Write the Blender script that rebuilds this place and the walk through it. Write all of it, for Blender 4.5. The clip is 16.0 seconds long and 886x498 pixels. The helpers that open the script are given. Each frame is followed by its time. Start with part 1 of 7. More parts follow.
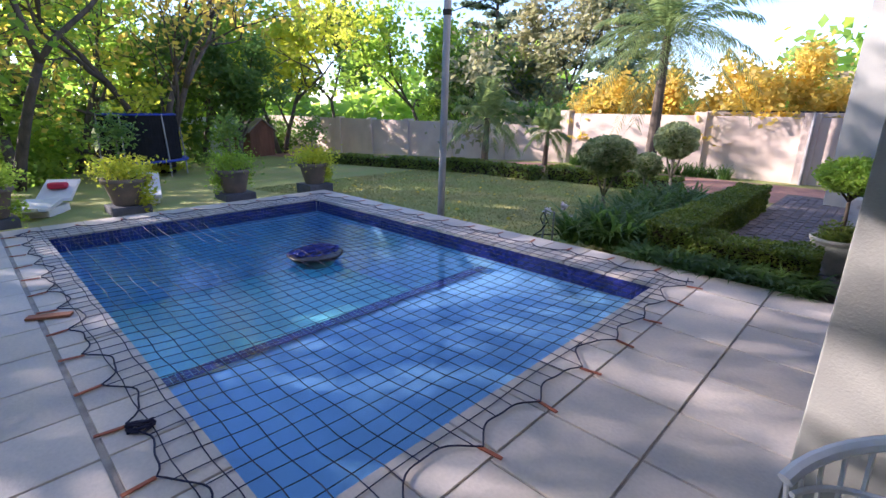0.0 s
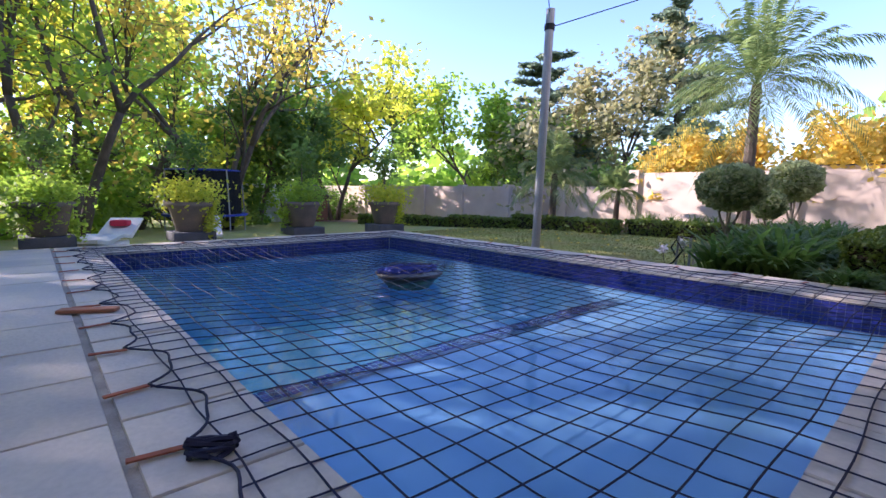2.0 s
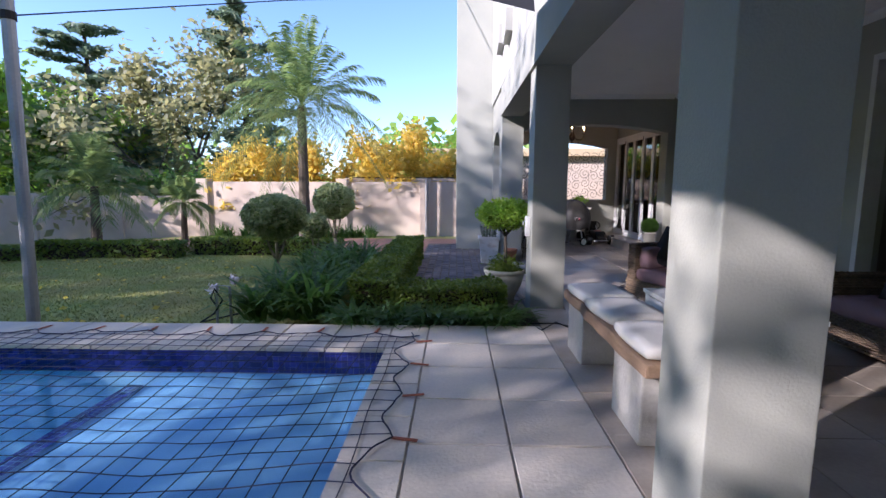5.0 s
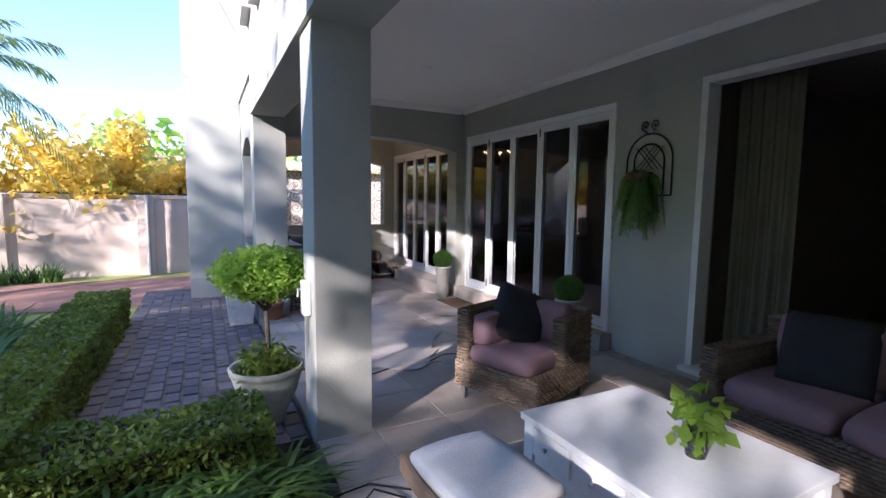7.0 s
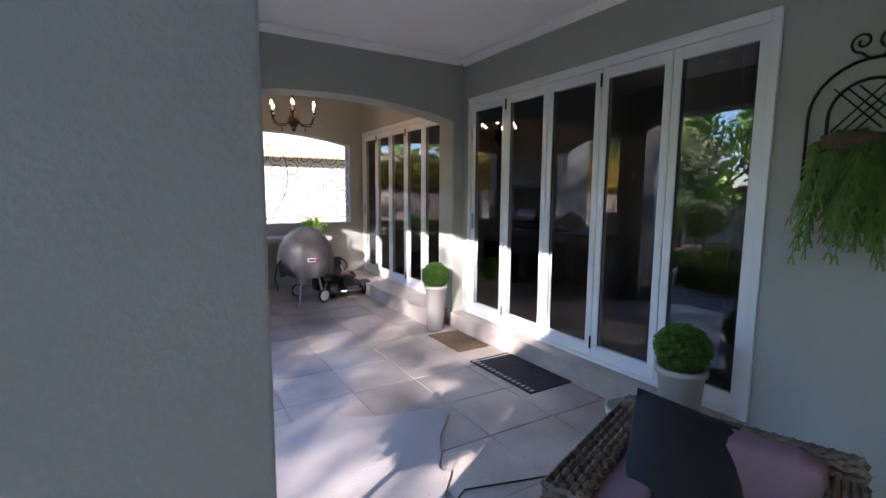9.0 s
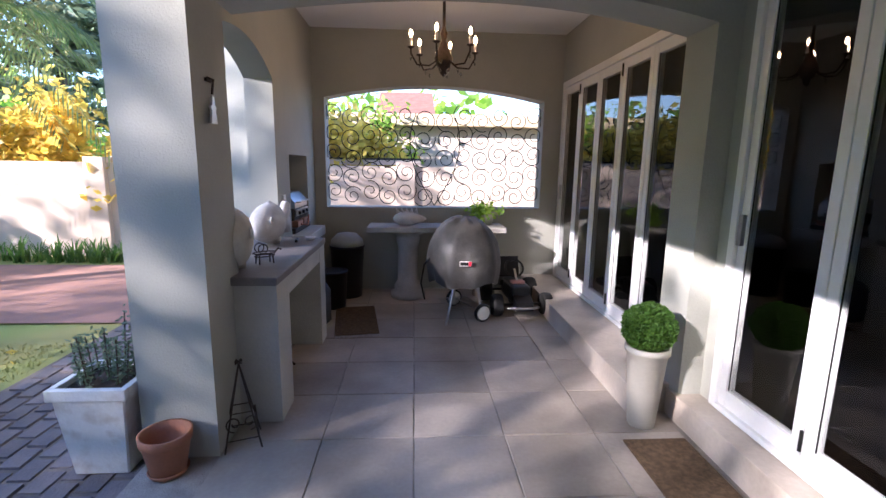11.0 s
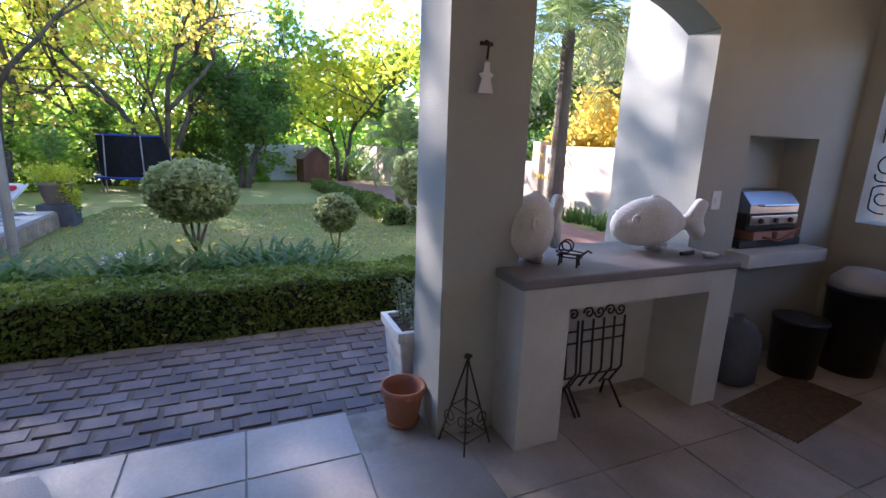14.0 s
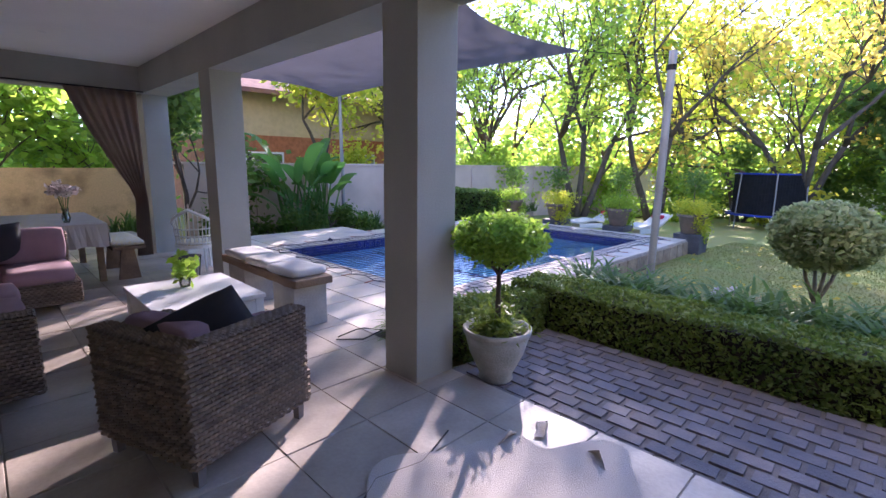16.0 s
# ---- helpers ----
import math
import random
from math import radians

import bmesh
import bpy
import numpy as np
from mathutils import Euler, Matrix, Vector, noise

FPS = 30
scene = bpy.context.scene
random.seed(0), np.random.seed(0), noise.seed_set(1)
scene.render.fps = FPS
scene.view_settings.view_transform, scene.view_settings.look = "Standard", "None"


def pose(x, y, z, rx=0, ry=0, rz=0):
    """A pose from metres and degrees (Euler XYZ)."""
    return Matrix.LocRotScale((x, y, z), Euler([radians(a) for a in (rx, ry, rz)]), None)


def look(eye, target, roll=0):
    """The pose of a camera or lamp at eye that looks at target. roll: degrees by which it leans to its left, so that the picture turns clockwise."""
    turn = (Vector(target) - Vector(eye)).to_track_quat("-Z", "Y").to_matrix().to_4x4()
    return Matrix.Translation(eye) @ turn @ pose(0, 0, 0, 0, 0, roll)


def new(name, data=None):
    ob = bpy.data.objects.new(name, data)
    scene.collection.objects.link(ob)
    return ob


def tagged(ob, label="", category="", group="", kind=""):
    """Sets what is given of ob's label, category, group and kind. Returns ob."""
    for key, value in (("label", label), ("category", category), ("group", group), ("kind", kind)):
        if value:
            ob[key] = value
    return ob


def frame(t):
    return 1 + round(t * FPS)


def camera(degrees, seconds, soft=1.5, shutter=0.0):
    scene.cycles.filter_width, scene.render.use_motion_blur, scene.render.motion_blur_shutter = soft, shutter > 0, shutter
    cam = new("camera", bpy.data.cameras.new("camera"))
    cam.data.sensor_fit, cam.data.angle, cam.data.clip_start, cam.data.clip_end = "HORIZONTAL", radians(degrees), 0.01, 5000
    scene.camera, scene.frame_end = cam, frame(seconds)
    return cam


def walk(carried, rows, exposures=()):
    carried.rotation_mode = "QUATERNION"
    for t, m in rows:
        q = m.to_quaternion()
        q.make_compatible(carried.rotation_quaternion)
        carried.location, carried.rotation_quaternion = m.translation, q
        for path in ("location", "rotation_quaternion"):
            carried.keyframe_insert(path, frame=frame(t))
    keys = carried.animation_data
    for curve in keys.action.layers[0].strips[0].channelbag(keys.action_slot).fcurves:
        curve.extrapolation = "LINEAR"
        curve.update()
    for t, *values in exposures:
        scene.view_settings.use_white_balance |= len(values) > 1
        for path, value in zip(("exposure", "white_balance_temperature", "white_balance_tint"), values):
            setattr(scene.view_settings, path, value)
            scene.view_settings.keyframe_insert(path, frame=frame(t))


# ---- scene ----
cam = camera(87.1, 16.0)
# seconds, the eye, a point it looks at, roll in degrees
ROWS = [
    (0, (0.033, 0.024, 1.626), (-1.293, 1.405, 1.046), 0.6),
    (0.5, (-0.36, 0.062, 1.376), (-1.819, 1.315, 0.826), 0.5),
    (1, (-0.707, 0.1, 1.06), (-2.254, 1.276, 0.589), 0.5),
    (1.5, (-1.017, 0.108, 0.842), (-2.571, 1.311, 0.473), 0.7),
    (2, (-1.194, 0.089, 0.735), (-2.68, 1.404, 0.489), 0.9),
    (2.5, (-1.24, 0.125, 0.696), (-2.645, 1.538, 0.526), 0.6),
    (3, (-1.195, 0.279, 0.675), (-2.51, 1.771, 0.462), 0.0),
    (3.5, (-1.056, 0.511, 0.705), (-2.118, 2.169, 0.355), -0.5),
    (4, (-0.893, 0.69, 0.772), (-1.468, 2.558, 0.345), -0.9),
    (4.5, (-0.823, 0.715, 0.968), (-1.114, 2.662, 0.619), -0.4),
    (5, (-0.85, 0.845, 1.316), (-0.902, 2.827, 1.052), 0.1),
    (5.2, (-0.87, 0.961, 1.431), (-0.794, 2.946, 1.196), 0.5),
    (7.3, (-0.552, 3.345, 1.511), (0.434, 5.074, 1.314), 0.5),
    (7.5, (-0.506, 3.56, 1.519), (0.52, 5.265, 1.323), 0.4),
    (8, (-0.329, 4.152, 1.507), (0.754, 5.821, 1.302), 0.5),
    (8.5, (-0.11, 4.68, 1.504), (0.996, 6.332, 1.286), 0.6),
    (9, (0.205, 5.14, 1.516), (1.226, 6.842, 1.275), 0.4),
    (9.5, (0.525, 5.581, 1.523), (1.317, 7.396, 1.245), 0.0),
    (9.7, (0.646, 5.763, 1.531), (1.324, 7.621, 1.241), -0.1),
    (11.8, (1.826, 7.638, 1.508), (1.566, 9.583, 1.121), 1.2),
    (12, (1.949, 7.758, 1.493), (1.559, 9.68, 1.1), 1.1),
    (12.5, (2.209, 8.026, 1.486), (1.459, 9.833, 1.071), 1.2),
    (13, (2.329, 8.301, 1.483), (1.262, 9.936, 1.048), 1.7),
    (13.5, (2.356, 8.483, 1.488), (0.87, 9.737, 1.019), 1.9),
    (14, (2.316, 8.462, 1.494), (0.523, 9.226, 1.044), 2.0),
    (14.5, (2.245, 8.307, 1.514), (0.335, 8.734, 1.106), 2.3),
    (15, (2.171, 8.244, 1.529), (0.209, 8.244, 1.143), 1.7),
    (15.5, (2.253, 8.303, 1.515), (0.435, 7.555, 1.146), 1.0),
    (16, (2.366, 8.451, 1.512), (0.972, 7.062, 1.156), 0.7),
]
walk(cam, [(t, look(eye, to, roll)) for t, eye, to, roll in ROWS],
     exposures=[(0.0, 1.75, 6150, 32), (3.5, 1.5, 6150, 38), (5.0, 1.3, 5850, 27), (8.0, 2.4, 5850, 26), (9.0, 2.65, 5900, 26), (9.5, 2.6, 5900, 26), (12.5, 2.3, 6050, 28), (13.5, 2.3, 6150, 30), (14.5, 2.2, 5850, 27), (15.5, 2.05, 5900, 38), (16.0, 2.45, 6050, 38)])

# ---- light ----
SUN_EL, SUN_AZ = 23.0, math.atan2(-0.52, -0.855)      # where the sun stands, seen from the house
sun_from = Vector((math.cos(radians(SUN_EL)) * math.cos(SUN_AZ), math.cos(radians(SUN_EL)) * math.sin(SUN_AZ), math.sin(radians(SUN_EL))))
world = bpy.data.worlds.new("world")
scene.world = world
world.use_nodes = True
wn, wl = world.node_tree.nodes, world.node_tree.links
sky = wn.new("ShaderNodeTexSky")
sky.sky_type, sky.sun_disc = "NISHITA", False
sky.sun_elevation, sky.sun_rotation = radians(SUN_EL), math.pi / 2 - SUN_AZ
sky.air_density, sky.dust_density, sky.ozone_density = 1.0, 0.1, 4.0
wl.new(sky.outputs[0], wn["Background"].inputs[0])
wn["Background"].inputs[1].default_value = 0.14
sun = new("sun", bpy.data.lights.new("sun", "SUN"))
sun.data.energy, sun.data.angle, sun.data.color = 4.2, radians(0.7), (1.0, 0.93, 0.82)
sun.matrix_world = look(sun_from * 50, (0, 0, 0))

# ---- materials ----
def mat(name, colour, rough=0.7, metal=0.0, var=0.15, scale=6.0, fine=60.0, bump=0.15, second=None, spread=0.5, rand=0.0,
        spec=0.5, transl=0.0, stretch=(1, 1, 1), island=0.0, coat=0.0):
    """A surface of one paint or stuff: colour that drifts at two scales, fine relief, and a second colour in worn patches."""
    m = bpy.data.materials.new(name)
    m.use_nodes = True
    n, l = m.node_tree.nodes, m.node_tree.links
    b = n["Principled BSDF"]
    tc, mp = n.new("ShaderNodeTexCoord"), n.new("ShaderNodeMapping")
    mp.inputs["Scale"].default_value = stretch
    geo = n.new("ShaderNodeNewGeometry")
    l.new(geo.outputs["Position"], mp.inputs[0])
    big, small = n.new("ShaderNodeTexNoise"), n.new("ShaderNodeTexNoise")
    big.inputs["Scale"].default_value, small.inputs["Scale"].default_value = scale, fine
    big.inputs["Detail"].default_value, small.inputs["Detail"].default_value = 5.0, 3.0
    l.new(mp.outputs[0], big.inputs["Vector"])
    l.new(mp.outputs[0], small.inputs["Vector"])
    ramp = n.new("ShaderNodeValToRGB")
    ramp.color_ramp.elements[0].position, ramp.color_ramp.elements[1].position = spread - 0.16, spread + 0.16
    c2 = second or tuple(c * (1 - 1.6 * var) for c in colour)
    ramp.color_ramp.elements[0].color, ramp.color_ramp.elements[1].color = (*c2, 1), (*colour, 1)
    l.new(big.outputs["Fac"], ramp.inputs[0])
    mult = n.new("ShaderNodeMath")
    mult.operation = "MULTIPLY_ADD"
    mult.inputs[1].default_value, mult.inputs[2].default_value = 2 * var, 1 - var
    l.new(small.outputs["Fac"], mult.inputs[0])
    hsv = n.new("ShaderNodeHueSaturation")
    l.new(ramp.outputs[0], hsv.inputs["Color"])
    value = mult.outputs[0]
    if rand or island:
        src = n.new("ShaderNodeObjectInfo").outputs["Random"] if rand else geo.outputs["Random Per Island"]
        k = rand or island
        r = n.new("ShaderNodeMath")
        r.operation = "MULTIPLY_ADD"
        r.inputs[1].default_value, r.inputs[2].default_value = 2 * k, 1 - k
        l.new(src, r.inputs[0])
        p = n.new("ShaderNodeMath")
        p.operation = "MULTIPLY"
        l.new(r.outputs[0], p.inputs[0])
        l.new(value, p.inputs[1])
        value = p.outputs[0]
    l.new(value, hsv.inputs["Value"])
    l.new(hsv.outputs[0], b.inputs["Base Color"])
    b.inputs["Roughness"].default_value, b.inputs["Metallic"].default_value = rough, metal
    b.inputs["Specular IOR Level"].default_value = spec
    b.inputs["Coat Weight"].default_value = coat
    if bump:
        bp = n.new("ShaderNodeBump")
        bp.inputs["Strength"].default_value, bp.inputs["Distance"].default_value = bump, 0.01
        l.new(small.outputs["Fac"], bp.inputs["Height"])
        l.new(bp.outputs[0], b.inputs["Normal"])
    if transl:
        tr, mix = n.new("ShaderNodeBsdfTranslucent"), n.new("ShaderNodeMixShader")
        l.new(hsv.outputs[0], tr.inputs[0])
        mix.inputs[0].default_value = transl
        l.new(b.outputs[0], mix.inputs[1])
        l.new(tr.outputs[0], mix.inputs[2])
        l.new(mix.outputs[0], n["Material Output"].inputs[0])
    return m


def leafmat(name, a, b, transl=0.45, k=0.35):
    """Leaves of two hues, told apart leaf by leaf, that let light through."""
    m = bpy.data.materials.new(name)
    m.use_nodes = True
    n, l = m.node_tree.nodes, m.node_tree.links
    p = n["Principled BSDF"]
    geo = n.new("ShaderNodeNewGeometry")
    noise_n = n.new("ShaderNodeTexNoise")
    noise_n.inputs["Scale"].default_value = 0.9
    l.new(geo.outputs["Position"], noise_n.inputs["Vector"])
    add = n.new("ShaderNodeMath")
    add.operation = "MULTIPLY_ADD"
    add.inputs[1].default_value = 0.6
    l.new(geo.outputs["Random Per Island"], add.inputs[0])
    sh = n.new("ShaderNodeMath")
    sh.operation = "MULTIPLY_ADD"
    sh.inputs[1].default_value, sh.inputs[2].default_value = 1.6, -0.6
    l.new(noise_n.outputs["Fac"], sh.inputs[0])
    l.new(sh.outputs[0], add.inputs[2])
    mix = n.new("ShaderNodeMix")
    mix.data_type, mix.clamp_factor = "RGBA", True
    l.new(add.outputs[0], mix.inputs[0])
    mix.inputs[6].default_value, mix.inputs[7].default_value = (*a, 1), (*b, 1)
    l.new(mix.outputs[2], p.inputs["Base Color"])
    p.inputs["Roughness"].default_value = 0.5
    p.inputs["Specular IOR Level"].default_value = 0.35
    tr, sm = n.new("ShaderNodeBsdfTranslucent"), n.new("ShaderNodeMixShader")
    bright = n.new("ShaderNodeHueSaturation")
    bright.inputs["Value"].default_value, bright.inputs["Saturation"].default_value = 3.0, 1.05
    l.new(mix.outputs[2], bright.inputs["Color"])
    l.new(bright.outputs[0], tr.inputs[0])
    sm.inputs[0].default_value = transl
    l.new(p.outputs[0], sm.inputs[1])
    l.new(tr.outputs[0], sm.inputs[2])
    l.new(sm.outputs[0], n["Material Output"].inputs[0])
    return m


def glassmat(name, tint=(0.9, 0.93, 0.93), rough=0.0):
    m = bpy.data.materials.new(name)
    m.use_nodes = True
    n, l = m.node_tree.nodes, m.node_tree.links
    gl, tp, mix, fr = n.new("ShaderNodeBsdfGlossy"), n.new("ShaderNodeBsdfTransparent"), n.new("ShaderNodeMixShader"), n.new("ShaderNodeFresnel")
    fr.inputs[0].default_value = 1.75
    gl.inputs["Roughness"].default_value = rough
    gl.inputs["Color"].default_value = (1, 1, 1, 1)
    tp.inputs["Color"].default_value = (*tint, 1)
    l.new(fr.outputs[0], mix.inputs[0])
    l.new(tp.outputs[0], mix.inputs[1])
    l.new(gl.outputs[0], mix.inputs[2])
    l.new(mix.outputs[0], n["Material Output"].inputs[0])
    return m


def watermat():
    """Still water: clear, faintly blue, with small ripples."""
    m = bpy.data.materials.new("pool water")
    m.use_nodes = True
    n, l = m.node_tree.nodes, m.node_tree.links
    gl, tp, mix, fr = n.new("ShaderNodeBsdfGlossy"), n.new("ShaderNodeBsdfTransparent"), n.new("ShaderNodeMixShader"), n.new("ShaderNodeFresnel")
    geo, wave, bp = n.new("ShaderNodeNewGeometry"), n.new("ShaderNodeTexNoise"), n.new("ShaderNodeBump")
    wave.inputs["Scale"].default_value, wave.inputs["Detail"].default_value = 5.0, 2.0
    bp.inputs["Strength"].default_value, bp.inputs["Distance"].default_value = 0.12, 0.03
    l.new(geo.outputs["Position"], wave.inputs["Vector"])
    l.new(wave.outputs["Fac"], bp.inputs["Height"])
    l.new(bp.outputs[0], gl.inputs["Normal"])
    l.new(bp.outputs[0], fr.inputs["Normal"])
    fr.inputs[0].default_value = 1.33
    gl.inputs["Roughness"].default_value = 0.02
    tp.inputs["Color"].default_value = (0.74, 0.93, 1.0, 1)
    l.new(fr.outputs[0], mix.inputs[0])
    l.new(tp.outputs[0], mix.inputs[1])
    l.new(gl.outputs[0], mix.inputs[2])
    l.new(mix.outputs[0], n["Material Output"].inputs[0])
    return m


def glow(name, colour, strength):
    m = bpy.data.materials.new(name)
    m.use_nodes = True
    b = m.node_tree.nodes["Principled BSDF"]
    b.inputs["Emission Color"].default_value, b.inputs["Emission Strength"].default_value = (*colour, 1), strength
    b.inputs["Base Color"].default_value = (*colour, 1)
    return m


PLASTER = mat("grey-green house plaster", (0.40, 0.40, 0.35), 0.9, var=0.07, scale=1.6, fine=90, bump=0.25, second=(0.35, 0.355, 0.31))
PLASTER_UP = mat("cream upper plaster", (0.44, 0.435, 0.40), 0.9, var=0.06, scale=1.5, fine=90, bump=0.25)
BRAAI_WHITE = mat("limewashed counter plaster", (0.52, 0.51, 0.46), 0.9, var=0.08, scale=4, fine=70, bump=0.3)
CEIL = mat("white ceiling paint", (0.86, 0.85, 0.82), 0.85, var=0.03, scale=1.2, fine=40, bump=0.05)
WHITE = mat("white frame paint", (0.78, 0.78, 0.77), 0.4, var=0.04, scale=3, fine=50, bump=0.03)
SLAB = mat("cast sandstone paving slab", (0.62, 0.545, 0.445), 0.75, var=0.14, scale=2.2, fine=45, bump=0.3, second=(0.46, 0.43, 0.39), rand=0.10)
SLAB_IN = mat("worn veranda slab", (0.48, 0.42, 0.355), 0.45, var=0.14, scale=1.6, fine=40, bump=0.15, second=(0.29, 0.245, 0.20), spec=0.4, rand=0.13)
GROUT = mat("sandy joint mortar", (0.40, 0.36, 0.31), 0.95, var=0.2, scale=9, fine=120, bump=0.5)
COBJOINT = mat("earthy cobble joint", (0.21, 0.17, 0.14), 0.95, var=0.25, scale=7, fine=120, bump=0.5)
COBBLE = mat("grey clay cobble", (0.20, 0.165, 0.155), 0.75, var=0.2, scale=5, fine=70, bump=0.5, second=(0.135, 0.12, 0.125), rand=0.2)
REDBRICK = mat("red clay paver", (0.34, 0.17, 0.12), 0.85, var=0.2, scale=4, fine=60, bump=0.4, second=(0.26, 0.14, 0.11), rand=0.2, island=0.0)
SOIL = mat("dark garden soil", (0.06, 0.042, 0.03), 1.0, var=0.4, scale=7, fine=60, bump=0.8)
GRASS = mat("autumn lawn", (0.25, 0.30, 0.075), 0.95, var=0.3, scale=1.1, fine=160, bump=0.9, second=(0.31, 0.285, 0.095))
GWALL = mat("peach garden wall plaster", (0.62, 0.51, 0.42), 0.95, var=0.08, scale=1.1, fine=60, bump=0.3, second=(0.52, 0.42, 0.34))
# ochre raised to carry sunlight that the sun lamp can't cast on this face
OLDWALL = mat("stained ochre wall plaster in sunlit tone", (0.62, 0.46, 0.26), 0.95, var=0.2, scale=2.2, fine=30, bump=0.3, second=(0.20, 0.15, 0.09), spread=0.38)
POOLFLOOR = mat("pale blue pool plaster", (0.36, 0.66, 0.92), 0.6, var=0.08, scale=2.5, fine=30, bump=0.1)
POOLDEEP = mat("deep blue-green pool plaster", (0.24, 0.76, 0.73), 0.6, var=0.1, scale=1.5, fine=30, bump=0.1)
TILE = mat("cobalt mosaic tile", (0.035, 0.045, 0.24), 0.12, var=0.15, scale=20, fine=60, bump=0.02, rand=0.45)
TILEGROUT = mat("pale mosaic grout", (0.42, 0.42, 0.48), 0.9, bump=0.1)
STONE = mat("rough pool retaining stone", (0.36, 0.29, 0.21), 0.95, var=0.25, scale=6, fine=40, bump=0.9, rand=0.2)
WATER = watermat()
GLASS = glassmat("door glass", (0.62, 0.64, 0.63))
# indoor shade painted in: a dark base colour for walls and ceiling
DARKIN = mat("interior wall with painted dimness", (0.22, 0.20, 0.17), 0.9, var=0.1)
INFLOOR = mat("dark interior carpet", (0.10, 0.06, 0.055), 0.9, var=0.2)
BLACK = mat("black wrought iron", (0.02, 0.019, 0.018), 0.55, metal=0.6, var=0.2, bump=0.2)
RUST = mat("rusted wrought iron", (0.06, 0.042, 0.034), 0.7, metal=0.5, var=0.3, scale=20, bump=0.3)
POLEM = mat("galvanised pole", (0.36, 0.36, 0.36), 0.55, metal=0.5, var=0.12, scale=3, fine=40)
LEAF_HEDGE = leafmat("hedge leaf", (0.06, 0.11, 0.02), (0.14, 0.18, 0.03), 0.25)
LEAF_BOX = leafmat("clipped box leaf", (0.05, 0.12, 0.02), (0.10, 0.19, 0.03), 0.3)
LEAF_VARI = leafmat("variegated leaf", (0.10, 0.15, 0.05), (0.34, 0.36, 0.19), 0.3)
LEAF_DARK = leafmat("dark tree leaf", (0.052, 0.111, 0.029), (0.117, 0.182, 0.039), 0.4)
LEAF_GREEN = leafmat("green tree leaf", (0.1, 0.188, 0.031), (0.225, 0.3, 0.05), 0.5)
LEAF_LIME = leafmat("lime autumn leaf", (0.184, 0.241, 0.034), (0.414, 0.38, 0.057), 0.55)
LEAF_GOLD = leafmat("yellow autumn leaf", (0.30, 0.24, 0.05), (0.50, 0.38, 0.09), 0.4)
LEAF_CEDAR = leafmat("blue-green cedar needle", (0.06, 0.102, 0.066), (0.156, 0.192, 0.12), 0.3)
LEAF_BROWNISH = leafmat("dull olive leaf", (0.144, 0.156, 0.072), (0.264, 0.24, 0.12), 0.35)
FROND = leafmat("palm frond", (0.072, 0.124, 0.046), (0.182, 0.221, 0.078), 0.35)
BLADE = leafmat("strap leaf", (0.035, 0.085, 0.022), (0.09, 0.16, 0.035), 0.3)
BANANA = leafmat("broad glossy leaf", (0.04, 0.12, 0.03), (0.13, 0.26, 0.05), 0.4)
FERN = leafmat("fern frond", (0.06, 0.14, 0.03), (0.14, 0.22, 0.05), 0.35)
BARK = mat("grey-brown bark", (0.13, 0.10, 0.075), 0.95, var=0.3, scale=7, fine=45, bump=1.0, stretch=(1, 1, 0.3), second=(0.07, 0.055, 0.042))
BARK_PALE = mat("pale smooth bark", (0.27, 0.235, 0.18), 0.9, var=0.2, scale=9, fine=60, bump=0.6, second=(0.17, 0.145, 0.11))
PETAL = mat("pale rose petal", (0.75, 0.68, 0.66), 0.6, bump=0.05)
WICKER = mat("weathered grey-brown rattan", (0.23, 0.165, 0.11), 0.7, var=0.25, scale=14, fine=90, bump=0.4, second=(0.14, 0.10, 0.07), island=0.25)
MAUVE = mat("dusty mauve canvas", (0.30, 0.185, 0.205), 0.95, var=0.10, scale=5, fine=240, bump=0.35, second=(0.25, 0.155, 0.175))
CHARCOAL = mat("charcoal cotton", (0.028, 0.028, 0.034), 0.95, var=0.15, scale=6, fine=240, bump=0.3)
OFFWHITE = mat("off-white canvas", (0.66, 0.64, 0.60), 0.95, var=0.06, scale=6, fine=200, bump=0.3)
CLOTH = mat("washed grey-white tablecloth", (0.52, 0.50, 0.48), 0.95, var=0.06, scale=5, fine=200, bump=0.3)
PATTERN = mat("yellow and blue print cloth", (0.62, 0.52, 0.22), 0.95, var=0.1, scale=26, fine=120, bump=0.3, second=(0.60, 0.60, 0.58), spread=0.52)
CURTAIN = mat("brown linen curtain", (0.30, 0.215, 0.17), 0.95, var=0.12, scale=4, fine=220, bump=0.4)
CURTAIN_IN = mat("olive indoor curtain", (0.16, 0.15, 0.11), 0.95, var=0.1, scale=4, fine=220, bump=0.3)
CHALK = mat("chalky white painted wood", (0.66, 0.67, 0.66), 0.5, var=0.08, scale=3, fine=40, bump=0.1, second=(0.52, 0.52, 0.50), spread=0.38)
CONCRETE = mat("pale rough concrete", (0.46, 0.44, 0.40), 0.9, var=0.14, scale=5, fine=50, bump=0.5)
DARKTOP = mat("oxide-grey cement counter top", (0.15, 0.135, 0.135), 0.55, var=0.15, scale=5, fine=60, bump=0.2, second=(0.20, 0.18, 0.17))
STONEW = mat("chalk-white carved stone", (0.66, 0.63, 0.58), 0.85, var=0.10, scale=8, fine=60, bump=0.5, second=(0.54, 0.50, 0.45), spread=0.40)
DRIFT = mat("weathered sleeper wood", (0.28, 0.185, 0.115), 0.85, var=0.25, scale=5, fine=60, bump=0.6, stretch=(1, 0.15, 1), second=(0.17, 0.11, 0.07))
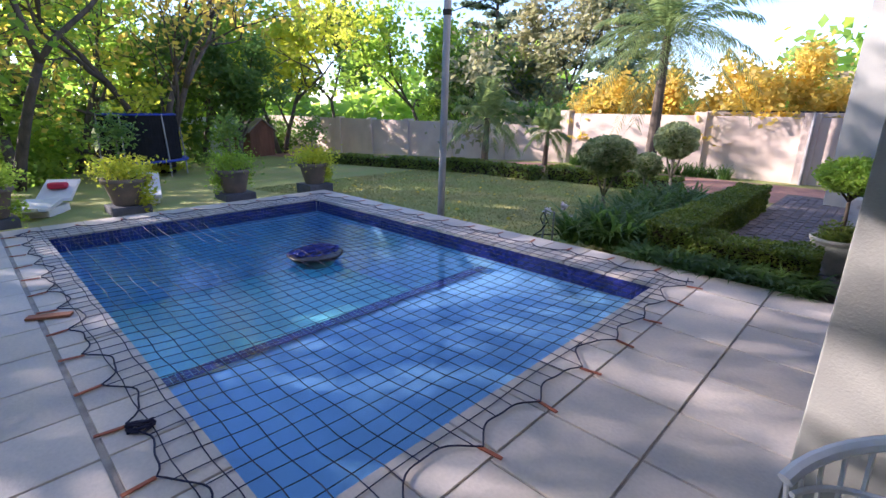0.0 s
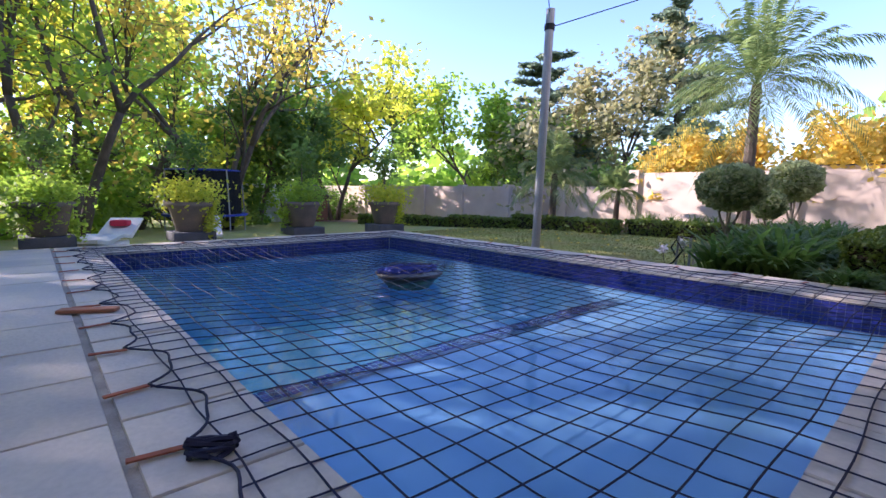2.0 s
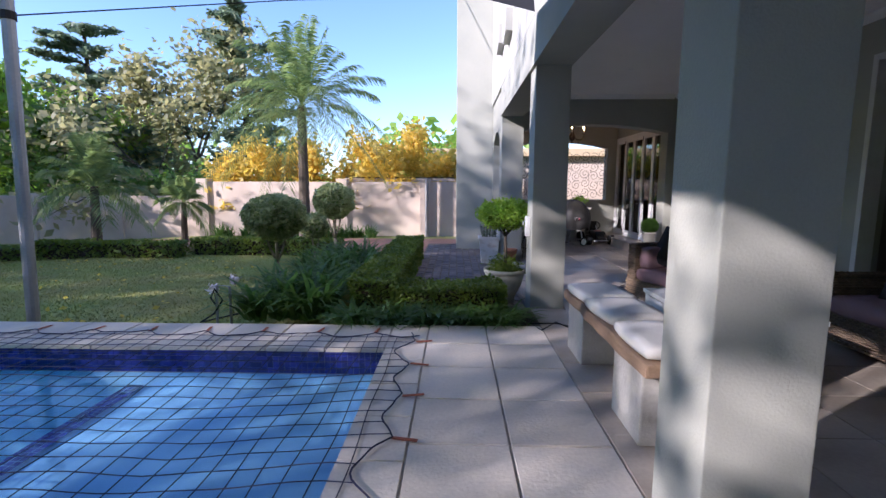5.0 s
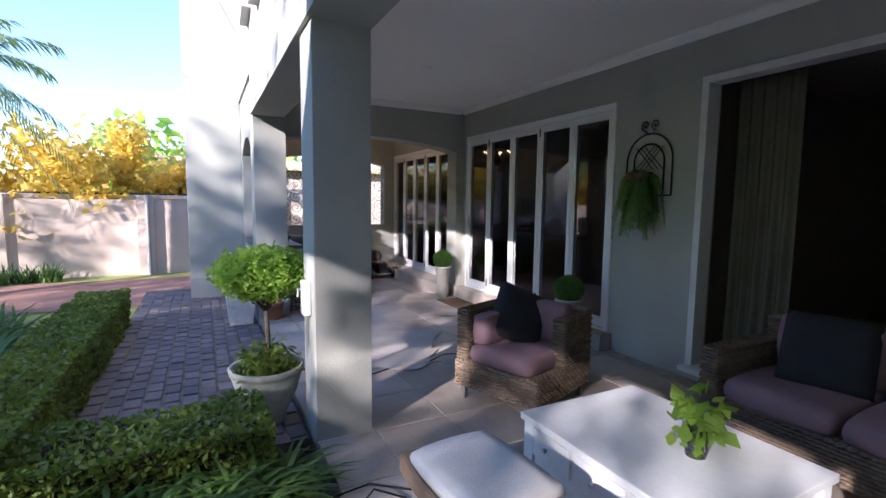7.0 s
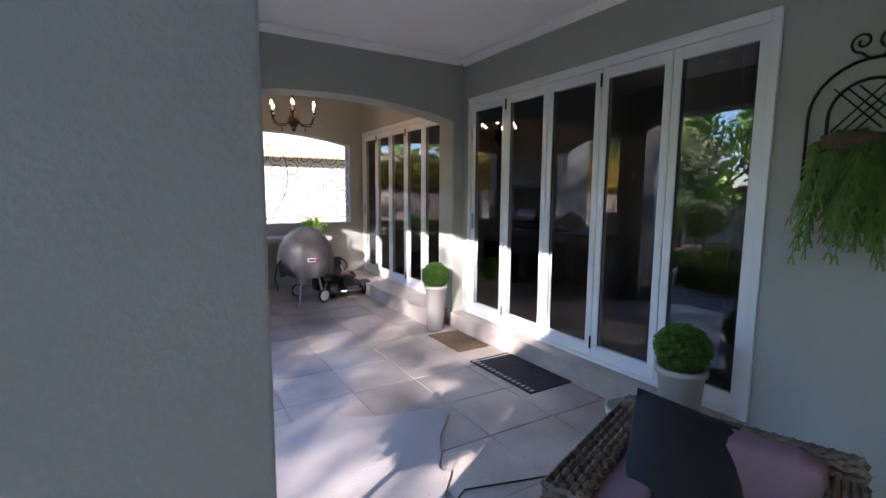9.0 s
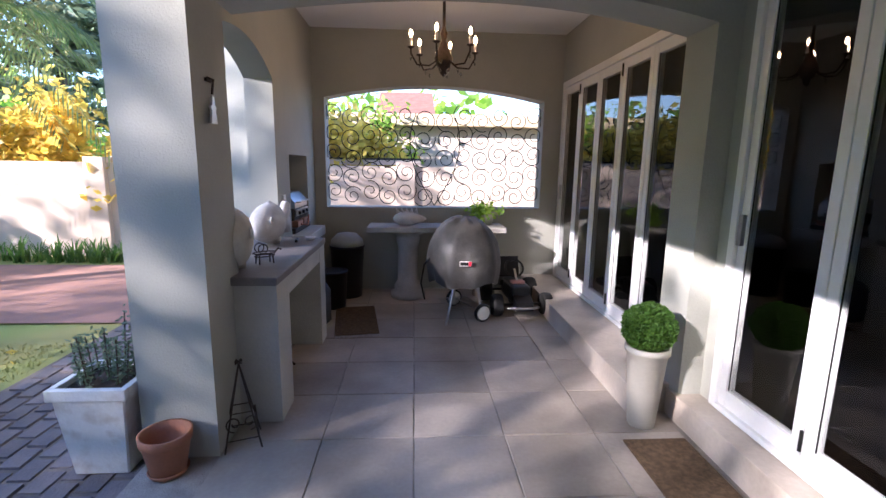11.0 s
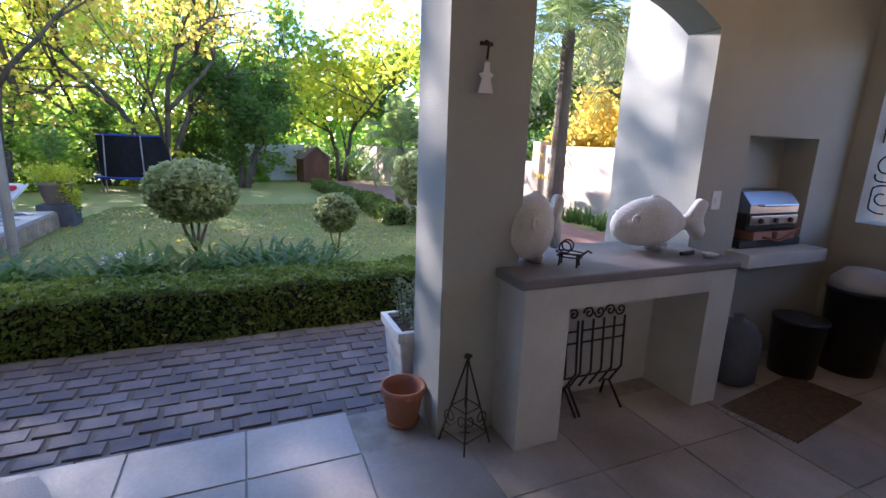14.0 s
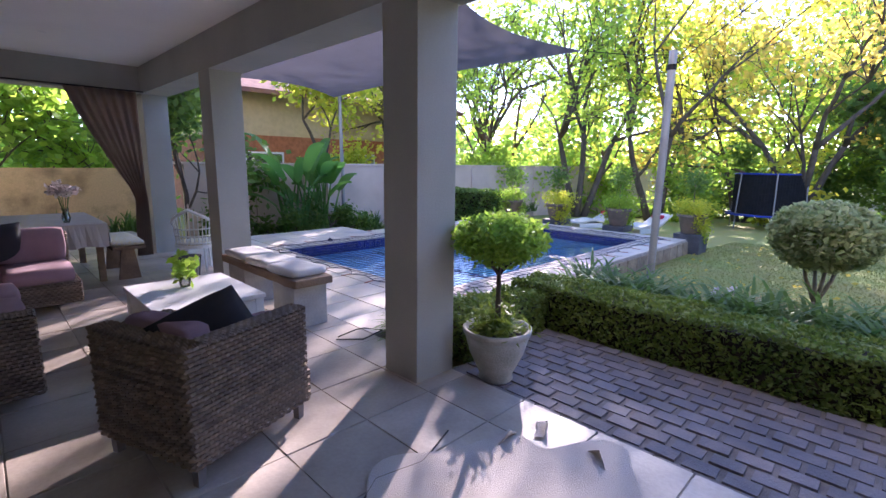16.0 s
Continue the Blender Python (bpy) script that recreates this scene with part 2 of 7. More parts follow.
TERRA = mat("terracotta clay", (0.42, 0.165, 0.085), 0.8, var=0.15, scale=8, fine=60, bump=0.3, second=(0.36, 0.15, 0.085))
GLAZE = mat("glazed stone-grey pot", (0.42, 0.40, 0.35), 0.45, var=0.08, scale=6, fine=50, bump=0.1)
URNM = mat("mossy cream cement urn", (0.46, 0.44, 0.38), 0.85, var=0.15, scale=7, fine=60, bump=0.4, second=(0.33, 0.33, 0.26))
AGEDPOT = mat("aged clay garden pot", (0.24, 0.19, 0.155), 0.9, var=0.2, scale=6, fine=50, bump=0.5, second=(0.16, 0.14, 0.12))
SLATE = mat("blue-grey slate plinth", (0.085, 0.095, 0.115), 0.8, var=0.2, scale=6, fine=50, bump=0.4)
PEELING = mat("white planter with peeling paint", (0.66, 0.66, 0.64), 0.7, var=0.08, scale=9, fine=60, bump=0.3, second=(0.40, 0.33, 0.27), spread=0.36)
COVER = mat("faded black vinyl cover", (0.05, 0.048, 0.046), 0.55, var=0.2, scale=5, fine=60, bump=0.25, second=(0.10, 0.095, 0.09))
PLASTIC = mat("black plastic", (0.012, 0.012, 0.013), 0.4, var=0.1, bump=0.05)
RUBBER = mat("black rubber tyre", (0.02, 0.02, 0.02), 0.85, var=0.2, fine=120, bump=0.4)
CHROME = mat("brushed steel", (0.55, 0.55, 0.56), 0.28, metal=1.0, var=0.06, bump=0.05)
GREYLID = mat("dull grey lid", (0.42, 0.42, 0.41), 0.5, var=0.1)
PINK = mat("faded pink plastic", (0.55, 0.25, 0.26), 0.5, var=0.1)
REDP = mat("red cloth", (0.60, 0.03, 0.06), 0.8, var=0.1)
COIR = mat("brown coir fibre", (0.17, 0.105, 0.055), 1.0, var=0.3, scale=40, fine=250, bump=0.9)
MATDARK = mat("charcoal woven mat", (0.03, 0.032, 0.036), 0.95, var=0.25, scale=14, fine=200, bump=0.6)
MATLIGHT = mat("cream woven edging", (0.50, 0.47, 0.42), 0.95, var=0.2, scale=30, fine=200, bump=0.5)
HIDE = mat("cream cowhide", (0.45, 0.40, 0.35), 0.9, var=0.1, scale=3, fine=160, bump=0.5, second=(0.38, 0.325, 0.28), spread=0.38)
HIDEDARK = mat("brown hide underside", (0.16, 0.09, 0.05), 0.9, var=0.2)
CORD = mat("navy net cord", (0.012, 0.014, 0.05), 0.75, var=0.2, bump=0.2)
STRAP = mat("faded orange strap", (0.42, 0.12, 0.06), 0.85, var=0.25, bump=0.2)
SAIL = mat("grey shade-sail mesh", (0.10, 0.10, 0.115), 0.9, var=0.1, scale=2, fine=300, bump=0.2, transl=0.35)
SHEDW = mat("reddish shed boards", (0.24, 0.095, 0.05), 0.8, var=0.2, scale=4, fine=50, bump=0.4, stretch=(1, 1, 0.2))
SHEDR = mat("shed roof felt", (0.30, 0.24, 0.20), 0.9, var=0.2)
WHITEWALL = mat("whitewashed wall", (0.72, 0.73, 0.75), 0.9, var=0.08, bump=0.2)
CREAM = mat("cream neighbour plaster", (0.62, 0.48, 0.30), 0.9, var=0.08, bump=0.2)
ORANGEBRICK = mat("orange face brick", (0.42, 0.15, 0.07), 0.9, var=0.2, scale=8, bump=0.4, island=0.2)
ROOFTILE = mat("clay roof tile", (0.33, 0.15, 0.10), 0.85, var=0.2, scale=5, bump=0.3, island=0.2)
NETBLACK = mat("black safety netting", (0.015, 0.015, 0.018), 0.9, var=0.2, bump=0.2)
BLUEPAD = mat("blue vinyl pad", (0.02, 0.05, 0.35), 0.5, var=0.1)
BULB = glow("candle bulb", (1.0, 0.62, 0.28), 30.0)
DOWN = glow("downlight lens", (1.0, 0.93, 0.82), 6.0)
GRILLE_DARK = mat("sooty niche steel", (0.05, 0.045, 0.04), 0.7, metal=0.3, var=0.3, bump=0.3)
PAPERW = mat("white porcelain", (0.78, 0.77, 0.74), 0.3, var=0.04, bump=0.02)

# ---- building tools ----
def finish(bm, name, material, smooth=False):
    me = bpy.data.meshes.new(name)
    bm.normal_update()
    bm.to_mesh(me)
    bm.free()
    me.materials.append(material)
    if smooth:
        me.polygons.foreach_set("use_smooth", [True] * len(me.polygons))
    return me


def part(name, bm, material, parent, label="", smooth=False):
    ob = new(name, finish(bm, name, material, smooth))
    ob.parent = parent
    return tagged(ob, label)


def thing(name, at=(0, 0, 0), turn=0, label="", category="", group="", kind=""):
    ob = new(name)
    ob.empty_display_size = 0.1
    ob.matrix_basis = pose(*at, 0, 0, turn)
    return tagged(ob, label, category, group, kind)


def solid(name, bm, material, label, category, kind="", group="", smooth=False):
    return tagged(new(name, finish(bm, name, material, smooth)), label, category, group, kind)


def structure(name, bm, material, label, category):
    return solid(name, bm, material, label, category, "structure")


def box(x0, y0, z0, x1, y1, z1, bm=None, bevel=0.0, m=None):
    own = bmesh.new()
    vs = bmesh.ops.create_cube(own, size=1.0)["verts"]
    for v in vs:
        v.co = Vector(((x0 + x1) / 2 + v.co.x * (x1 - x0), (y0 + y1) / 2 + v.co.y * (y1 - y0), (z0 + z1) / 2 + v.co.z * (z1 - z0)))
    if bevel:
        bmesh.ops.bevel(own, geom=own.edges[:], offset=bevel, segments=2, affect="EDGES", profile=0.6)
    return merge(own, bm, m)


def merge(own, bm=None, m=None):
    if m is not None:
        bmesh.ops.transform(own, matrix=m, verts=own.verts[:])
    if bm is None:
        return own
    me = bpy.data.meshes.new("tmp")
    own.to_mesh(me)
    own.free()
    bm.from_mesh(me)
    bpy.data.meshes.remove(me)
    return bm


def prism(points, axis, lo, hi, bm=None, m=None):
    """A flat outline pushed along an axis: x outlines are (y, z), y outlines (x, z), z outlines (x, y)."""
    own = bmesh.new()
    place = {"x": lambda p, d: (d, p[0], p[1]), "y": lambda p, d: (p[0], d, p[1]), "z": lambda p, d: (p[0], p[1], d)}[axis]
    a = [own.verts.new(place(p, lo)) for p in points]
    b = [own.verts.new(place(p, hi)) for p in points]
    own.faces.new(a)
    own.faces.new(b[::-1])
    for i in range(len(points)):
        j = (i + 1) % len(points)
        own.faces.new((a[j], a[i], b[i], b[j]))
    bmesh.ops.recalc_face_normals(own, faces=own.faces[:])
    return merge(own, bm, m)


def lathe(profile, n=24, bm=None, m=None, square=0.0):
    """A profile of (radius, height) turned round the z axis."""
    own = bmesh.new()
    rings = []
    for r, z in profile:
        rings.append([own.verts.new((r * math.cos(2 * math.pi * i / n), r * math.sin(2 * math.pi * i / n), z)) for i in range(n)])
    for a, b in zip(rings, rings[1:]):
        for i in range(n):
            j = (i + 1) % n
            own.faces.new((a[i], a[j], b[j], b[i]))
    own.faces.new(rings[0][::-1])
    own.faces.new(rings[-1])
    return merge(own, bm, m)


def tube(points, radius, n=6, bm=None, m=None, taper=None, closed=False):
    """A round bar along points; taper gives the radius at its end."""
    own = bm if (bm is not None and m is None) else bmesh.new()
    pts = [Vector(p) for p in points]
    rings = []
    up = Vector((0, 0, 1))
    side = None
    for i, p in enumerate(pts):
        d = (pts[min(i + 1, len(pts) - 1)] - pts[max(i - 1, 0)])
        if d.length < 1e-9:
            d = up.copy()
        d.normalize()
        if side is None:
            side = d.cross(up) if abs(d.z) < 0.95 else d.cross(Vector((1, 0, 0)))
        side = (side - d * side.dot(d)).normalized()
        other = d.cross(side)
        r = radius if taper is None else radius + (taper - radius) * i / (len(pts) - 1)
        rings.append([own.verts.new(p + (side * math.cos(2 * math.pi * k / n) + other * math.sin(2 * math.pi * k / n)) * r) for k in range(n)])
    for a, b in zip(rings, rings[1:]):
        for k in range(n):
            own.faces.new((a[k], a[(k + 1) % n], b[(k + 1) % n], b[k]))
    own.faces.new(rings[0][::-1])
    own.faces.new(rings[-1])
    if own is bm:
        return bm
    return merge(own, bm, m)


def arc(cx, cy, r, a0, a1, n=12):
    return [(cx + r * math.cos(radians(a0 + (a1 - a0) * i / n)), cy + r * math.sin(radians(a0 + (a1 - a0) * i / n))) for i in range(n + 1)]


def segment_arch(x0, x1, spring, rise, n=16):
    """The points of a flat arch from x0 to x1, that rises between the springs."""
    half = (x1 - x0) / 2
    r = (half * half + rise * rise) / (2 * rise)
    pts = []
    for i in range(n + 1):
        x = x0 + (x1 - x0) * i / n
        pts.append((x, spring + math.sqrt(max(r * r - (x - x0 - half) ** 2, 0)) - (r - rise)))
    return pts


def shared(name, me, parent, x, y, z, rz=0.0, sx=1.0, sy=1.0, sz=1.0):
    """One piece on a mesh that alike pieces share."""
    ob = new(name, me)
    ob.parent = parent
    ob.matrix_basis = Matrix.LocRotScale((x, y, z), Euler((0, 0, rz)), (sx, sy, sz))
    return ob


def quads_mesh(name, verts, faces, material, smooth=False):
    me = bpy.data.meshes.new(name)
    me.from_pydata(verts, [], faces)
    me.materials.append(material)
    if smooth:
        me.polygons.foreach_set("use_smooth", [True] * len(me.polygons))
    me.update()
    return me


def leaf_mesh(name, centres, size, material, rng, long=1.7, up=0.3, droop=0.0):
    """Many small pointed leaves, each folded along its rib, at the places given."""
    c = np.asarray(centres, dtype=float)
    n = len(c)
    d = rng.normal(size=(n, 3))
    d[:, 2] = d[:, 2] * (1 - up) - droop
    d /= np.linalg.norm(d, axis=1)[:, None] + 1e-9
    nrm = rng.normal(size=(n, 3))
    nrm[:, 2] += 0.8
    s = np.cross(d, nrm)
    s /= np.linalg.norm(s, axis=1)[:, None] + 1e-9
    k = size * rng.uniform(0.6, 1.3, n)[:, None]
    a = c - d * k * long / 2
    b = c + s * k / 2
    e = c + d * k * long / 2
    f = c - s * k / 2
    verts = np.stack([a, b, e, f], axis=1).reshape(-1, 3)
    me = bpy.data.meshes.new(name)
    me.vertices.add(4 * n)
    me.vertices.foreach_set("co", verts.ravel())
    me.loops.add(4 * n)
    me.loops.foreach_set("vertex_index", np.arange(4 * n, dtype=np.int32))
    me.polygons.add(n)
    me.polygons.foreach_set("loop_start", np.arange(0, 4 * n, 4, dtype=np.int32))
    me.update(calc_edges=True)
    me.materials.append(material)
    return me

# ---- the setting: ground, pool, house ----
LAWN, PATH = -0.32, -0.07


def gz(x):
    """The garden's ground: level by the pool, falling gently to its far end."""
    return LAWN - 0.046 * min(21.0, max(0.0, -9.0 - x))



PX0, PX1, PY0, PY1 = -7.55, -1.40, 0.62, 4.53           # the pool's inner edges
WATER_Z = -0.15
EY0, EY1 = 12.65, 12.90
HOUSE_X = 3.12                                           # the face of the house wall

# the ground: one sheet to the horizon, with holes where the pool and the slabs are
def sheet(xs, ys, z, hole):
    bm = bmesh.new()
    grid = {}
    for i, x in enumerate(xs):
        for j, y in enumerate(ys):
            grid[i, j] = bm.verts.new((x, y, z + gz(x) - LAWN))
    for i in range(len(xs) - 1):
        for j in range(len(ys) - 1):
            cx, cy = (xs[i] + xs[i + 1]) / 2, (ys[j] + ys[j + 1]) / 2
            if not hole(cx, cy):
                bm.faces.new((grid[i, j], grid[i + 1, j], grid[i + 1, j + 1], grid[i, j + 1]))
    return bm


ground_bm = sheet([-900, -60, -30, -19.5, -9, -8.3, -1.5, 0.0, 14, 60, 900], [-900, -60, -0.27, 5.1, 14, 60, 900], LAWN,
                  lambda x, y: -8.3 < x < -1.5 and -0.27 < y < 5.1)
structure("ground", ground_bm, GRASS, "lawn of mown autumn grass round the pool and house", "lawn")

# deck bed under the slabs, with the pool cut out of it
bed = bmesh.new()
for x0, y0, x1, y1 in ((-8.30, -0.27, PX0 - 0.01, 5.18), (PX0 - 0.01, -0.27, PX1 + 0.01, PY0 - 0.01), (PX0 - 0.01, PY1 + 0.01, PX1 + 0.01, 5.18), (PX1 + 0.01, -1.6, 0.0, 5.18), (-3.9, -1.2, PX1 + 0.01, -0.27)):
    box(x0, y0, -0.6, x1, y1, -0.012, bed)
deck = structure("pool_deck", bed, GROUT, "raised pool deck of pale cast slabs with sandy joints", "paving")
bed = bmesh.new()
box(0.0, -6.0, -0.6, 3.3, 13.1, -0.006, bed)
veranda_floor = structure("floor", bed, GROUT, "veranda floor of large worn sandstone slabs", "floor")


def slab_mesh(name, material, w, d, h=0.03, bev=0.005):
    bm = box(-w / 2, -d / 2, -h, w / 2, d / 2, 0)
    bmesh.ops.bevel(bm, geom=[e for e in bm.edges if all(v.co.z > -h / 2 for v in e.verts)], offset=bev, segments=1, affect="EDGES")
    return finish(bm, name, material)


rng = np.random.default_rng(4)
slab_unit = slab_mesh("slab", SLAB, 1, 1)
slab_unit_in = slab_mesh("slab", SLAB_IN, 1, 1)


def lay(parent, me, x0, x1, y0, y1, gap=0.014, z=0.0):
    ob = shared("slab", me, parent, (x0 + x1) / 2, (y0 + y1) / 2, z + rng.uniform(-0.002, 0.002), rng.uniform(-0.004, 0.004), x1 - x0 - gap, y1 - y0 - gap)
    return ob


def rows(a, b, step):
    n = max(1, round((b - a) / step))
    return [a + (b - a) * i / n for i in range(n + 1)]


# coping round the pool, then the strips of deck
for a, b in zip(rows(-1.6, 5.18, 0.53), rows(-1.6, 5.18, 0.53)[1:]):
    lay(deck, slab_unit, -1.09, -0.56, a, b)
    lay(deck, slab_unit, -0.56, -0.03, a, b)
for a, b in zip(rows(PY0 - 0.37, 5.18, 0.45), rows(PY0 - 0.37, 5.18, 0.45)[1:]):
    lay(deck, slab_unit, PX1 - 0.03, -1.09, a, b)
for a, b in zip(rows(-1.6, PY0 - 0.37, 0.5), rows(-1.6, PY0 - 0.37, 0.5)[1:]):
    lay(deck, slab_unit, PX1 - 0.03, -1.09, a, b)
for a, b in zip(rows(-8.30, PX1 - 0.03, 0.5), rows(-8.30, PX1 - 0.03, 0.5)[1:]):
    lay(deck, slab_unit, a, b, PY1 - 0.03, 5.18)
    lay(deck, slab_unit, a, b, PY0 - 0.37, PY0 + 0.03)
    lay(deck, slab_unit, a, b, -0.27, PY0 - 0.39)
    if a > -3.9:
        lay(deck, slab_unit, a, b, -0.75, -0.27)
        lay(deck, slab_unit, a, b, -1.2, -0.75)
for a, b in zip(rows(PY0 + 0.03, PY1 - 0.03, 0.5), rows(PY0 + 0.03, PY1 - 0.03, 0.5)[1:]):
    lay(deck, slab_unit, -8.30, PX0 + 0.03, a, b)

# veranda slabs
xs = [-0.03, 0.35, 0.86, 1.37, 1.89, 2.42, 2.93]
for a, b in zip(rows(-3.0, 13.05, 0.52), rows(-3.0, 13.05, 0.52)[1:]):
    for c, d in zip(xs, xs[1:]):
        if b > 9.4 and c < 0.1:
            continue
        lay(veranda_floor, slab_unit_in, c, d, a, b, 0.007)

# pool basin
basin = bmesh.new()
LEDGE_X, LEDGE_Z = -3.60, -0.34
prism([(PX1, LEDGE_Z), (LEDGE_X, LEDGE_Z - 0.02), (LEDGE_X, -1.6), (PX1, -1.6)], "y", PY0, PY1, basin)
structure("pool_deep_end", prism([(LEDGE_X - 0.004, -0.6), (-4.6, -1.05), (PX0, -1.2), (PX0, -1.6), (LEDGE_X - 0.004, -1.6)], "y", PY0, PY1), POOLDEEP, "blue-green plastered deep end of the pool", "pool")
structure("pool_basin", basin, POOLFLOOR, "pale blue plastered pool floor with a shallow ledge", "pool")
walls = bmesh.new()
for x0, y0, x1, y1 in ((PX0 - 0.1, PY0 - 0.1, PX0, PY1 + 0.1), (PX1, PY0 - 0.1, PX1 + 0.1, PY1 + 0.1), (PX0, PY0 - 0.1, PX1, PY0), (PX0, PY1, PX1, PY1 + 0.1)):
    box(x0, y0, -1.6, x1, y1, -0.03, walls)
pool_wall = structure("pool_wall", walls, POOLFLOOR, "blue pool sides with a band of cobalt mosaic tiles", "pool")
water = bmesh.new()
vs = [water.verts.new(p) for p in ((PX0, PY0, WATER_Z), (PX1, PY0, WATER_Z), (PX1, PY1, WATER_Z), (PX0, PY1, WATER_Z))]
water.faces.new(vs)
water_ob = structure("water", water, WATER, "clear still pool water under a safety net", "water")
water_ob.visible_shadow = False

# house wall with its openings
wall = bmesh.new()
H = 2.95
DOOR1, DOOR2, SLIDE = (6.46, 9.45, 0.17, 2.52), (9.95, 12.60, 0.19, 2.48), (1.9, 5.56, 0.10, 2.56)
for a, b in ((-6.0, SLIDE[0]), (SLIDE[1], DOOR1[0]), (DOOR1[1], DOOR2[0]), (DOOR2[1], 13.3)):
    box(HOUSE_X, a, -0.3, HOUSE_X + 0.25, b, 3.3, wall)
for a, b, lo, hi in (SLIDE, DOOR1, DOOR2):
    box(HOUSE_X, a, hi, HOUSE_X + 0.25, b, 3.3, wall)
    box(HOUSE_X, a, -0.3, HOUSE_X + 0.25, b, lo, wall)
structure("wall_east", wall, PLASTER, "grey-green plastered house wall with door openings", "wall")
step = box(2.96, DOOR1[0] - 0.05, -0.01, HOUSE_X + 0.02, 9.66, 0.165, bevel=0.008)
box(2.71, 9.66, -0.01, HOUSE_X + 0.02, EY0, 0.185, step, bevel=0.008)
structure("door_step", step, SLAB_IN, "low plastered step in front of the folding doors", "step")

# pillars, beams, ceiling
for i, (y0, y1) in enumerate(((-0.66, -0.31), (2.30, 2.65), (5.83, 6.18))):
    structure("pillar_%d" % (i + 1), box(-0.03, y0, -0.05, 0.33, y1, 2.60, bevel=0.006), PLASTER, "square grey-green plastered veranda pillar", "pillar")
beam = box(-0.06, -3.2, 2.55, 0.34, 9.30, 3.045)
structure("beam_1", beam, PLASTER, "plastered beam over the veranda pillars", "beam")
structure("beam_2", box(0.34, -0.66, 2.55, HOUSE_X, -0.31, 3.05), PLASTER, "plastered beam across the veranda's end", "beam")
ceiling_bm = box(0.3, -3.2, H, HOUSE_X + 0.1, 9.6, H + 0.095)
structure("ceiling", ceiling_bm, CEIL, "white painted veranda ceiling", "ceiling")
structure("ceiling_2", box(0.0, 9.6, 3.02, HOUSE_X + 0.1, 12.9, 3.045), CEIL, "white ceiling of the barbecue room", "ceiling")

# arch wall between the veranda and the barbecue room
AY0, AY1 = 9.30, 9.62
BY0, BY1 = 9.56, 9.86
arch = [(0.35, 3.04)] + [(0.35 + 2.63 * i / 16, 2.33 + 0.38 * (i / 16) - 0.42 * (i / 16) ** 2.4) for i in range(17)] + [(2.98, 0.0), (HOUSE_X, 0.0), (HOUSE_X, 3.04)]
structure("arch_wall", prism(arch, "y", BY0, BY1), PLASTER, "plastered wall with a wide flat arch", "wall")

# west wall of the barbecue room: pillar, arched opening over the counter, niche
WX0, WX1 = -0.03, 0.20
NI = (11.52, 12.25, 0.84, 1.60)
OPEN = (9.72, 11.10)
west = [(AY0, -0.1), (OPEN[0], -0.1), (OPEN[0], 2.2)] + segment_arch(OPEN[0], OPEN[1], 2.2, 0.2)[1:-1] + [(OPEN[1], 2.2), (OPEN[1], -0.1), (NI[0], -0.1), (NI[0], 3.2), (AY0, 3.2)]
wbm = prism(west, "x", WX0, WX1)
box(WX1, AY0, -0.1, 0.35, OPEN[0], 3.2, wbm)
box(WX0, NI[0], -0.1, WX1, NI[1], NI[2], wbm)
box(WX0, NI[0], NI[3], WX1, NI[1], 3.2, wbm)
box(WX0 - 0.35, NI[0], NI[2] - 0.1, WX0, NI[1], NI[3] + 0.1, wbm)
box(WX0, NI[1], -0.1, WX1, EY1, 3.2, wbm)
structure("wall_west", wbm, PLASTER, "plastered wall with an arched opening and a barbecue niche", "wall")

# end wall with the grille opening
WIN = (0.33, 2.90, 1.01, 2.27, 0.15)
top = segment_arch(WIN[0], WIN[1], WIN[3], WIN[4])
ebm = prism([(WX0, -0.1), (HOUSE_X, -0.1), (HOUSE_X, WIN[2]), (WX0, WIN[2])], "y", EY0, EY1)
prism([(WX0, WIN[2]), (WIN[0], WIN[2]), (WIN[0], WIN[3])] + top[1:] + [(WIN[1], WIN[2]), (HOUSE_X, WIN[2]), (HOUSE_X, 3.2), (WX0, 3.2)], "y", EY0, EY1, ebm)
structure("wall_north", ebm, PLASTER, "plastered end wall with a wide arched opening", "wall")

# chimney tower outside and the upper storey
structure("chimney_tower", box(-0.83, 11.34, -0.4, -0.034, 12.5, 7.5, bevel=0.01), PLASTER, "tall plastered chimney tower", "wall")
structure("upper_storey", box(-0.06, -3.2, 3.05, 9, 13.28, 7.0), PLASTER_UP, "cream plastered upper storey", "wall")
# rooms behind the doors; their unlit look is put into the wall and ceiling colour
room = bmesh.new()
box(8.0, -6, 0.0, 8.2, 13.3, 3.05, room)
box(HOUSE_X + 0.25, -6.2, 0.0, 8.2, -6, 3.05, room)
box(HOUSE_X + 0.25, 13.3, 0.0, 8.2, 13.5, 3.05, room)
box(HOUSE_X + 0.25, 5.85, 0.0, 8.0, 5.98, 3.05, room)
box(HOUSE_X + 0.25, 9.6, 0.0, 8.0, 9.75, 3.05, room)
structure("interior_wall", room, DARKIN, "walls of the rooms behind the doors, coloured dark for dimness", "wall")
structure("interior_floor", box(HOUSE_X + 0.25, -6, -0.1, 8.0, 13.3, 0.045), INFLOOR, "dark red-brown floor of the rooms inside", "floor")
structure("interior_ceiling", box(HOUSE_X + 0.25, -6, 2.7, 8.0, 13.3, 2.9), DARKIN, "ceiling of the rooms inside, coloured dark for dimness", "ceiling")

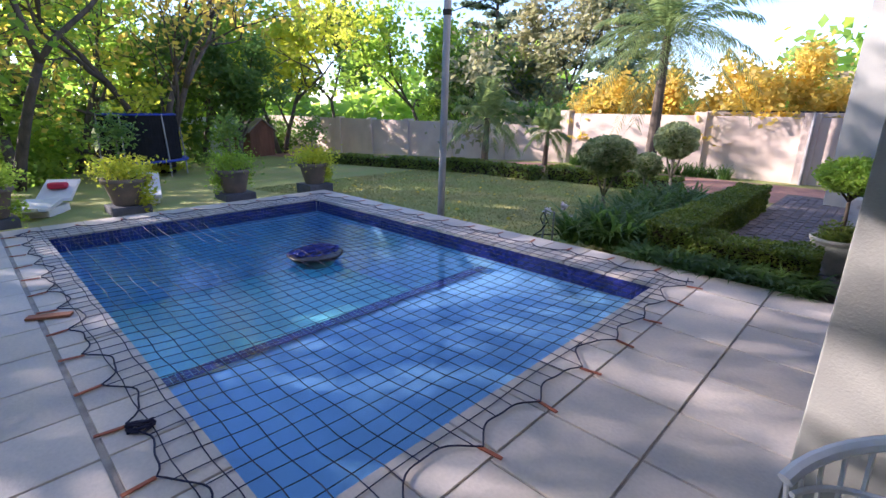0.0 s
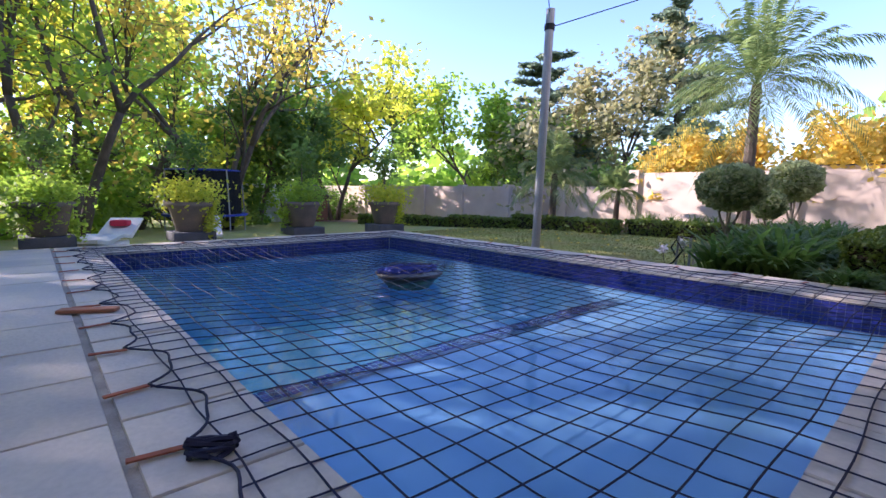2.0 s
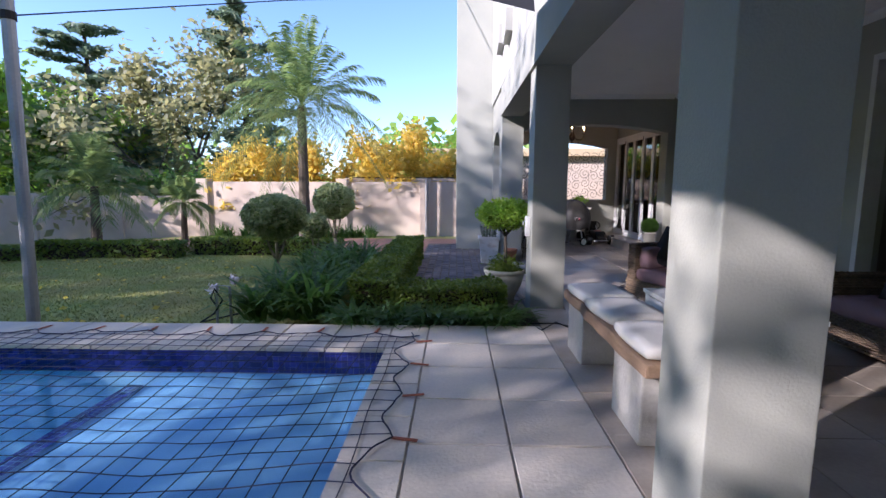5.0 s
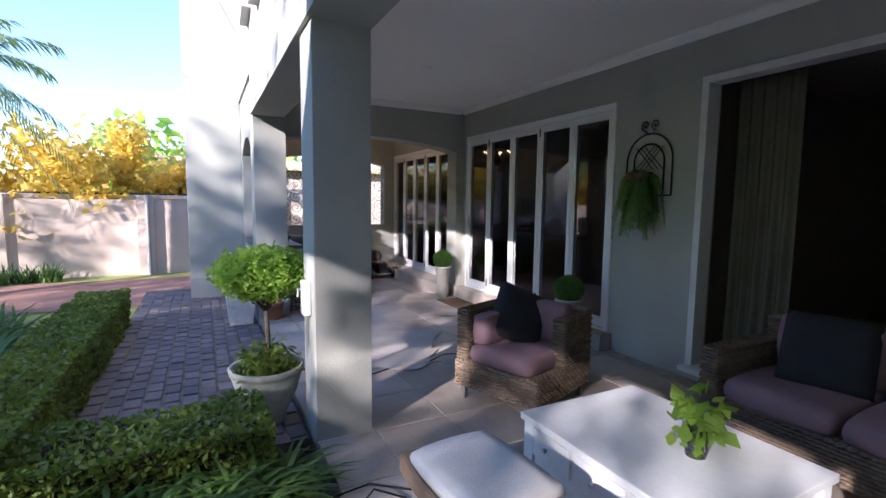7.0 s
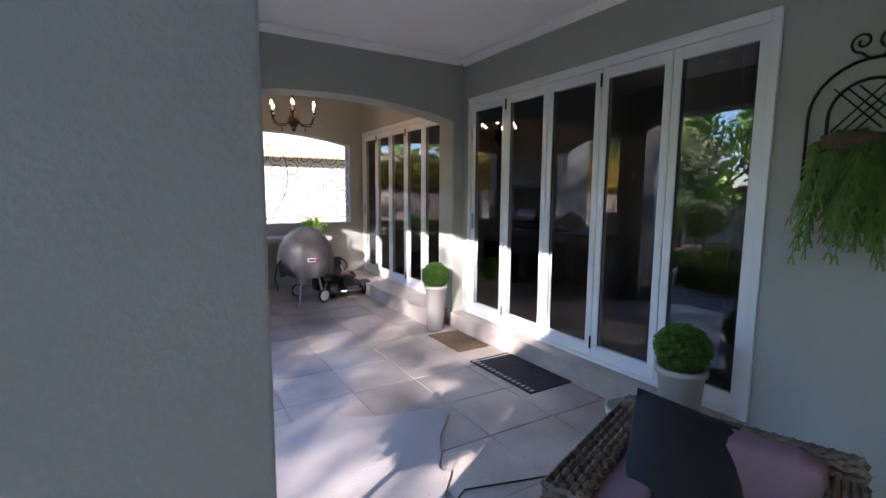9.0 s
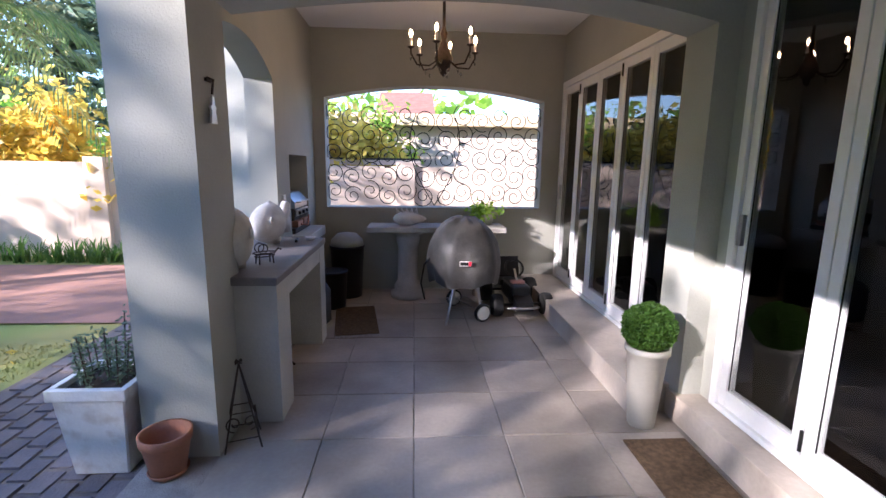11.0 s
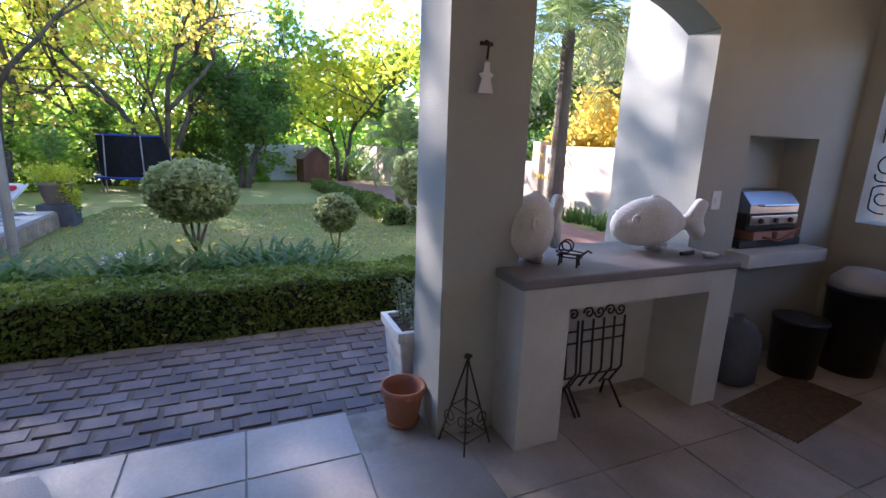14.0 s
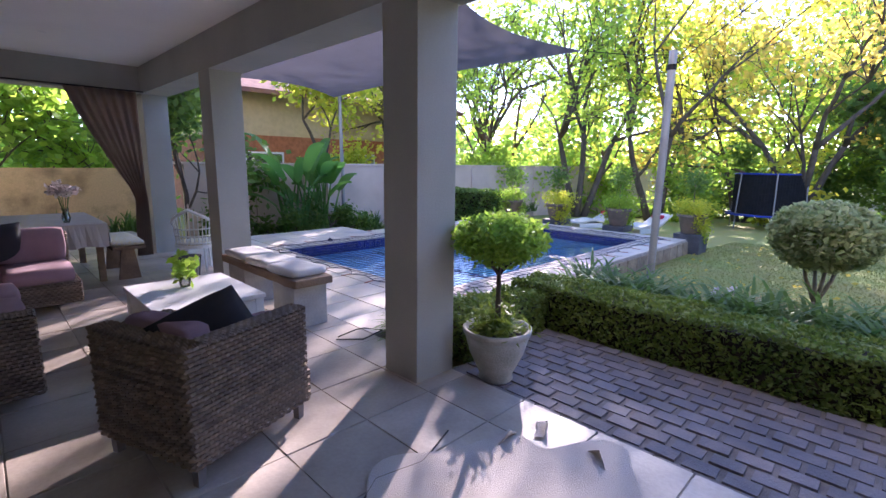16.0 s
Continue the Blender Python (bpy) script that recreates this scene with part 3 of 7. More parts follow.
# garden wall on the north, with its piers
GY = 16.3
gw = structure("garden_wall", box(-9.26, GY, -0.6, 9, GY + 0.2, 1.48), GWALL, "sunlit peach plastered garden wall with piers", "wall")
gw2 = structure("garden_wall_2", box(-34, GY, -1.5, -9.26, GY + 0.2, 1.0), GWALL, "lower peach plastered garden wall with piers", "wall")
for x in (-9.26, -4.6, -1.85, 1.2, 4.5):
    part("pier", box(x - 0.18, GY - 0.10, -0.6, x + 0.18, GY + 0.3, 1.58, bevel=0.01), GWALL, gw)
for x in (-12.2, -15.2, -18.2, -21.2, -24.2, -27.2):
    part("pier", box(x - 0.18, GY - 0.10, -1.5, x + 0.18, GY + 0.3, 1.08, bevel=0.01), GWALL, gw2)
structure("wall_south", box(-30, -2.95, -1.5, -0.9, -2.75, 1.45), GWALL, "panelled plaster boundary wall behind the beds", "wall")
structure("wall_south_2", box(-0.9, -4.4, -0.6, 9, -4.2, 1.35), OLDWALL, "old ochre boundary wall with sunlit tone in its colour and dark stains", "wall")
structure("path", sheet([-32, -30, -9, -1.0, 9], [12.3, 15.4], LAWN + 0.02, lambda x, y: False), REDBRICK, "red brick drive along the garden wall", "path")
structure("courtyard", box(-1.52, 6.06, -0.5, -0.03, 12.35, PATH - 0.012), COBJOINT, "grey clay cobble courtyard", "paving")
pole = structure("pole", tube([(-5.37, 5.58, LAWN), (-5.31, 5.64, 3.24)], 0.06, 12), POLEM, "galvanised steel pole", "pole")

# ---- planting ----
vr = np.random.default_rng(11)


def hedge(name, x0, y0, x1, y1, z0, z1, label, leaf=0.035, material=None, density=2600):
    """A clipped hedge: solid core, coloured dark for inner shade, and a coat of small leaves, densest on its faces."""
    ob = thing(name, (0, 0, 0), 0, label, "hedge")
    # soil-dark block painted as the shade between the leaves
    part("core", box(x0 + 0.07, y0 + 0.07, z0, x1 - 0.07, y1 - 0.07, z1 - 0.07), SOIL, ob, "solid core, dark for the shade inside")
    faces = [((x1 - x0) * (y1 - y0), 0), ((x1 - x0) * (z1 - z0), 1), ((x1 - x0) * (z1 - z0), 2), ((y1 - y0) * (z1 - z0), 3), ((y1 - y0) * (z1 - z0), 4)]
    pts = []
    for area, k in faces:
        n = int(area * density * (0.85 if k == 0 else 1.0))
        u, v, w = vr.random(n), vr.random(n), np.abs(vr.normal(0, 0.035, n))
        x, y, z = x0 + u * (x1 - x0), y0 + v * (y1 - y0), z0 + v * (z1 - z0)
        if k == 0:
            p = np.stack([x, y, z1 - w], 1)
        elif k == 1:
            p = np.stack([x, y0 + w, z], 1)
        elif k == 2:
            p = np.stack([x, y1 - w, z], 1)
        elif k == 3:
            p = np.stack([x0 + w, y0 + u * (y1 - y0), z], 1)
        else:
            p = np.stack([x1 - w, y0 + u * (y1 - y0), z], 1)
        pts.append(p)
    p = np.concatenate(pts)
    lump = np.array([noise.noise(Vector((a * 3.1, b * 3.1, c * 3.1))) for a, b, c in p])
    mid = np.array([(x0 + x1) / 2, (y0 + y1) / 2, z0])
    out = p - mid
    long_axis = 0 if (x1 - x0) > (y1 - y0) else 1
    out[:, long_axis] *= 0.1
    out /= np.linalg.norm(out, axis=1)[:, None] + 1e-6
    p = p + out * (lump * 0.055)[:, None]
    p[:, 2] = np.maximum(p[:, 2], z0)
    lv = new("leaves", leaf_mesh("leaves", p, leaf, material or LEAF_HEDGE, vr))
    lv.parent = ob
    return ob


hedge("hedge", -1.98, 5.62, -1.48, 9.95, PATH - 0.03, 0.36, "low clipped green hedge beside the cobbled court", leaf=0.027, density=3800)
hedge("hedge", -1.46, 5.55, -0.32, 6.10, PATH - 0.03, 0.29, "low clipped green hedge at the deck's end", leaf=0.027, density=3800)
hedge("hedge", -7.2, 11.75, -3.6, 12.25, LAWN - 0.02, 0.08, "low hedge edging the lawn beside the drive", leaf=0.05, density=900)
for xa, xb in ((-10.6, -7.2), (-13.6, -10.6), (-16.6, -13.6), (-19.6, -16.6)):
    hedge("hedge", xa, 11.2, xb, 11.7, gz(xa) - 0.03, gz((xa + xb) / 2) + 0.38, "low clipped hedge edging the far lawn", leaf=0.06, density=560)
hedge("hedge", -9.2, -2.6, -8.2, -0.45, LAWN - 0.02, 0.75, "dark bushy hedge at the pool's corner", leaf=0.07, material=LEAF_DARK, density=700)


def shell(n, c, r, squash=1.0, inner=0.80):
    d = vr.normal(size=(n, 3))
    d /= np.linalg.norm(d, axis=1)[:, None]
    rr = r * vr.uniform(inner, 1.0, n)[:, None]
    lump = np.array([noise.noise(Vector(v) * 2.3 + Vector(c)) for v in d])[:, None]
    p = d * rr * (1 + 0.10 * lump)
    p[:, 2] *= squash
    return p + np.array(c)


def lollipop(name, x, y, zb, zc, r, n, leaf, material, label, squash=0.85, trunks=4, stem=0.022):
    """A clipped ball of leaves on one or more thin stems."""
    ob = thing(name, (x, y, zb), 0, label, "topiary tree", "clipped standard trees")
    bm = bmesh.new()
    h = zc - zb
    tube([(0, 0, 0), (0.02, 0.01, h * 0.25), (0.0, 0.0, h * 0.42)], stem * 1.35, 8, bm, taper=stem)
    for k in range(trunks):
        a = 2 * math.pi * k / trunks + 0.4
        q = r * 0.45
        tube([(0, 0, h * 0.40), (q * 0.5 * math.cos(a), q * 0.5 * math.sin(a), h * 0.62), (q * math.cos(a), q * math.sin(a), h)], stem * 0.8, 6, bm, taper=stem * 0.4)
    part("trunk", bm, BARK_PALE, ob, "thin pale forked stem", smooth=True)
    # dark ball behind the leaves, coloured as the crown's inner shade
    core = bmesh.new()
    bmesh.ops.create_icosphere(core, subdivisions=2, radius=r * 0.74)
    bmesh.ops.transform(core, matrix=Matrix.Translation((0, 0, h)) @ Matrix.Diagonal((1, 1, squash, 1)), verts=core.verts[:])
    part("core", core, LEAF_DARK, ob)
    lv = new("crown", leaf_mesh("crown", shell(n, (0, 0, h), r, squash), leaf, material, vr))
    lv.parent = ob
    return ob


lollipop("topiary_tree", -3.60, 7.90, LAWN, 0.86, 0.48, 5200, 0.045, LEAF_VARI, "variegated ball-clipped tree on a forked stem in the lawn bed", 0.74, 4, 0.03)
lollipop("topiary_tree", -3.40, 10.62, LAWN, 1.02, 0.44, 4600, 0.045, LEAF_VARI, "round clipped tree on a pale stem near the drive", 0.86, 4, 0.03)
lollipop("topiary_tree", -3.49, 9.48, LAWN, 0.59, 0.27, 2600, 0.036, LEAF_VARI, "small clipped ball tree on one stem", 0.92, 3, 0.018)


def strap_bed(name, spots, blades, length, width, label, material=None, lift=0.75):
    """Arching strap leaves in clumps, as of lilies."""
    verts, faces = [], []
    for x, y, z in spots:
        for _ in range(blades):
            a, l = vr.uniform(0, 2 * math.pi), length * vr.uniform(0.55, 1.1)
            w = width * vr.uniform(0.7, 1.2)
            up = lift * vr.uniform(0.7, 1.25)
            dx, dy = math.cos(a), math.sin(a)
            px, py = x + vr.normal(0, 0.05), y + vr.normal(0, 0.05)
            base = len(verts)
            for s in range(5):
                t = s / 4
                reach = l * (t * 0.55 + 0.25 * t * t) * (1.15 - up * 0.45)
                h = l * up * (t - 0.62 * t * t * (1.4 - 0.5 * up))
                ww = w * (1 - t ** 2.2) + 0.002
                for k in (-1, 1):
                    verts.append((px + dx * reach - dy * ww * k / 2, py + dy * reach + dx * ww * k / 2, z + h))
            for s in range(4):
                b = base + 2 * s
                faces.append((b, b + 1, b + 3, b + 2))
    ob = new(name, quads_mesh(name, verts, faces, material or BLADE))
    return tagged(ob, label, "plants", "", "stuff")


def spread(n, x0, x1, y0, y1, z):
    return [(vr.uniform(x0, x1), vr.uniform(y0, y1), z) for _ in range(n)]


strap_bed("lily_bed", spread(30, -2.0, -0.25, 5.26, 5.50, -0.06), 36, 0.55, 0.03, "dark green strap-leaved lilies along the deck's end")
strap_bed("lily_bed", spread(54, -3.05, -2.3, 5.7, 9.2, -0.14), 30, 1.05, 0.05, "strap-leaved lilies in the bed behind the hedge", lift=0.9)
strap_bed("lily_bed", spread(70, -7.6, -1.2, -2.3, -0.5, LAWN), 30, 0.6, 0.035, "dense strap-leaved ground cover south of the pool")
strap_bed("lily_bed", spread(60, -8.8, -3.5, 15.6, 16.1, LAWN), 16, 0.55, 0.03, "upright strap leaves at the garden wall's foot", lift=1.2)
strap_bed("lily_bed", spread(60, -14, -1.0, -2.7, -2.3, LAWN), 18, 0.6, 0.04, "upright strap leaves along the boundary wall", lift=1.2)
strap_bed("lily_bed", spread(26, -0.6, 3.0, -3.9, -3.5, -0.05), 18, 0.6, 0.04, "strap leaves along the stained wall", lift=1.2)


def limb(bm, p, d, r, length, depth, tips, rng_, spread_=0.55, rise=0.12, segs=4):
    """One tapered limb that forks; gathers the places of its twigs."""
    pts = [Vector(p)]
    d = Vector(d).normalized()
    for _ in range(segs):
        d = (d + Vector(rng_.normal(0, 0.10, 3)) + Vector((0, 0, rise * 0.3))).normalized()
        pts.append(pts[-1] + d * (length / segs))
    tube(pts, r, 7 if depth > 1 else 4, bm, taper=r * 0.58)
    if depth <= 1:
        tips.append((pts[-1], d, length))
        tips.append((pts[len(pts) // 2], d, length * 0.8))
    if depth == 0:
        return
    for k in range(2 + (rng_.random() < 0.55)):
        nd = (d + Vector(rng_.normal(0, spread_, 3)) + Vector((0, 0, rise))).normalized()
        limb(bm, pts[-1], nd, r * 0.58 * rng_.uniform(0.8, 1.1), length * rng_.uniform(0.62, 0.86), depth - 1, tips, rng_, spread_, rise, segs)
    if depth >= 2 and rng_.random() < 0.7:
        nd = (d + Vector(rng_.normal(0, spread_ * 1.3, 3))).normalized()
        limb(bm, pts[len(pts) // 2], nd, r * 0.45, length * 0.7, depth - 1, tips, rng_, spread_, rise, segs)


def tree(x, y, h, seed, leafm, label, leaves=7000, leaf=0.16, stems=1, lean=0.15, depth=4, trunk=0.16, clump=0.55, spread_=0.55, rise=0.12, name="tree", bare=0.30, bark=None):
    rng_ = np.random.default_rng(seed)
    ob = thing(name, (x, y, gz(x) - 0.02), 0, label, "tree")
    bm, tips = bmesh.new(), []
    for k in range(stems):
        a = 2 * math.pi * (k + rng_.random() * 0.5) / stems
        d = Vector((lean * math.cos(a), lean * math.sin(a), 1))
        limb(bm, (0.2 * math.cos(a) * (stems > 1), 0.2 * math.sin(a) * (stems > 1), 0), d, trunk, h * bare, depth, tips, rng_, spread_, rise)
    part("trunk", bm, bark or BARK, ob, "forked bark-covered trunk", smooth=True)
    per = max(1, int(leaves * 0.92) // max(1, len(tips)))
    c = np.concatenate([np.array(p)[None, :] + rng_.normal(0, clump * rng_.uniform(0.6, 1.2), (per, 3)) * np.array([1, 1, 0.7]) for p, d, l in tips])
    c[:, 2] = np.maximum(c[:, 2], 0.4)
    lv = new("crown", leaf_mesh("crown", c, leaf, leafm, rng_, long=1.6))
    lv.parent = ob
    return ob


def bush(name, x, y, z, rx, ry, h, n, leaf, material, label, seed, cat="bush"):
    """A loose heap of leafy clumps."""
    rng_ = np.random.default_rng(seed)
    k = max(6, int(rx * ry * 14))
    cl = np.stack([rng_.uniform(-rx, rx, k), rng_.uniform(-ry, ry, k), np.abs(rng_.normal(0.5, 0.28, k)) * h], 1)
    idx = rng_.integers(0, k, n)
    p = cl[idx] + rng_.normal(0, 0.17 * min(1.6, h), (n, 3))
    p[:, 2] = np.clip(p[:, 2], 0.02, None)
    ob = thing(name, (x, y, z), 0, label, cat)
    bm = bmesh.new()
    for q in cl[:14]:
        tube([(q[0] * 0.4, q[1] * 0.4, 0), tuple(q)], 0.03, 5, bm, taper=0.008)
    part("stems", bm, BARK, ob)
    lv = new("leaves", leaf_mesh("leaves", p, leaf, material, rng_))
    lv.parent = ob
    return ob


# the tall trees round the garden
for x, y, h, seed, lm, n, leaf, stems, text in (
        (-17.5, 1.0, 12.2, 1, LEAF_LIME, 7000, 0.135, 3, "tall yellowing tree with several stems"),
        (-19.5, 5.5, 11.0, 2, LEAF_GOLD, 4500, 0.14, 3, "tall tree with thin yellow autumn leaves"),
        (-16.0, -1.6, 11.3, 3, LEAF_GREEN, 6500, 0.135, 3, "large spreading green tree with forked trunk"),
        (-22.5, 3.0, 9.6, 4, LEAF_LIME, 3500, 0.17, 2, "tall lime-green tree at the garden's end"),
        (-25.0, 8.5, 9.0, 5, LEAF_GREEN, 8000, 0.20, 2, "rounded green tree behind the shed"),
        (-27.0, 14.0, 10.5, 6, LEAF_LIME, 8000, 0.22, 2, "broad light green tree beyond the drive"),
        (-23.5, -4.5, 10.5, 7, LEAF_GREEN, 3500, 0.18, 2, "tall green tree by the boundary"),
        (-14.2, -5.2, 10.6, 8, LEAF_GREEN, 5400, 0.13, 2, "green tree behind the boundary wall"),
        (-30.0, 20.0, 11.0, 10, LEAF_DARK, 8000, 0.24, 1, "dark tree beyond the garden wall"),
        (-22.0, 22.0, 9.0, 12, LEAF_GREEN, 8000, 0.22, 2, "green tree beyond the garden wall"),
        (-14.0, 24.0, 10.5, 13, LEAF_BROWNISH, 9000, 0.20, 2, "broad olive-brown crowned tree beyond the wall"),
        (-17.0, 20.5, 5.5, 14, LEAF_DARK, 6000, 0.16, 2, "dark shrubby tree beyond the wall"),
        (-34.0, 6.0, 13.0, 15, LEAF_GREEN, 8000, 0.26, 2, "tall far green tree"),
        (-32.0, -3.0, 13.0, 16, LEAF_LIME, 8000, 0.26, 2, "tall far yellow-green tree"),
        (-20.5, 8.3, 6.0, 17, LEAF_DARK, 8000, 0.15, 2, "dark bushy tree beside the shed"),
        (-19.0, -8.0, 11.2, 18, LEAF_DARK, 3500, 0.15, 2, "dark tall tree behind the boundary"),
        (-9.5, -5.6, 7.6, 21, LEAF_LIME, 5200, 0.12, 2, "light green tree over the neighbour's roof"),
        (1.2, -9.5, 8.0, 19, LEAF_GREEN, 7000, 0.17, 2, "leafy tree over the stained wall"),
        (3.5, -8.5, 7.5, 20, LEAF_GREEN, 7000, 0.17, 2, "leafy tree beyond the veranda's end")):
    tree(x, y, h, seed, lm, text, n, leaf, stems, lean=0.28 if stems > 1 else 0.05, clump=h * (0.036 if x < -13 and y < 6 else 0.05), bare=0.31)
tree(-0.95, -2.9, 5.2, 31, LEAF_DARK, "dark glossy tree beside the veranda's end", 9000, 0.10, 1, 0.05, 4, 0.07, 0.28)
tree(-5.2, -3.4, 6.0, 32, LEAF_LIME, "slender yellowing tree with a bent stem by the wall", 5000, 0.12, 1, 0.3, 4, 0.10, 0.35)


def cedar(x, y, h, seed, label):
    """A cedar: straight stem with flat tiers of needles."""
    rng_ = np.random.default_rng(seed)
    ob = thing("cedar_tree", (x, y, gz(x) - 0.02), 0, label, "tree")
    bm = bmesh.new()
    tube([(0, 0, 0), (0.1, 0, h * 0.5), (0, 0.1, h)], 0.3, 8, bm, taper=0.05)
    pts = []
    for k in range(30):
        z = h * (0.25 + 0.75 * k / 30)
        a, l = rng_.uniform(0, 2 * math.pi), h * 0.36 * (1.05 - 0.75 * k / 30) * rng_.uniform(0.7, 1.1)
        tip = Vector((l * math.cos(a), l * math.sin(a), z + l * 0.16))
        tube([(0, 0, z), tuple(tip * 0.5 + Vector((0, 0, z * 0.5 + 0.1))), tuple(tip)], 0.07, 5, bm, taper=0.015)
        n = 330
        t = rng_.uniform(0.3, 1.05, n)
        p = np.stack([t * tip.x, t * tip.y, z + t * (tip.z - z)], 1) + rng_.normal(0, 1, (n, 3)) * np.array([0.32, 0.32, 0.09]) * (l / 2.5)
        pts.append(p)
    part("trunk", bm, BARK, ob, "straight tapering trunk", smooth=True)
    lv = new("crown", leaf_mesh("crown", np.concatenate(pts), 0.17, LEAF_CEDAR, rng_, long=2.2, up=0.7))
    lv.parent = ob


cedar(-20.0, 25.5, 10.5, 41, "blue-green cedar with flat tiers beyond the wall")
cedar(-12.5, 27.0, 11.5, 42, "tall blue-green cedar beyond the wall")

# far woods all round
fa, fd = vr.uniform(0, 2 * math.pi, 26000), vr.uniform(48, 70, 26000)
fz = np.abs(vr.normal(0, 1, 26000)) * 3.2 * (1 + 0.5 * np.sin(fa * 9) + 0.3 * np.sin(fa * 23))
woods = new("far_woods", leaf_mesh("far_woods", np.stack([fd * np.cos(fa), fd * np.sin(fa) + 5, np.clip(fz, 0, 9)], 1), 0.95, LEAF_GREEN, vr))
tagged(woods, "distant belt of green suburban trees", "woods", "", "stuff")
# backdrop of far woods all round, and undergrowth at the garden's end
bush("shrubbery", -19.5, -2.0, gz(-19.5), 1.6, 5.0, 2.6, 9000, 0.14, LEAF_GREEN, "thick green shrubs under the far trees", 51)
bush("shrubbery", -24.6, 4.5, gz(-24.6), 1.4, 4.0, 3.4, 9000, 0.15, LEAF_DARK, "dark shrubs behind the trampoline", 52)
bush("shrubbery", -14.5, -3.6, gz(-14.5), 3.0, 0.9, 2.6, 7000, 0.12, LEAF_GREEN, "sunlit green shrubs by the boundary", 53)
bush("shrubbery", -30.5, 14.8, gz(-30.5), 2.5, 2.0, 2.0, 5000, 0.14, LEAF_DARK, "shrubs along the drive's end", 54)
bush("creeper", -4.6, 17.6, 0.6, 4.8, 0.9, 2.1, 17000, 0.12, LEAF_GOLD, "golden yellow creeper heaped over the wall", 55, "creeper")
bush("creeper", -0.6, 17.9, 0.6, 1.3, 0.8, 1.7, 4000, 0.12, LEAF_GOLD, "yellow creeper over the carport roof", 56, "creeper")
bush("bougainvillea", -1.4, 20.0, 0.3, 2.6, 1.0, 2.9, 7000, 0.11, LEAF_GREEN, "green bush with red flowers behind the creeper", 57)
bush("shrubbery", -12.0, 17.8, 0.2, 2.2, 0.8, 1.5, 5000, 0.12, LEAF_DARK, "dark shrubs behind the lower wall", 58)
bush("shrubbery", -3.2, -2.0, LAWN, 2.0, 0.5, 0.8, 4000, 0.07, LEAF_DARK, "low dark shrubs south of the pool", 59)
bush("shrubbery", -27.6, 9.2, gz(-27.6), 1.5, 0.5, 0.9, 2500, 0.09, LEAF_GREEN, "low shrubs in front of the white wall", 60)


def frond(verts, faces, base, a, tilt, length, rng_, leaflets=40, ll=0.5, sag=0.55, vee=0.5):
    """One feathered palm frond that arches and hangs."""
    base, d = Vector(base), Vector((math.cos(a), math.sin(a), 0))
    side = Vector((-d.y, d.x, 0))
    last = base
    for k in range(leaflets + 1):
        t = k / leaflets
        p = base + d * (length * t * math.cos(tilt) * (1 - 0.12 * t)) + Vector((0, 0, length * (t * math.sin(tilt) - sag * t * t)))
        if k:
            b = len(verts)
            w = 0.018 * (1 - 0.8 * t)
            verts += [tuple(last - side * w), tuple(last + side * w), tuple(p + side * w), tuple(p - side * w)]
            faces.append((b, b + 1, b + 2, b + 3))
        if t > 0.12:
            fwd = (p - last).normalized()
            for s in (-1, 1):
                l = ll * (1 - 0.55 * abs(t - 0.45)) * rng_.uniform(0.8, 1.1)
                dr = (side * s * 0.75 + fwd * 0.6 + Vector((0, 0, vee * (0.5 - t) + rng_.normal(0, 0.12) - 0.15))).normalized()
                tip = p + dr * l + Vector((0, 0, -0.22 * l))
                mid = p + dr * l * 0.5
                ww = fwd * 0.02
                b = len(verts)
                verts += [tuple(p - ww * 0.6), tuple(mid - ww), tuple(tip), tuple(mid + ww)]
                faces.append((b, b + 1, b + 2, b + 3))
        last = p


def palm(x, y, h, r, count, length, seed, label, lean=(0.1, 0.05), name="palm_tree"):
    rng_ = np.random.default_rng(seed)
    ob = thing(name, (x, y, gz(x) - 0.02), 0, label, "palm tree")
    bm = bmesh.new()
    n = 16
    for k in range(n):
        t0, t1 = k / n, (k + 1) / n
        tube([(lean[0] * t0 * h * 0.3, lean[1] * t0 * h * 0.3, h * t0), (lean[0] * t1 * h * 0.3, lean[1] * t1 * h * 0.3, h * t1)], r * (1.08 - 0.35 * t0), 10, bm, taper=r * (0.96 - 0.35 * t0))
    part("trunk", bm, BARK, ob, "ringed brown palm trunk")
    verts, faces = [], []
    for k in range(count):
        a = 2.399963 * k
        tilt = radians(86 - 96 * (k / count) + rng_.normal(0, 5))
        frond(verts, faces, (lean[0] * h * 0.3, lean[1] * h * 0.3, h - 0.05), a, tilt, length * rng_.uniform(0.85, 1.1), rng_, sag=0.22 + 0.42 * (k / count))
    fr = new("fronds", quads_mesh("fronds", verts, faces, FROND))
    fr.parent = ob
    return ob


palm(-5.1, 13.9, 3.85, 0.16, 58, 2.9, 61, "feathery palm with arching fronds beside the drive", (0.02, 0.0))
palm(-9.9, 12.3, 1.7, 0.13, 22, 1.6, 62, "small palm with drooping fronds beside the drive")
palm(-9.0, 14.6, 1.2, 0.10, 14, 0.9, 63, "young palm at the garden wall")


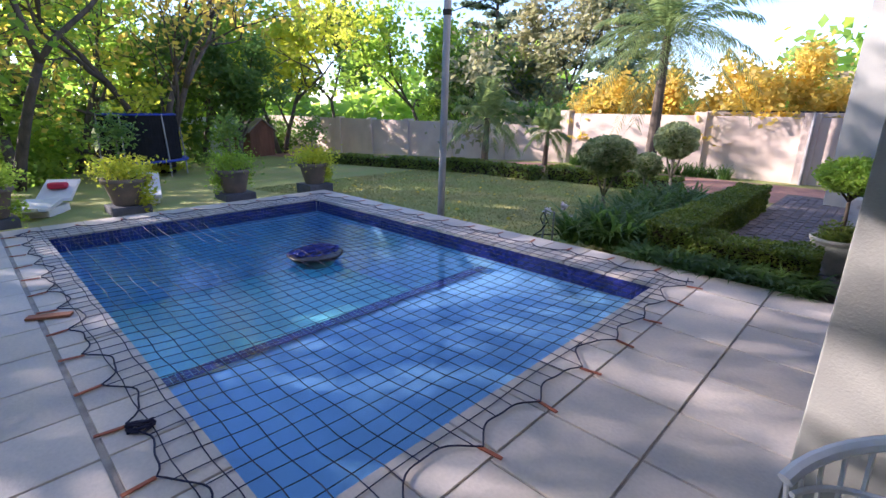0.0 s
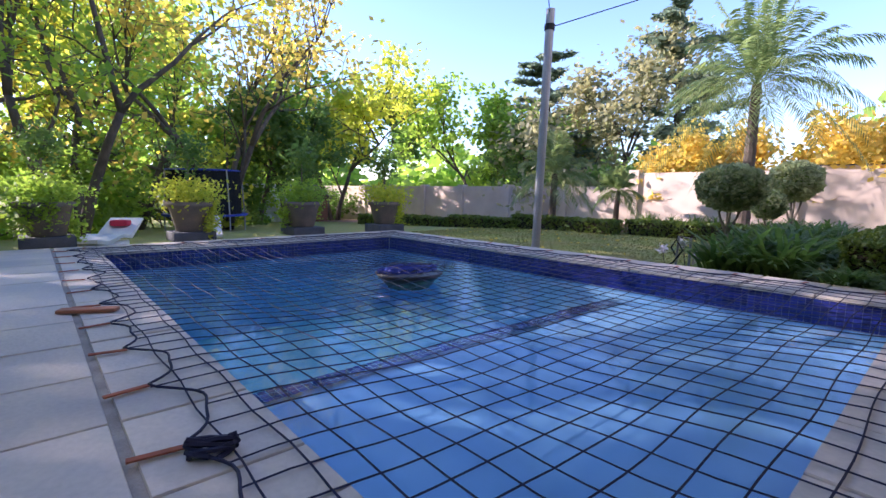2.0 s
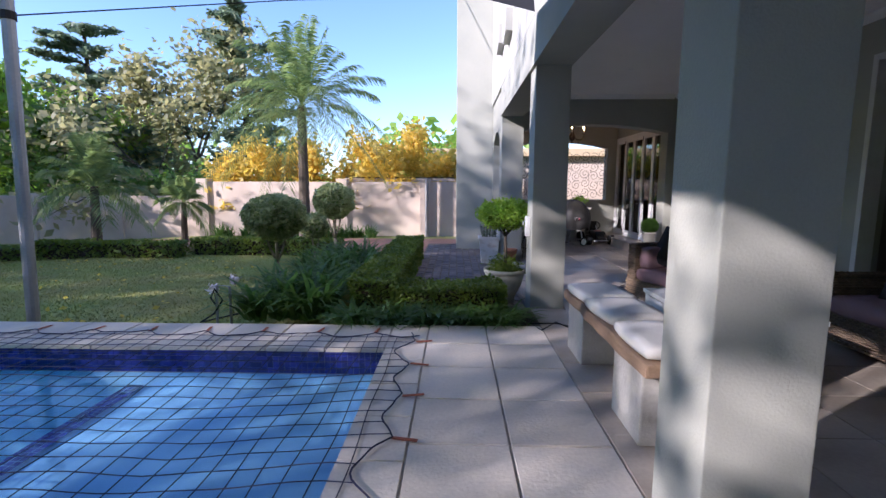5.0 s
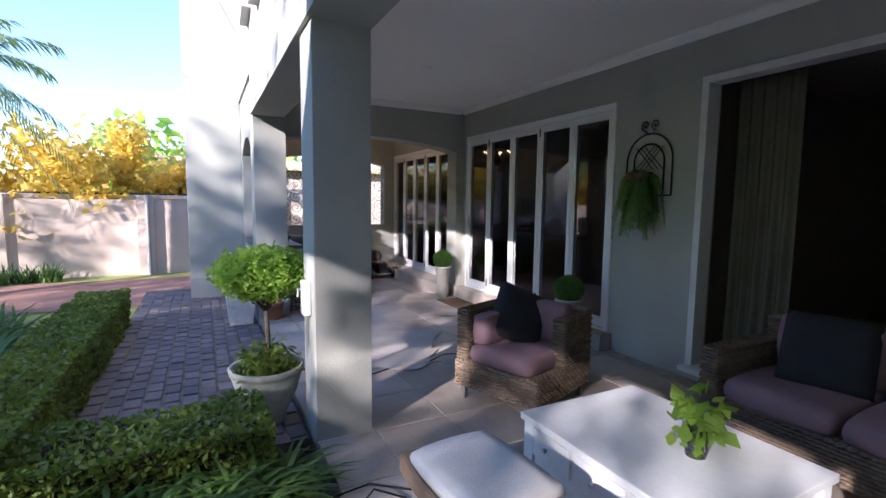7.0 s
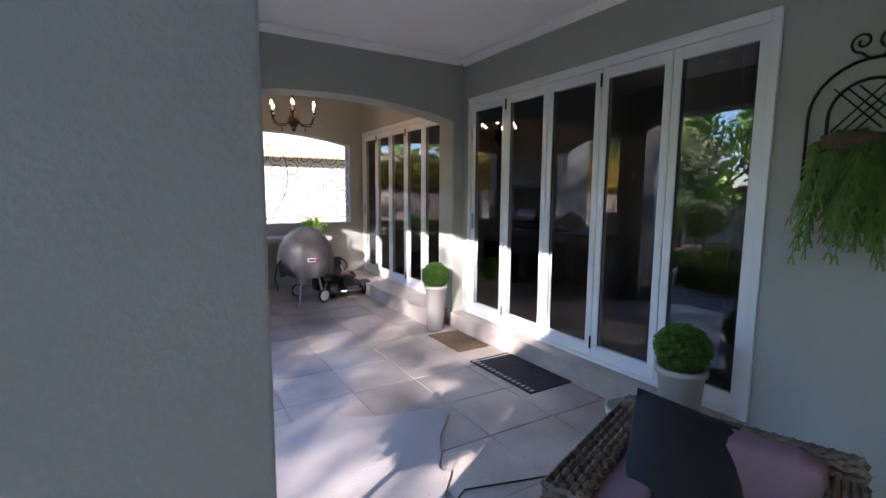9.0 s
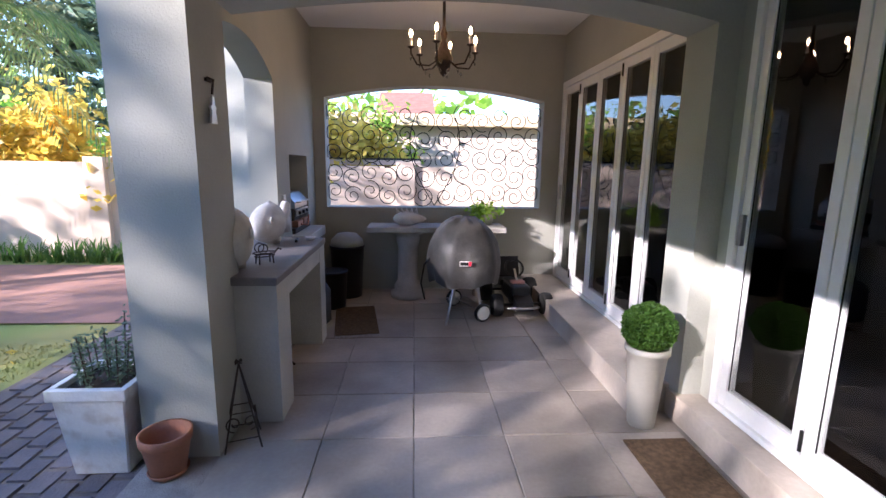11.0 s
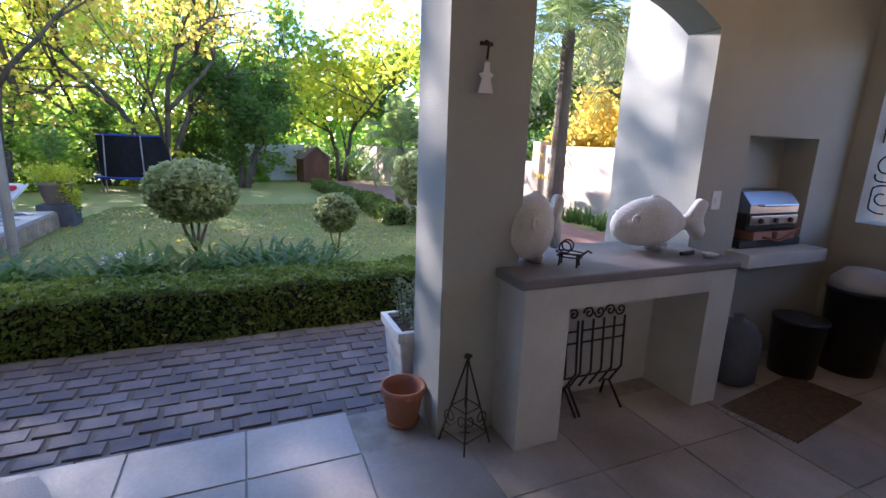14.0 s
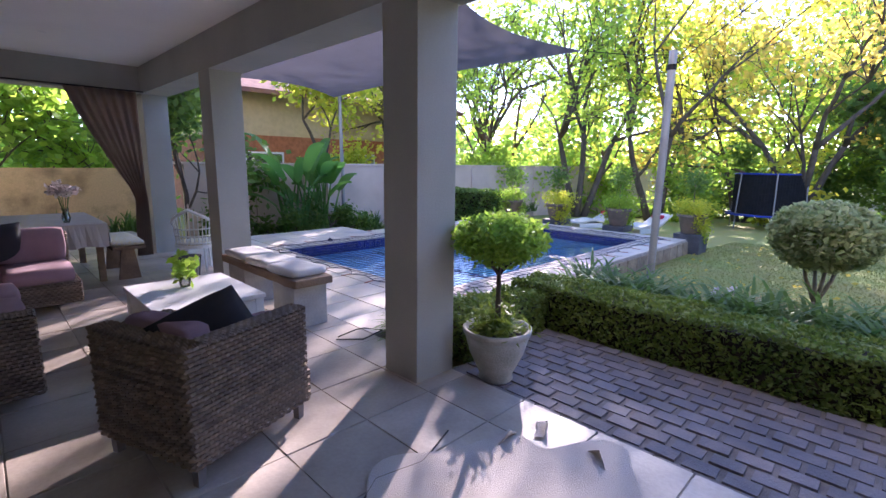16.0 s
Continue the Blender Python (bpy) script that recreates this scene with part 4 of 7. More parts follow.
def broadleaf(x, y, seed, label):
    """A clump of wild banana: long stalks with broad paddle leaves."""
    rng_ = np.random.default_rng(seed)
    ob = thing("wild_banana", (x, y, LAWN), 0, label, "plant")
    bm = bmesh.new()
    for k in range(15):
        a = rng_.uniform(0, 2 * math.pi)
        h, out = rng_.uniform(1.3, 3.0), rng_.uniform(0.15, 0.8)
        ox, oy = rng_.normal(0, 0.18), rng_.normal(0, 0.18)
        b0 = Vector((ox, oy, 0))
        b1 = b0 + Vector((math.cos(a) * out * 0.5, math.sin(a) * out * 0.5, h * 0.6))
        st = bmesh.new()
        tube([b0, (b0 + b1) / 2 + Vector((0, 0, 0.1)), b1], 0.035, 6, st, taper=0.015)
        part("stalk", st, BANANA, ob)
        lf, rows_ = bmesh.new(), []
        d = Vector((math.cos(a), math.sin(a), 0))
        s = Vector((-d.y, d.x, 0))
        for i in range(9):
            t = i / 8
            p = b1 + d * (out * t) + Vector((0, 0, h * 0.5 * (t - 0.55 * t * t)))
            w = 0.19 * math.sin(math.pi * min(1, 0.12 + t * 0.88)) ** 0.6 + 0.006
            rows_.append([lf.verts.new(p - s * w + Vector((0, 0, 0.05))), lf.verts.new(p), lf.verts.new(p + s * w + Vector((0, 0, 0.05)))])
        for r0, r1 in zip(rows_, rows_[1:]):
            lf.faces.new((r0[0], r0[1], r1[1], r1[0]))
            lf.faces.new((r0[1], r0[2], r1[2], r1[1]))
        part("leaf", lf, BANANA, ob, smooth=True)


broadleaf(-3.9, -2.2, 71, "wild banana clump with broad torn leaves by the wall")
broadleaf(-3.1, -2.0, 72, "wild banana clump with upright paddle leaves")

# ---- doors ----
def folding_door(name, y0, y1, z0, z1, leaves, label):
    """White timber folding doors: outer frame, leaves with glass, hinges and a bolt."""
    ob = thing(name, (HOUSE_X - 0.02, y0, z0), 0, label, "door", "", "structure")
    w, h, f = y1 - y0, z1 - z0, 0.05
    for nm, b in (("jamb", (0, 0, 0, 0.12, f, h)), ("jamb", (0, w - f, 0, 0.12, w, h)), ("head", (-0.003, f, h - 0.065, 0.12, w - f, h)), ("sill", (-0.003, f, 0, 0.12, w - f, 0.03))):
        part(nm, box(*b, bevel=0.004), WHITE, ob)
    lw = (w - 2 * f) / leaves
    for k in range(leaves):
        a, b = f + k * lw + 0.003, f + (k + 1) * lw - 0.003
        bm = bmesh.new()
        s = 0.058
        box(0.02, a, 0.032, 0.065, a + s, h - 0.067, bm, bevel=0.004)
        box(0.02, b - s, 0.032, 0.065, b, h - 0.067, bm, bevel=0.004)
        box(0.022, a + s, 0.032, 0.063, b - s, 0.13, bm)
        box(0.022, a + s, h - 0.145, 0.063, b - s, h - 0.067, bm)
        leaf = part("door_leaf", bm, WHITE, ob, "white glazed door leaf")
        pane = part("pane", box(0.040, a + s - 0.004, 0.126, 0.046, b - s + 0.004, h - 0.141), GLASS, leaf, "dark reflecting glass")
        pane.visible_shadow = False
        bead = bmesh.new()
        for ya in (a + s, b - s - 0.006):
            box(0.030, ya, 0.13, 0.034, ya + 0.006, h - 0.145, bead)
        part("glazing_bead", bead, BLACK, leaf)
        if k % 2 == 1:
            for zz in (0.10, h - 0.20):
                part("hinge", tube([(0.012, b + 0.003, zz), (0.012, b + 0.003, zz + 0.10)], 0.008, 8), BLACK, leaf, "dark steel hinge")
    part("handle", box(-0.005, w - f - 0.05, 0.95, 0.02, w - f - 0.02, 1.12, bevel=0.005), CHROME, ob, "steel door handle")
    return ob


folding_door("door_1", DOOR1[0], DOOR1[1], DOOR1[2], DOOR1[3], 5, "white five-leaf folding glass door, closed")
folding_door("door_2", DOOR2[0], DOOR2[1], DOOR2[2], DOOR2[3], 5, "white folding glass door of the barbecue room, closed")
slider = thing("door_3", (HOUSE_X - 0.02, SLIDE[0], SLIDE[2]), 0, "wide open sliding door with a pale frame", "door", "", "structure")
sw, sh = SLIDE[1] - SLIDE[0], SLIDE[3] - SLIDE[2]
for nm, b in (("jamb", (0, sw - 0.06, 0, 0.16, sw, sh)), ("jamb", (0, 0, 0, 0.16, 0.06, sh)), ("head", (0, 0.06, sh - 0.06, 0.16, sw - 0.06, sh)), ("track", (-0.10, 0.0, -0.02, 0.16, sw, 0.02))):
    part(nm, box(*b, bevel=0.004), CHALK, slider)


def drape(name, x, y0, y1, z0, z1, waves, depth, material, label, gather=None, along="y"):
    """A hanging cloth in folds; gather(t, h) shifts and narrows it with height."""
    bm = bmesh.new()
    nu, nv = waves * 8, 14
    grid = []
    for j in range(nv + 1):
        t = j / nv
        row_ = []
        for i in range(nu + 1):
            u = i / nu
            lo, hi = gather(t) if gather else (0.0, 1.0)
            s = y0 + (y1 - y0) * (lo + (hi - lo) * u)
            off = depth * math.sin(u * waves * 2 * math.pi + 0.6 * math.sin(t * 3)) * (0.5 + 0.5 * t)
            p = (x + off, s, z1 + (z0 - z1) * t) if along == "y" else (s, x + off, z1 + (z0 - z1) * t)
            row_.append(bm.verts.new(p))
        grid.append(row_)
    for a, b in zip(grid, grid[1:]):
        for i in range(nu):
            bm.faces.new((a[i], a[i + 1], b[i + 1], b[i]))
    ob = solid(name, bm, material, label, "curtain", smooth=True)
    so = ob.modifiers.new("thick", "SOLIDIFY")
    so.thickness = 0.004
    return ob


drape("indoor_curtain", HOUSE_X + 0.42, SLIDE[1] - 0.55, SLIDE[1] - 0.05, 0.06, 2.6, 5, 0.04, CURTAIN_IN, "olive curtain gathered inside the open sliding door")
drape("indoor_curtain", HOUSE_X + 0.42, DOOR1[0] + 0.03, DOOR1[0] + 0.42, 0.06, 2.6, 4, 0.035, CURTAIN_IN, "olive curtain gathered behind the folding door")
drape("indoor_curtain", HOUSE_X + 0.42, DOOR1[1] - 0.35, DOOR1[1] - 0.05, 0.06, 2.6, 4, 0.035, CURTAIN_IN, "olive curtain at the folding door's far end")
cp = drape("tied_curtain", 1.1, 0.45, 1.35, 0.02, 2.55, 7, 0.05, CURTAIN, "brown linen curtain tied back to a pillar",
           lambda t: (0.02, 1.0 - 0.82 * min(1, t / 0.62) ** 1.15) if t < 0.62 else (0.0, 0.18 + 0.14 * (t - 0.62)), "x")
cp.matrix_basis = pose(-0.03, -1.25, 0)
rod = structure("curtain_rod", tube([(0.3, -0.15, 2.56), (HOUSE_X, -0.15, 2.56)], 0.012, 8), BLACK, "dark curtain rod under the end beam", "rod")

# cornice
cor = bmesh.new()
prof = [(0, 0), (0, -0.07), (0.02, -0.07), (0.07, -0.02), (0.07, 0)]
prism([(HOUSE_X - a, H + b) for a, b in prof], "y", -3.2, BY0, cor)
prism([(BY0 - a, H + b) for a, b in prof], "x", 0.34, HOUSE_X - 0.07, cor)
structure("cornice", cor, CEIL, "white moulded ceiling cornice", "cornice")


def downlight(x, y, z):
    ob = thing("downlight", (x, y, z), 0, "small recessed white ceiling downlight", "light", "ceiling downlights")
    part("ring", lathe([(0.030, -0.004), (0.045, -0.004), (0.045, 0.0), (0.030, 0.0)], 20), WHITE, ob)
    part("lens", lathe([(0.0, -0.002), (0.029, -0.002), (0.029, 0.0), (0.0, 0.0)], 16), DOWN, ob, "glowing lens")


for x, y in ((1.6, 7.7), (1.6, 5.6), (1.6, 3.4), (1.6, 1.2)):
    downlight(x, y, H)
for x, y in ((4.6, 4.4), (5.4, 4.4), (4.6, 3.0), (4.6, 7.6), (4.6, 8.6)):
    downlight(x, y, 2.70)


# ---- woven furniture ----
def weave(u0, u1, v0, v1, place, bm, step=0.022, wave=0.05, r=0.010):
    """Strands over and under upright canes; place(u, v, out) gives the point."""
    n = int((v1 - v0) / step)
    m = max(2, int((u1 - u0) / (wave / 2)))
    for j in range(n + 1):
        v = v0 + (v1 - v0) * j / n
        pts = [place(u0 + (u1 - u0) * i / m, v, (0.006 if (i + j) % 2 else -0.006)) for i in range(m + 1)]
        tube(pts, r, 4, bm)


def wicker_box(parent, name, x0, y0, x1, y1, z0, z1):
    """A padded wicker wall: a core wrapped in woven strands on all upright faces and rolled over the top."""
    core = part(name, box(x0 + 0.012, y0 + 0.012, z0 + 0.01, x1 - 0.012, y1 - 0.012, z1 - 0.012), WICKER, parent)
    bm = bmesh.new()
    for f in ((lambda u, v, o: (u, y0 - o, v), x0, x1), (lambda u, v, o: (u, y1 + o, v), x0, x1)):
        weave(f[1], f[2], z0, z1, f[0], bm)
    for f in ((lambda u, v, o: (x0 - o, u, v), y0, y1), (lambda u, v, o: (x1 + o, u, v), y0, y1)):
        weave(f[1], f[2], z0, z1, f[0], bm)
    if x1 - x0 > y1 - y0:
        weave(x0, x1, y0, y1, lambda u, v, o: (u, v, z1 + o), bm)
    else:
        weave(y0, y1, x0, x1, lambda u, v, o: (v, u, z1 + o), bm)
    part("weave", bm, WICKER, core, "woven rattan strands")
    return core


def cushion(x0, y0, z0, x1, y1, z1, puff=0.03, m=None, bm=None):
    """A stuffed cushion: rounded box that swells in the middle."""
    own = bmesh.new()
    bmesh.ops.create_cube(own, size=1.0)
    bmesh.ops.subdivide_edges(own, edges=own.edges[:], cuts=6, use_grid_fill=True)
    for v in own.verts:
        x, y, z = v.co * 2
        sx = x * (1 - 0.06 * y * y - 0.05 * z * z)
        sy = y * (1 - 0.06 * x * x - 0.05 * z * z)
        sz = z * (1 - 0.16 * (x ** 4 + y ** 4) * 0.5)
        w = noise.noise(Vector((x * 2 + x0, y * 2 + y0, z * 2 + z0))) * 0.04
        v.co = Vector(((x0 + x1) / 2 + sx * (x1 - x0) / 2, (y0 + y1) / 2 + sy * (y1 - y0) / 2, (z0 + z1) / 2 + sz * (1 + w) * (z1 - z0) / 2))
    return merge(own, bm, m)


def pillow(size, thick):
    """A square scatter pillow with pointed corners, flat in the xy plane."""
    own, n = bmesh.new(), 12
    for s in (1, -1):
        grid = [[own.verts.new((size * (i / n - 0.5) * (1 - 0.10 * (1 - (2 * j / n - 1) ** 2) * 0 + 0.0), size * (j / n - 0.5),
                 s * thick / 2 * ((1 - (2 * i / n - 1) ** 4) * (1 - (2 * j / n - 1) ** 4)) ** 0.55)) for j in range(n + 1)] for i in range(n + 1)]
        for i in range(n):
            for j in range(n):
                q = (grid[i][j], grid[i + 1][j], grid[i + 1][j + 1], grid[i][j + 1])
                own.faces.new(q if s > 0 else q[::-1])
    bmesh.ops.remove_doubles(own, verts=own.verts[:], dist=1e-4)
    return own


# armchair: open to the garden, walls on three sides
chair = thing("wicker_armchair", (1.56, 5.84, 0.0), 20, "square wicker armchair with mauve cushions on the veranda", "armchair")
cw, cd = 0.36, 0.385
wicker_box(chair, "seat_frame", -cd, -cw, cd, cw, 0.12, 0.30)
wicker_box(chair, "backrest", cd - 0.10, -cw, cd, cw, 0.30, 0.69)
wicker_box(chair, "armrest", -cd + 0.02, cw - 0.10, cd - 0.10, cw, 0.30, 0.69)
wicker_box(chair, "armrest", cd - 0.42, -cw, cd - 0.10, -cw + 0.09, 0.30, 0.66)
for sx in (-1, 1):
    for sy in (-1, 1):
        part("leg", lathe([(0.028, 0.0), (0.034, 0.12)], 4, m=Matrix.Translation((sx * (cd - 0.05), sy * (cw - 0.05), 0)) @ pose(0, 0, 0, 0, 0, 45)), DARKTOP, chair, "dark wooden leg")
part("seat_cushion", cushion(-cd + 0.01, -cw + 0.06, 0.30, cd - 0.11, cw - 0.10, 0.44), MAUVE, chair, "mauve canvas seat cushion", True)
part("back_cushion", cushion(cd - 0.26, -cw + 0.08, 0.43, cd - 0.11, cw - 0.14, 0.74), MAUVE, chair, "mauve canvas back cushion", True)
part("side_cushion", cushion(-cd + 0.06, cw - 0.24, 0.43, cd - 0.25, cw - 0.10, 0.67), MAUVE, chair, "mauve canvas side cushion", True)
sp = solid("scatter_pillow", pillow(0.44, 0.16), CHARCOAL, "charcoal square scatter pillow on the armchair", "pillow", smooth=True)
sp.matrix_basis = pose(1.57, 5.92, 0.625, 64, 24, -20)


def sofa(at, turn, length, label):
    ob = thing("wicker_sofa", at, turn, label, "sofa")
    d = 0.42
    wicker_box(ob, "seat_frame", -d, -length / 2, d, length / 2, 0.10, 0.30)
    wicker_box(ob, "backrest", d - 0.10, -length / 2, d, length / 2, 0.30, 0.72)
    wicker_box(ob, "armrest", -d, length / 2 - 0.10, d - 0.10, length / 2, 0.30, 0.60)
    n = max(1, round(length / 0.75))
    w = (length - 0.14) / n
    for k in range(n):
        a = -length / 2 + 0.02 + k * w
        part("seat_cushion", cushion(-d - 0.01, a, 0.30, d - 0.12, a + w - 0.01, 0.45), MAUVE, ob, "mauve canvas seat cushion", True)
        part("back_cushion", cushion(d - 0.28, a, 0.44, d - 0.11, a + w - 0.01, 0.80), MAUVE, ob, "mauve canvas back cushion", True)
    return ob


sofa((2.62, 3.85, 0), 0, 1.95, "long wicker sofa with mauve cushions along the house wall")
sofa((2.35, 2.15, 0), -90, 1.3, "wicker sofa with mauve cushions facing the coffee table")
for m in (pose(2.66, 4.35, 0.64, 62, 0, -75), pose(2.30, 2.02, 0.66, 65, 5, 10)):
    p = solid("scatter_pillow", pillow(0.46, 0.16), CHARCOAL, "charcoal square scatter pillow on the sofa", "pillow", smooth=True)
    p.matrix_basis = m

# coffee table
ct = thing("coffee_table", (1.17, 4.32, 0), 0, "chalky white painted coffee table with drawers", "coffee table")
tx, ty = 0.40, 0.50
part("tabletop", box(-tx, -ty, 0.425, tx, ty, 0.46, bevel=0.006), CHALK, ct)
part("apron", box(-tx + 0.03, -ty + 0.03, 0.12, tx - 0.03, ty - 0.03, 0.425, bevel=0.004), CHALK, ct)
for k in range(3):
    y = -ty + 0.06 + k * 0.30
    dr = part("drawer", box(-tx + 0.018, y, 0.27, -tx + 0.032, y + 0.28, 0.41, bevel=0.004), CHALK, ct, "shallow painted drawer front")
    part("knob", lathe([(0.004, 0), (0.012, 0.012), (0.010, 0.02), (0.0, 0.022)], 10, m=pose(-tx + 0.018, y + 0.155, 0.34, 0, -90, 0)), GLAZE, dr)
for k in range(2):
    x = -tx + 0.06 + k * 0.32
    dr = part("drawer", box(x, ty - 0.032, 0.27, x + 0.30, ty - 0.018, 0.41, bevel=0.004), CHALK, ct, "shallow painted drawer front")
    part("knob", lathe([(0.004, 0), (0.012, 0.012), (0.010, 0.02), (0.0, 0.022)], 10, m=pose(x + 0.15, ty - 0.018, 0.34, -90, 0, 0)), GLAZE, dr)
for sx in (-1, 1):
    for sy in (-1, 1):
        part("leg", box(sx * (tx - 0.05) - 0.035, sy * (ty - 0.05) - 0.035, 0, sx * (tx - 0.05) + 0.035, sy * (ty - 0.05) + 0.035, 0.43, bevel=0.006), CHALK, ct)
vase = thing("glass_jar", (1.18, 4.16, 0.461), 0, "small glass jar with green leaves on the coffee table", "jar")
part("jar", lathe([(0.04, 0), (0.05, 0.05), (0.035, 0.10), (0.04, 0.12)], 16), GLASS, vase)
lv = new("leaves", leaf_mesh("leaves", vr.normal(0, 1, (90, 3)) * [0.05, 0.05, 0.05] + [0, 0, 0.16], 0.05, LEAF_GREEN, vr))
lv.parent = vase

# sleeper bench with cushions, between the pillars
bench = thing("sleeper_bench", (0.26, 3.86, 0), 0, "weathered sleeper bench on two concrete blocks", "bench")
for y in (-0.55, 0.55):
    part("block", box(-0.17, y - 0.21, 0, 0.17, y + 0.21, 0.40, bevel=0.012), CONCRETE, bench, "pale concrete block")
sl = box(-0.20, -0.85, 0.40, 0.20, 0.85, 0.475, bevel=0.015)
bmesh.ops.subdivide_edges(sl, edges=[e for e in sl.edges if e.calc_length() > 0.5], cuts=9)
for v in sl.verts:
    v.co += Vector((noise.noise(v.co * 4) * 0.02, noise.noise(v.co * 3 + Vector((5, 0, 0))) * 0.02, noise.noise(v.co * 5) * 0.01))
part("sleeper", sl, DRIFT, bench, "split grey-brown sleeper")
for y in (3.28, 3.86, 4.36):
    c = solid("seat_pad", cushion(-0.19, -0.25, 0, 0.19, 0.25, 0.07), OFFWHITE, "flat off-white pad on the sleeper bench", "cushion", "", "pads on the bench", True)
    c.matrix_basis = pose(0.26, y, 0.478, 0, 0, (y * 37) % 9 - 4)

# trellis planter on the wall
tr = thing("wall_trellis", (HOUSE_X - 0.015, 6.05, 1.59), 0, "arched black iron wall trellis holding a fern basket", "wall planter")
bm = bmesh.new()
for r, z in ((0.25, 0.32), (0.165, 0.31)):
    pts = [(0, -r, 0)] + [(0, r * math.sin(radians(a)), z + r * math.cos(radians(a))) for a in range(-90, 91, 12)] + [(0, r, 0)]
    tube(pts, 0.008, 6, bm)
tube([(0, -0.25, 0), (0, 0.25, 0)], 0.008, 6, bm)
part("frame", bm, BLACK, tr)
bm = bmesh.new()
for k in range(-4, 5):
    for s in (-1, 1):
        a, b = Vector((0.004, k * 0.05 - 0.10 * s, 0.24)), Vector((0.004, k * 0.05 + 0.10 * s, 0.45))
        if abs(a.y) < 0.18 and abs(b.y) < 0.17:
            tube([a, b], 0.004, 4, bm)
part("lattice", bm, BLACK, tr)


def spiral(cx, cy, r, a0, turns, n=22, shrink=0.82):
    return [(cx + r * (1 - shrink * i / n) * math.cos(radians(a0 + 360 * turns * i / n)), cy + r * (1 - shrink * i / n) * math.sin(radians(a0 + 360 * turns * i / n))) for i in range(n + 1)]


bm = bmesh.new()
for s in (-1, 1):
    tube([(0, s * 0.055 + s * y, 0.65 + z) for y, z in spiral(0, 0, 0.05, -90, 1.4 * s)], 0.006, 5, bm)
    tube([(0, s * 0.02, 0.565), (0, s * 0.055, 0.60)], 0.006, 5, bm)
part("finial", bm, BLACK, tr, "scrolled finial")
fern = thing("fern_basket", (HOUSE_X - 0.10, 6.08, 1.80), 0, "green trailing fern in a wire basket on the trellis", "fern")
part("basket", lathe([(0.05, -0.16), (0.10, -0.08), (0.12, 0.0)], 14), COIR, fern)
fv, ff = [], []
for k in range(70):
    frond(fv, ff, (0, 0, 0.0), vr.uniform(0, 2 * math.pi), radians(vr.uniform(0, 60)), vr.uniform(0.14, 0.26), vr, 10, 0.055, 1.8, 0.2)
for k in range(50):
    frond(fv, ff, (-0.02, vr.normal(-0.02, 0.06), -0.02), vr.uniform(0, 2 * math.pi), radians(10), vr.uniform(0.11, 0.17), vr, 14, 0.05, 3.6, 0.2)
fo = new("fronds", quads_mesh("fronds", fv, ff, FERN))
fo.parent = fern


# clipped balls in tall pots at the doors
def ball_pot(x, y, h, r):
    ob = thing("tall_pot", (x, y, 0), 0, "tall tapered stone-grey pot with clipped box ball", "potted plant", "pots at the doors")
    part("pot", lathe([(r * 0.62, 0), (r * 0.66, 0.01), (r * 0.95, h - 0.04), (r * 1.06, h - 0.035), (r * 1.06, h), (r * 0.9, h), (r * 0.88, h - 0.03)], 28), GLAZE, ob, "tapered glazed pot", True)
    # darker inner ball gives the shaded depth of the box leaves
    core = bmesh.new()
    bmesh.ops.create_icosphere(core, subdivisions=2, radius=0.115, matrix=Matrix.Translation((0, 0, h + 0.10)))
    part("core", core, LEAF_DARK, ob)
    lv_ = new("box_ball", leaf_mesh("box_ball", shell(6500, (0, 0, h + 0.11), 0.155, 0.92), 0.012, LEAF_BOX, vr))
    lv_.parent = ob


ball_pot(2.74, 9.52, 0.50, 0.12)
ball_pot(2.77, 6.68, 0.51, 0.135)
bowl = thing("carved_bowl", (2.63, 6.90, 0), 0, "carved stone bowl with dry soil by the door", "planter")
part("bowl", lathe([(0.07, 0), (0.09, 0.02), (0.13, 0.12), (0.15, 0.16), (0.155, 0.20), (0.13, 0.20), (0.12, 0.15)], 24), URNM, bowl, "", True)
part("soil", lathe([(0.0, 0.14), (0.125, 0.14), (0.125, 0.15), (0.0, 0.15)], 18), SOIL, bowl)

# mats
mt = solid("door_mat", box(2.55, 8.75, 0.0, 2.91, 9.34, 0.014, bevel=0.004), COIR, "brown coir door mat before the folding door", "mat")
m2 = thing("woven_mat", (2.73, 8.09, 0), 1.0, "charcoal woven mat with cream edge stripes", "mat")
part("field", box(-0.22, -0.40, 0, 0.22, 0.40, 0.012, bevel=0.003), MATDARK, m2)
for k in range(15):
    part("stitch", box(-0.20 + (0.0 if k % 2 else 0.0), -0.385 + k * 0.053, 0.0125, -0.165, -0.36 + k * 0.053, 0.0145), MATLIGHT, m2)
part("stripe", box(-0.22, 0.35, 0.0122, 0.22, 0.365, 0.0142), MATLIGHT, m2)

# cowhide on the veranda floor
hide = bmesh.new()
ring = [hide.verts.new((0.30 + 0.78 * (1 + 0.16 * math.sin(3 * a) + 0.10 * math.sin(5 * a + 1) + 0.05 * math.sin(11 * a)) * math.cos(a),
                        0.62 * (1 + 0.16 * math.cos(4 * a) + 0.08 * math.sin(7 * a)) * math.sin(a), 0.006)) for a in [2 * math.pi * k / 90 for k in range(90)]]
face = hide.faces.new(ring)
ex = bmesh.ops.extrude_face_region(hide, geom=[face])
for v in ex["geom"]:
    if hasattr(v, "co"):
        v.co.z += 0.006
hob = solid("cowhide_rug", hide, HIDE, "cream cowhide rug with curled edges on the slabs", "rug")
hob.matrix_basis = pose(0.62, 7.40, 0.0, 0, 0, 12)
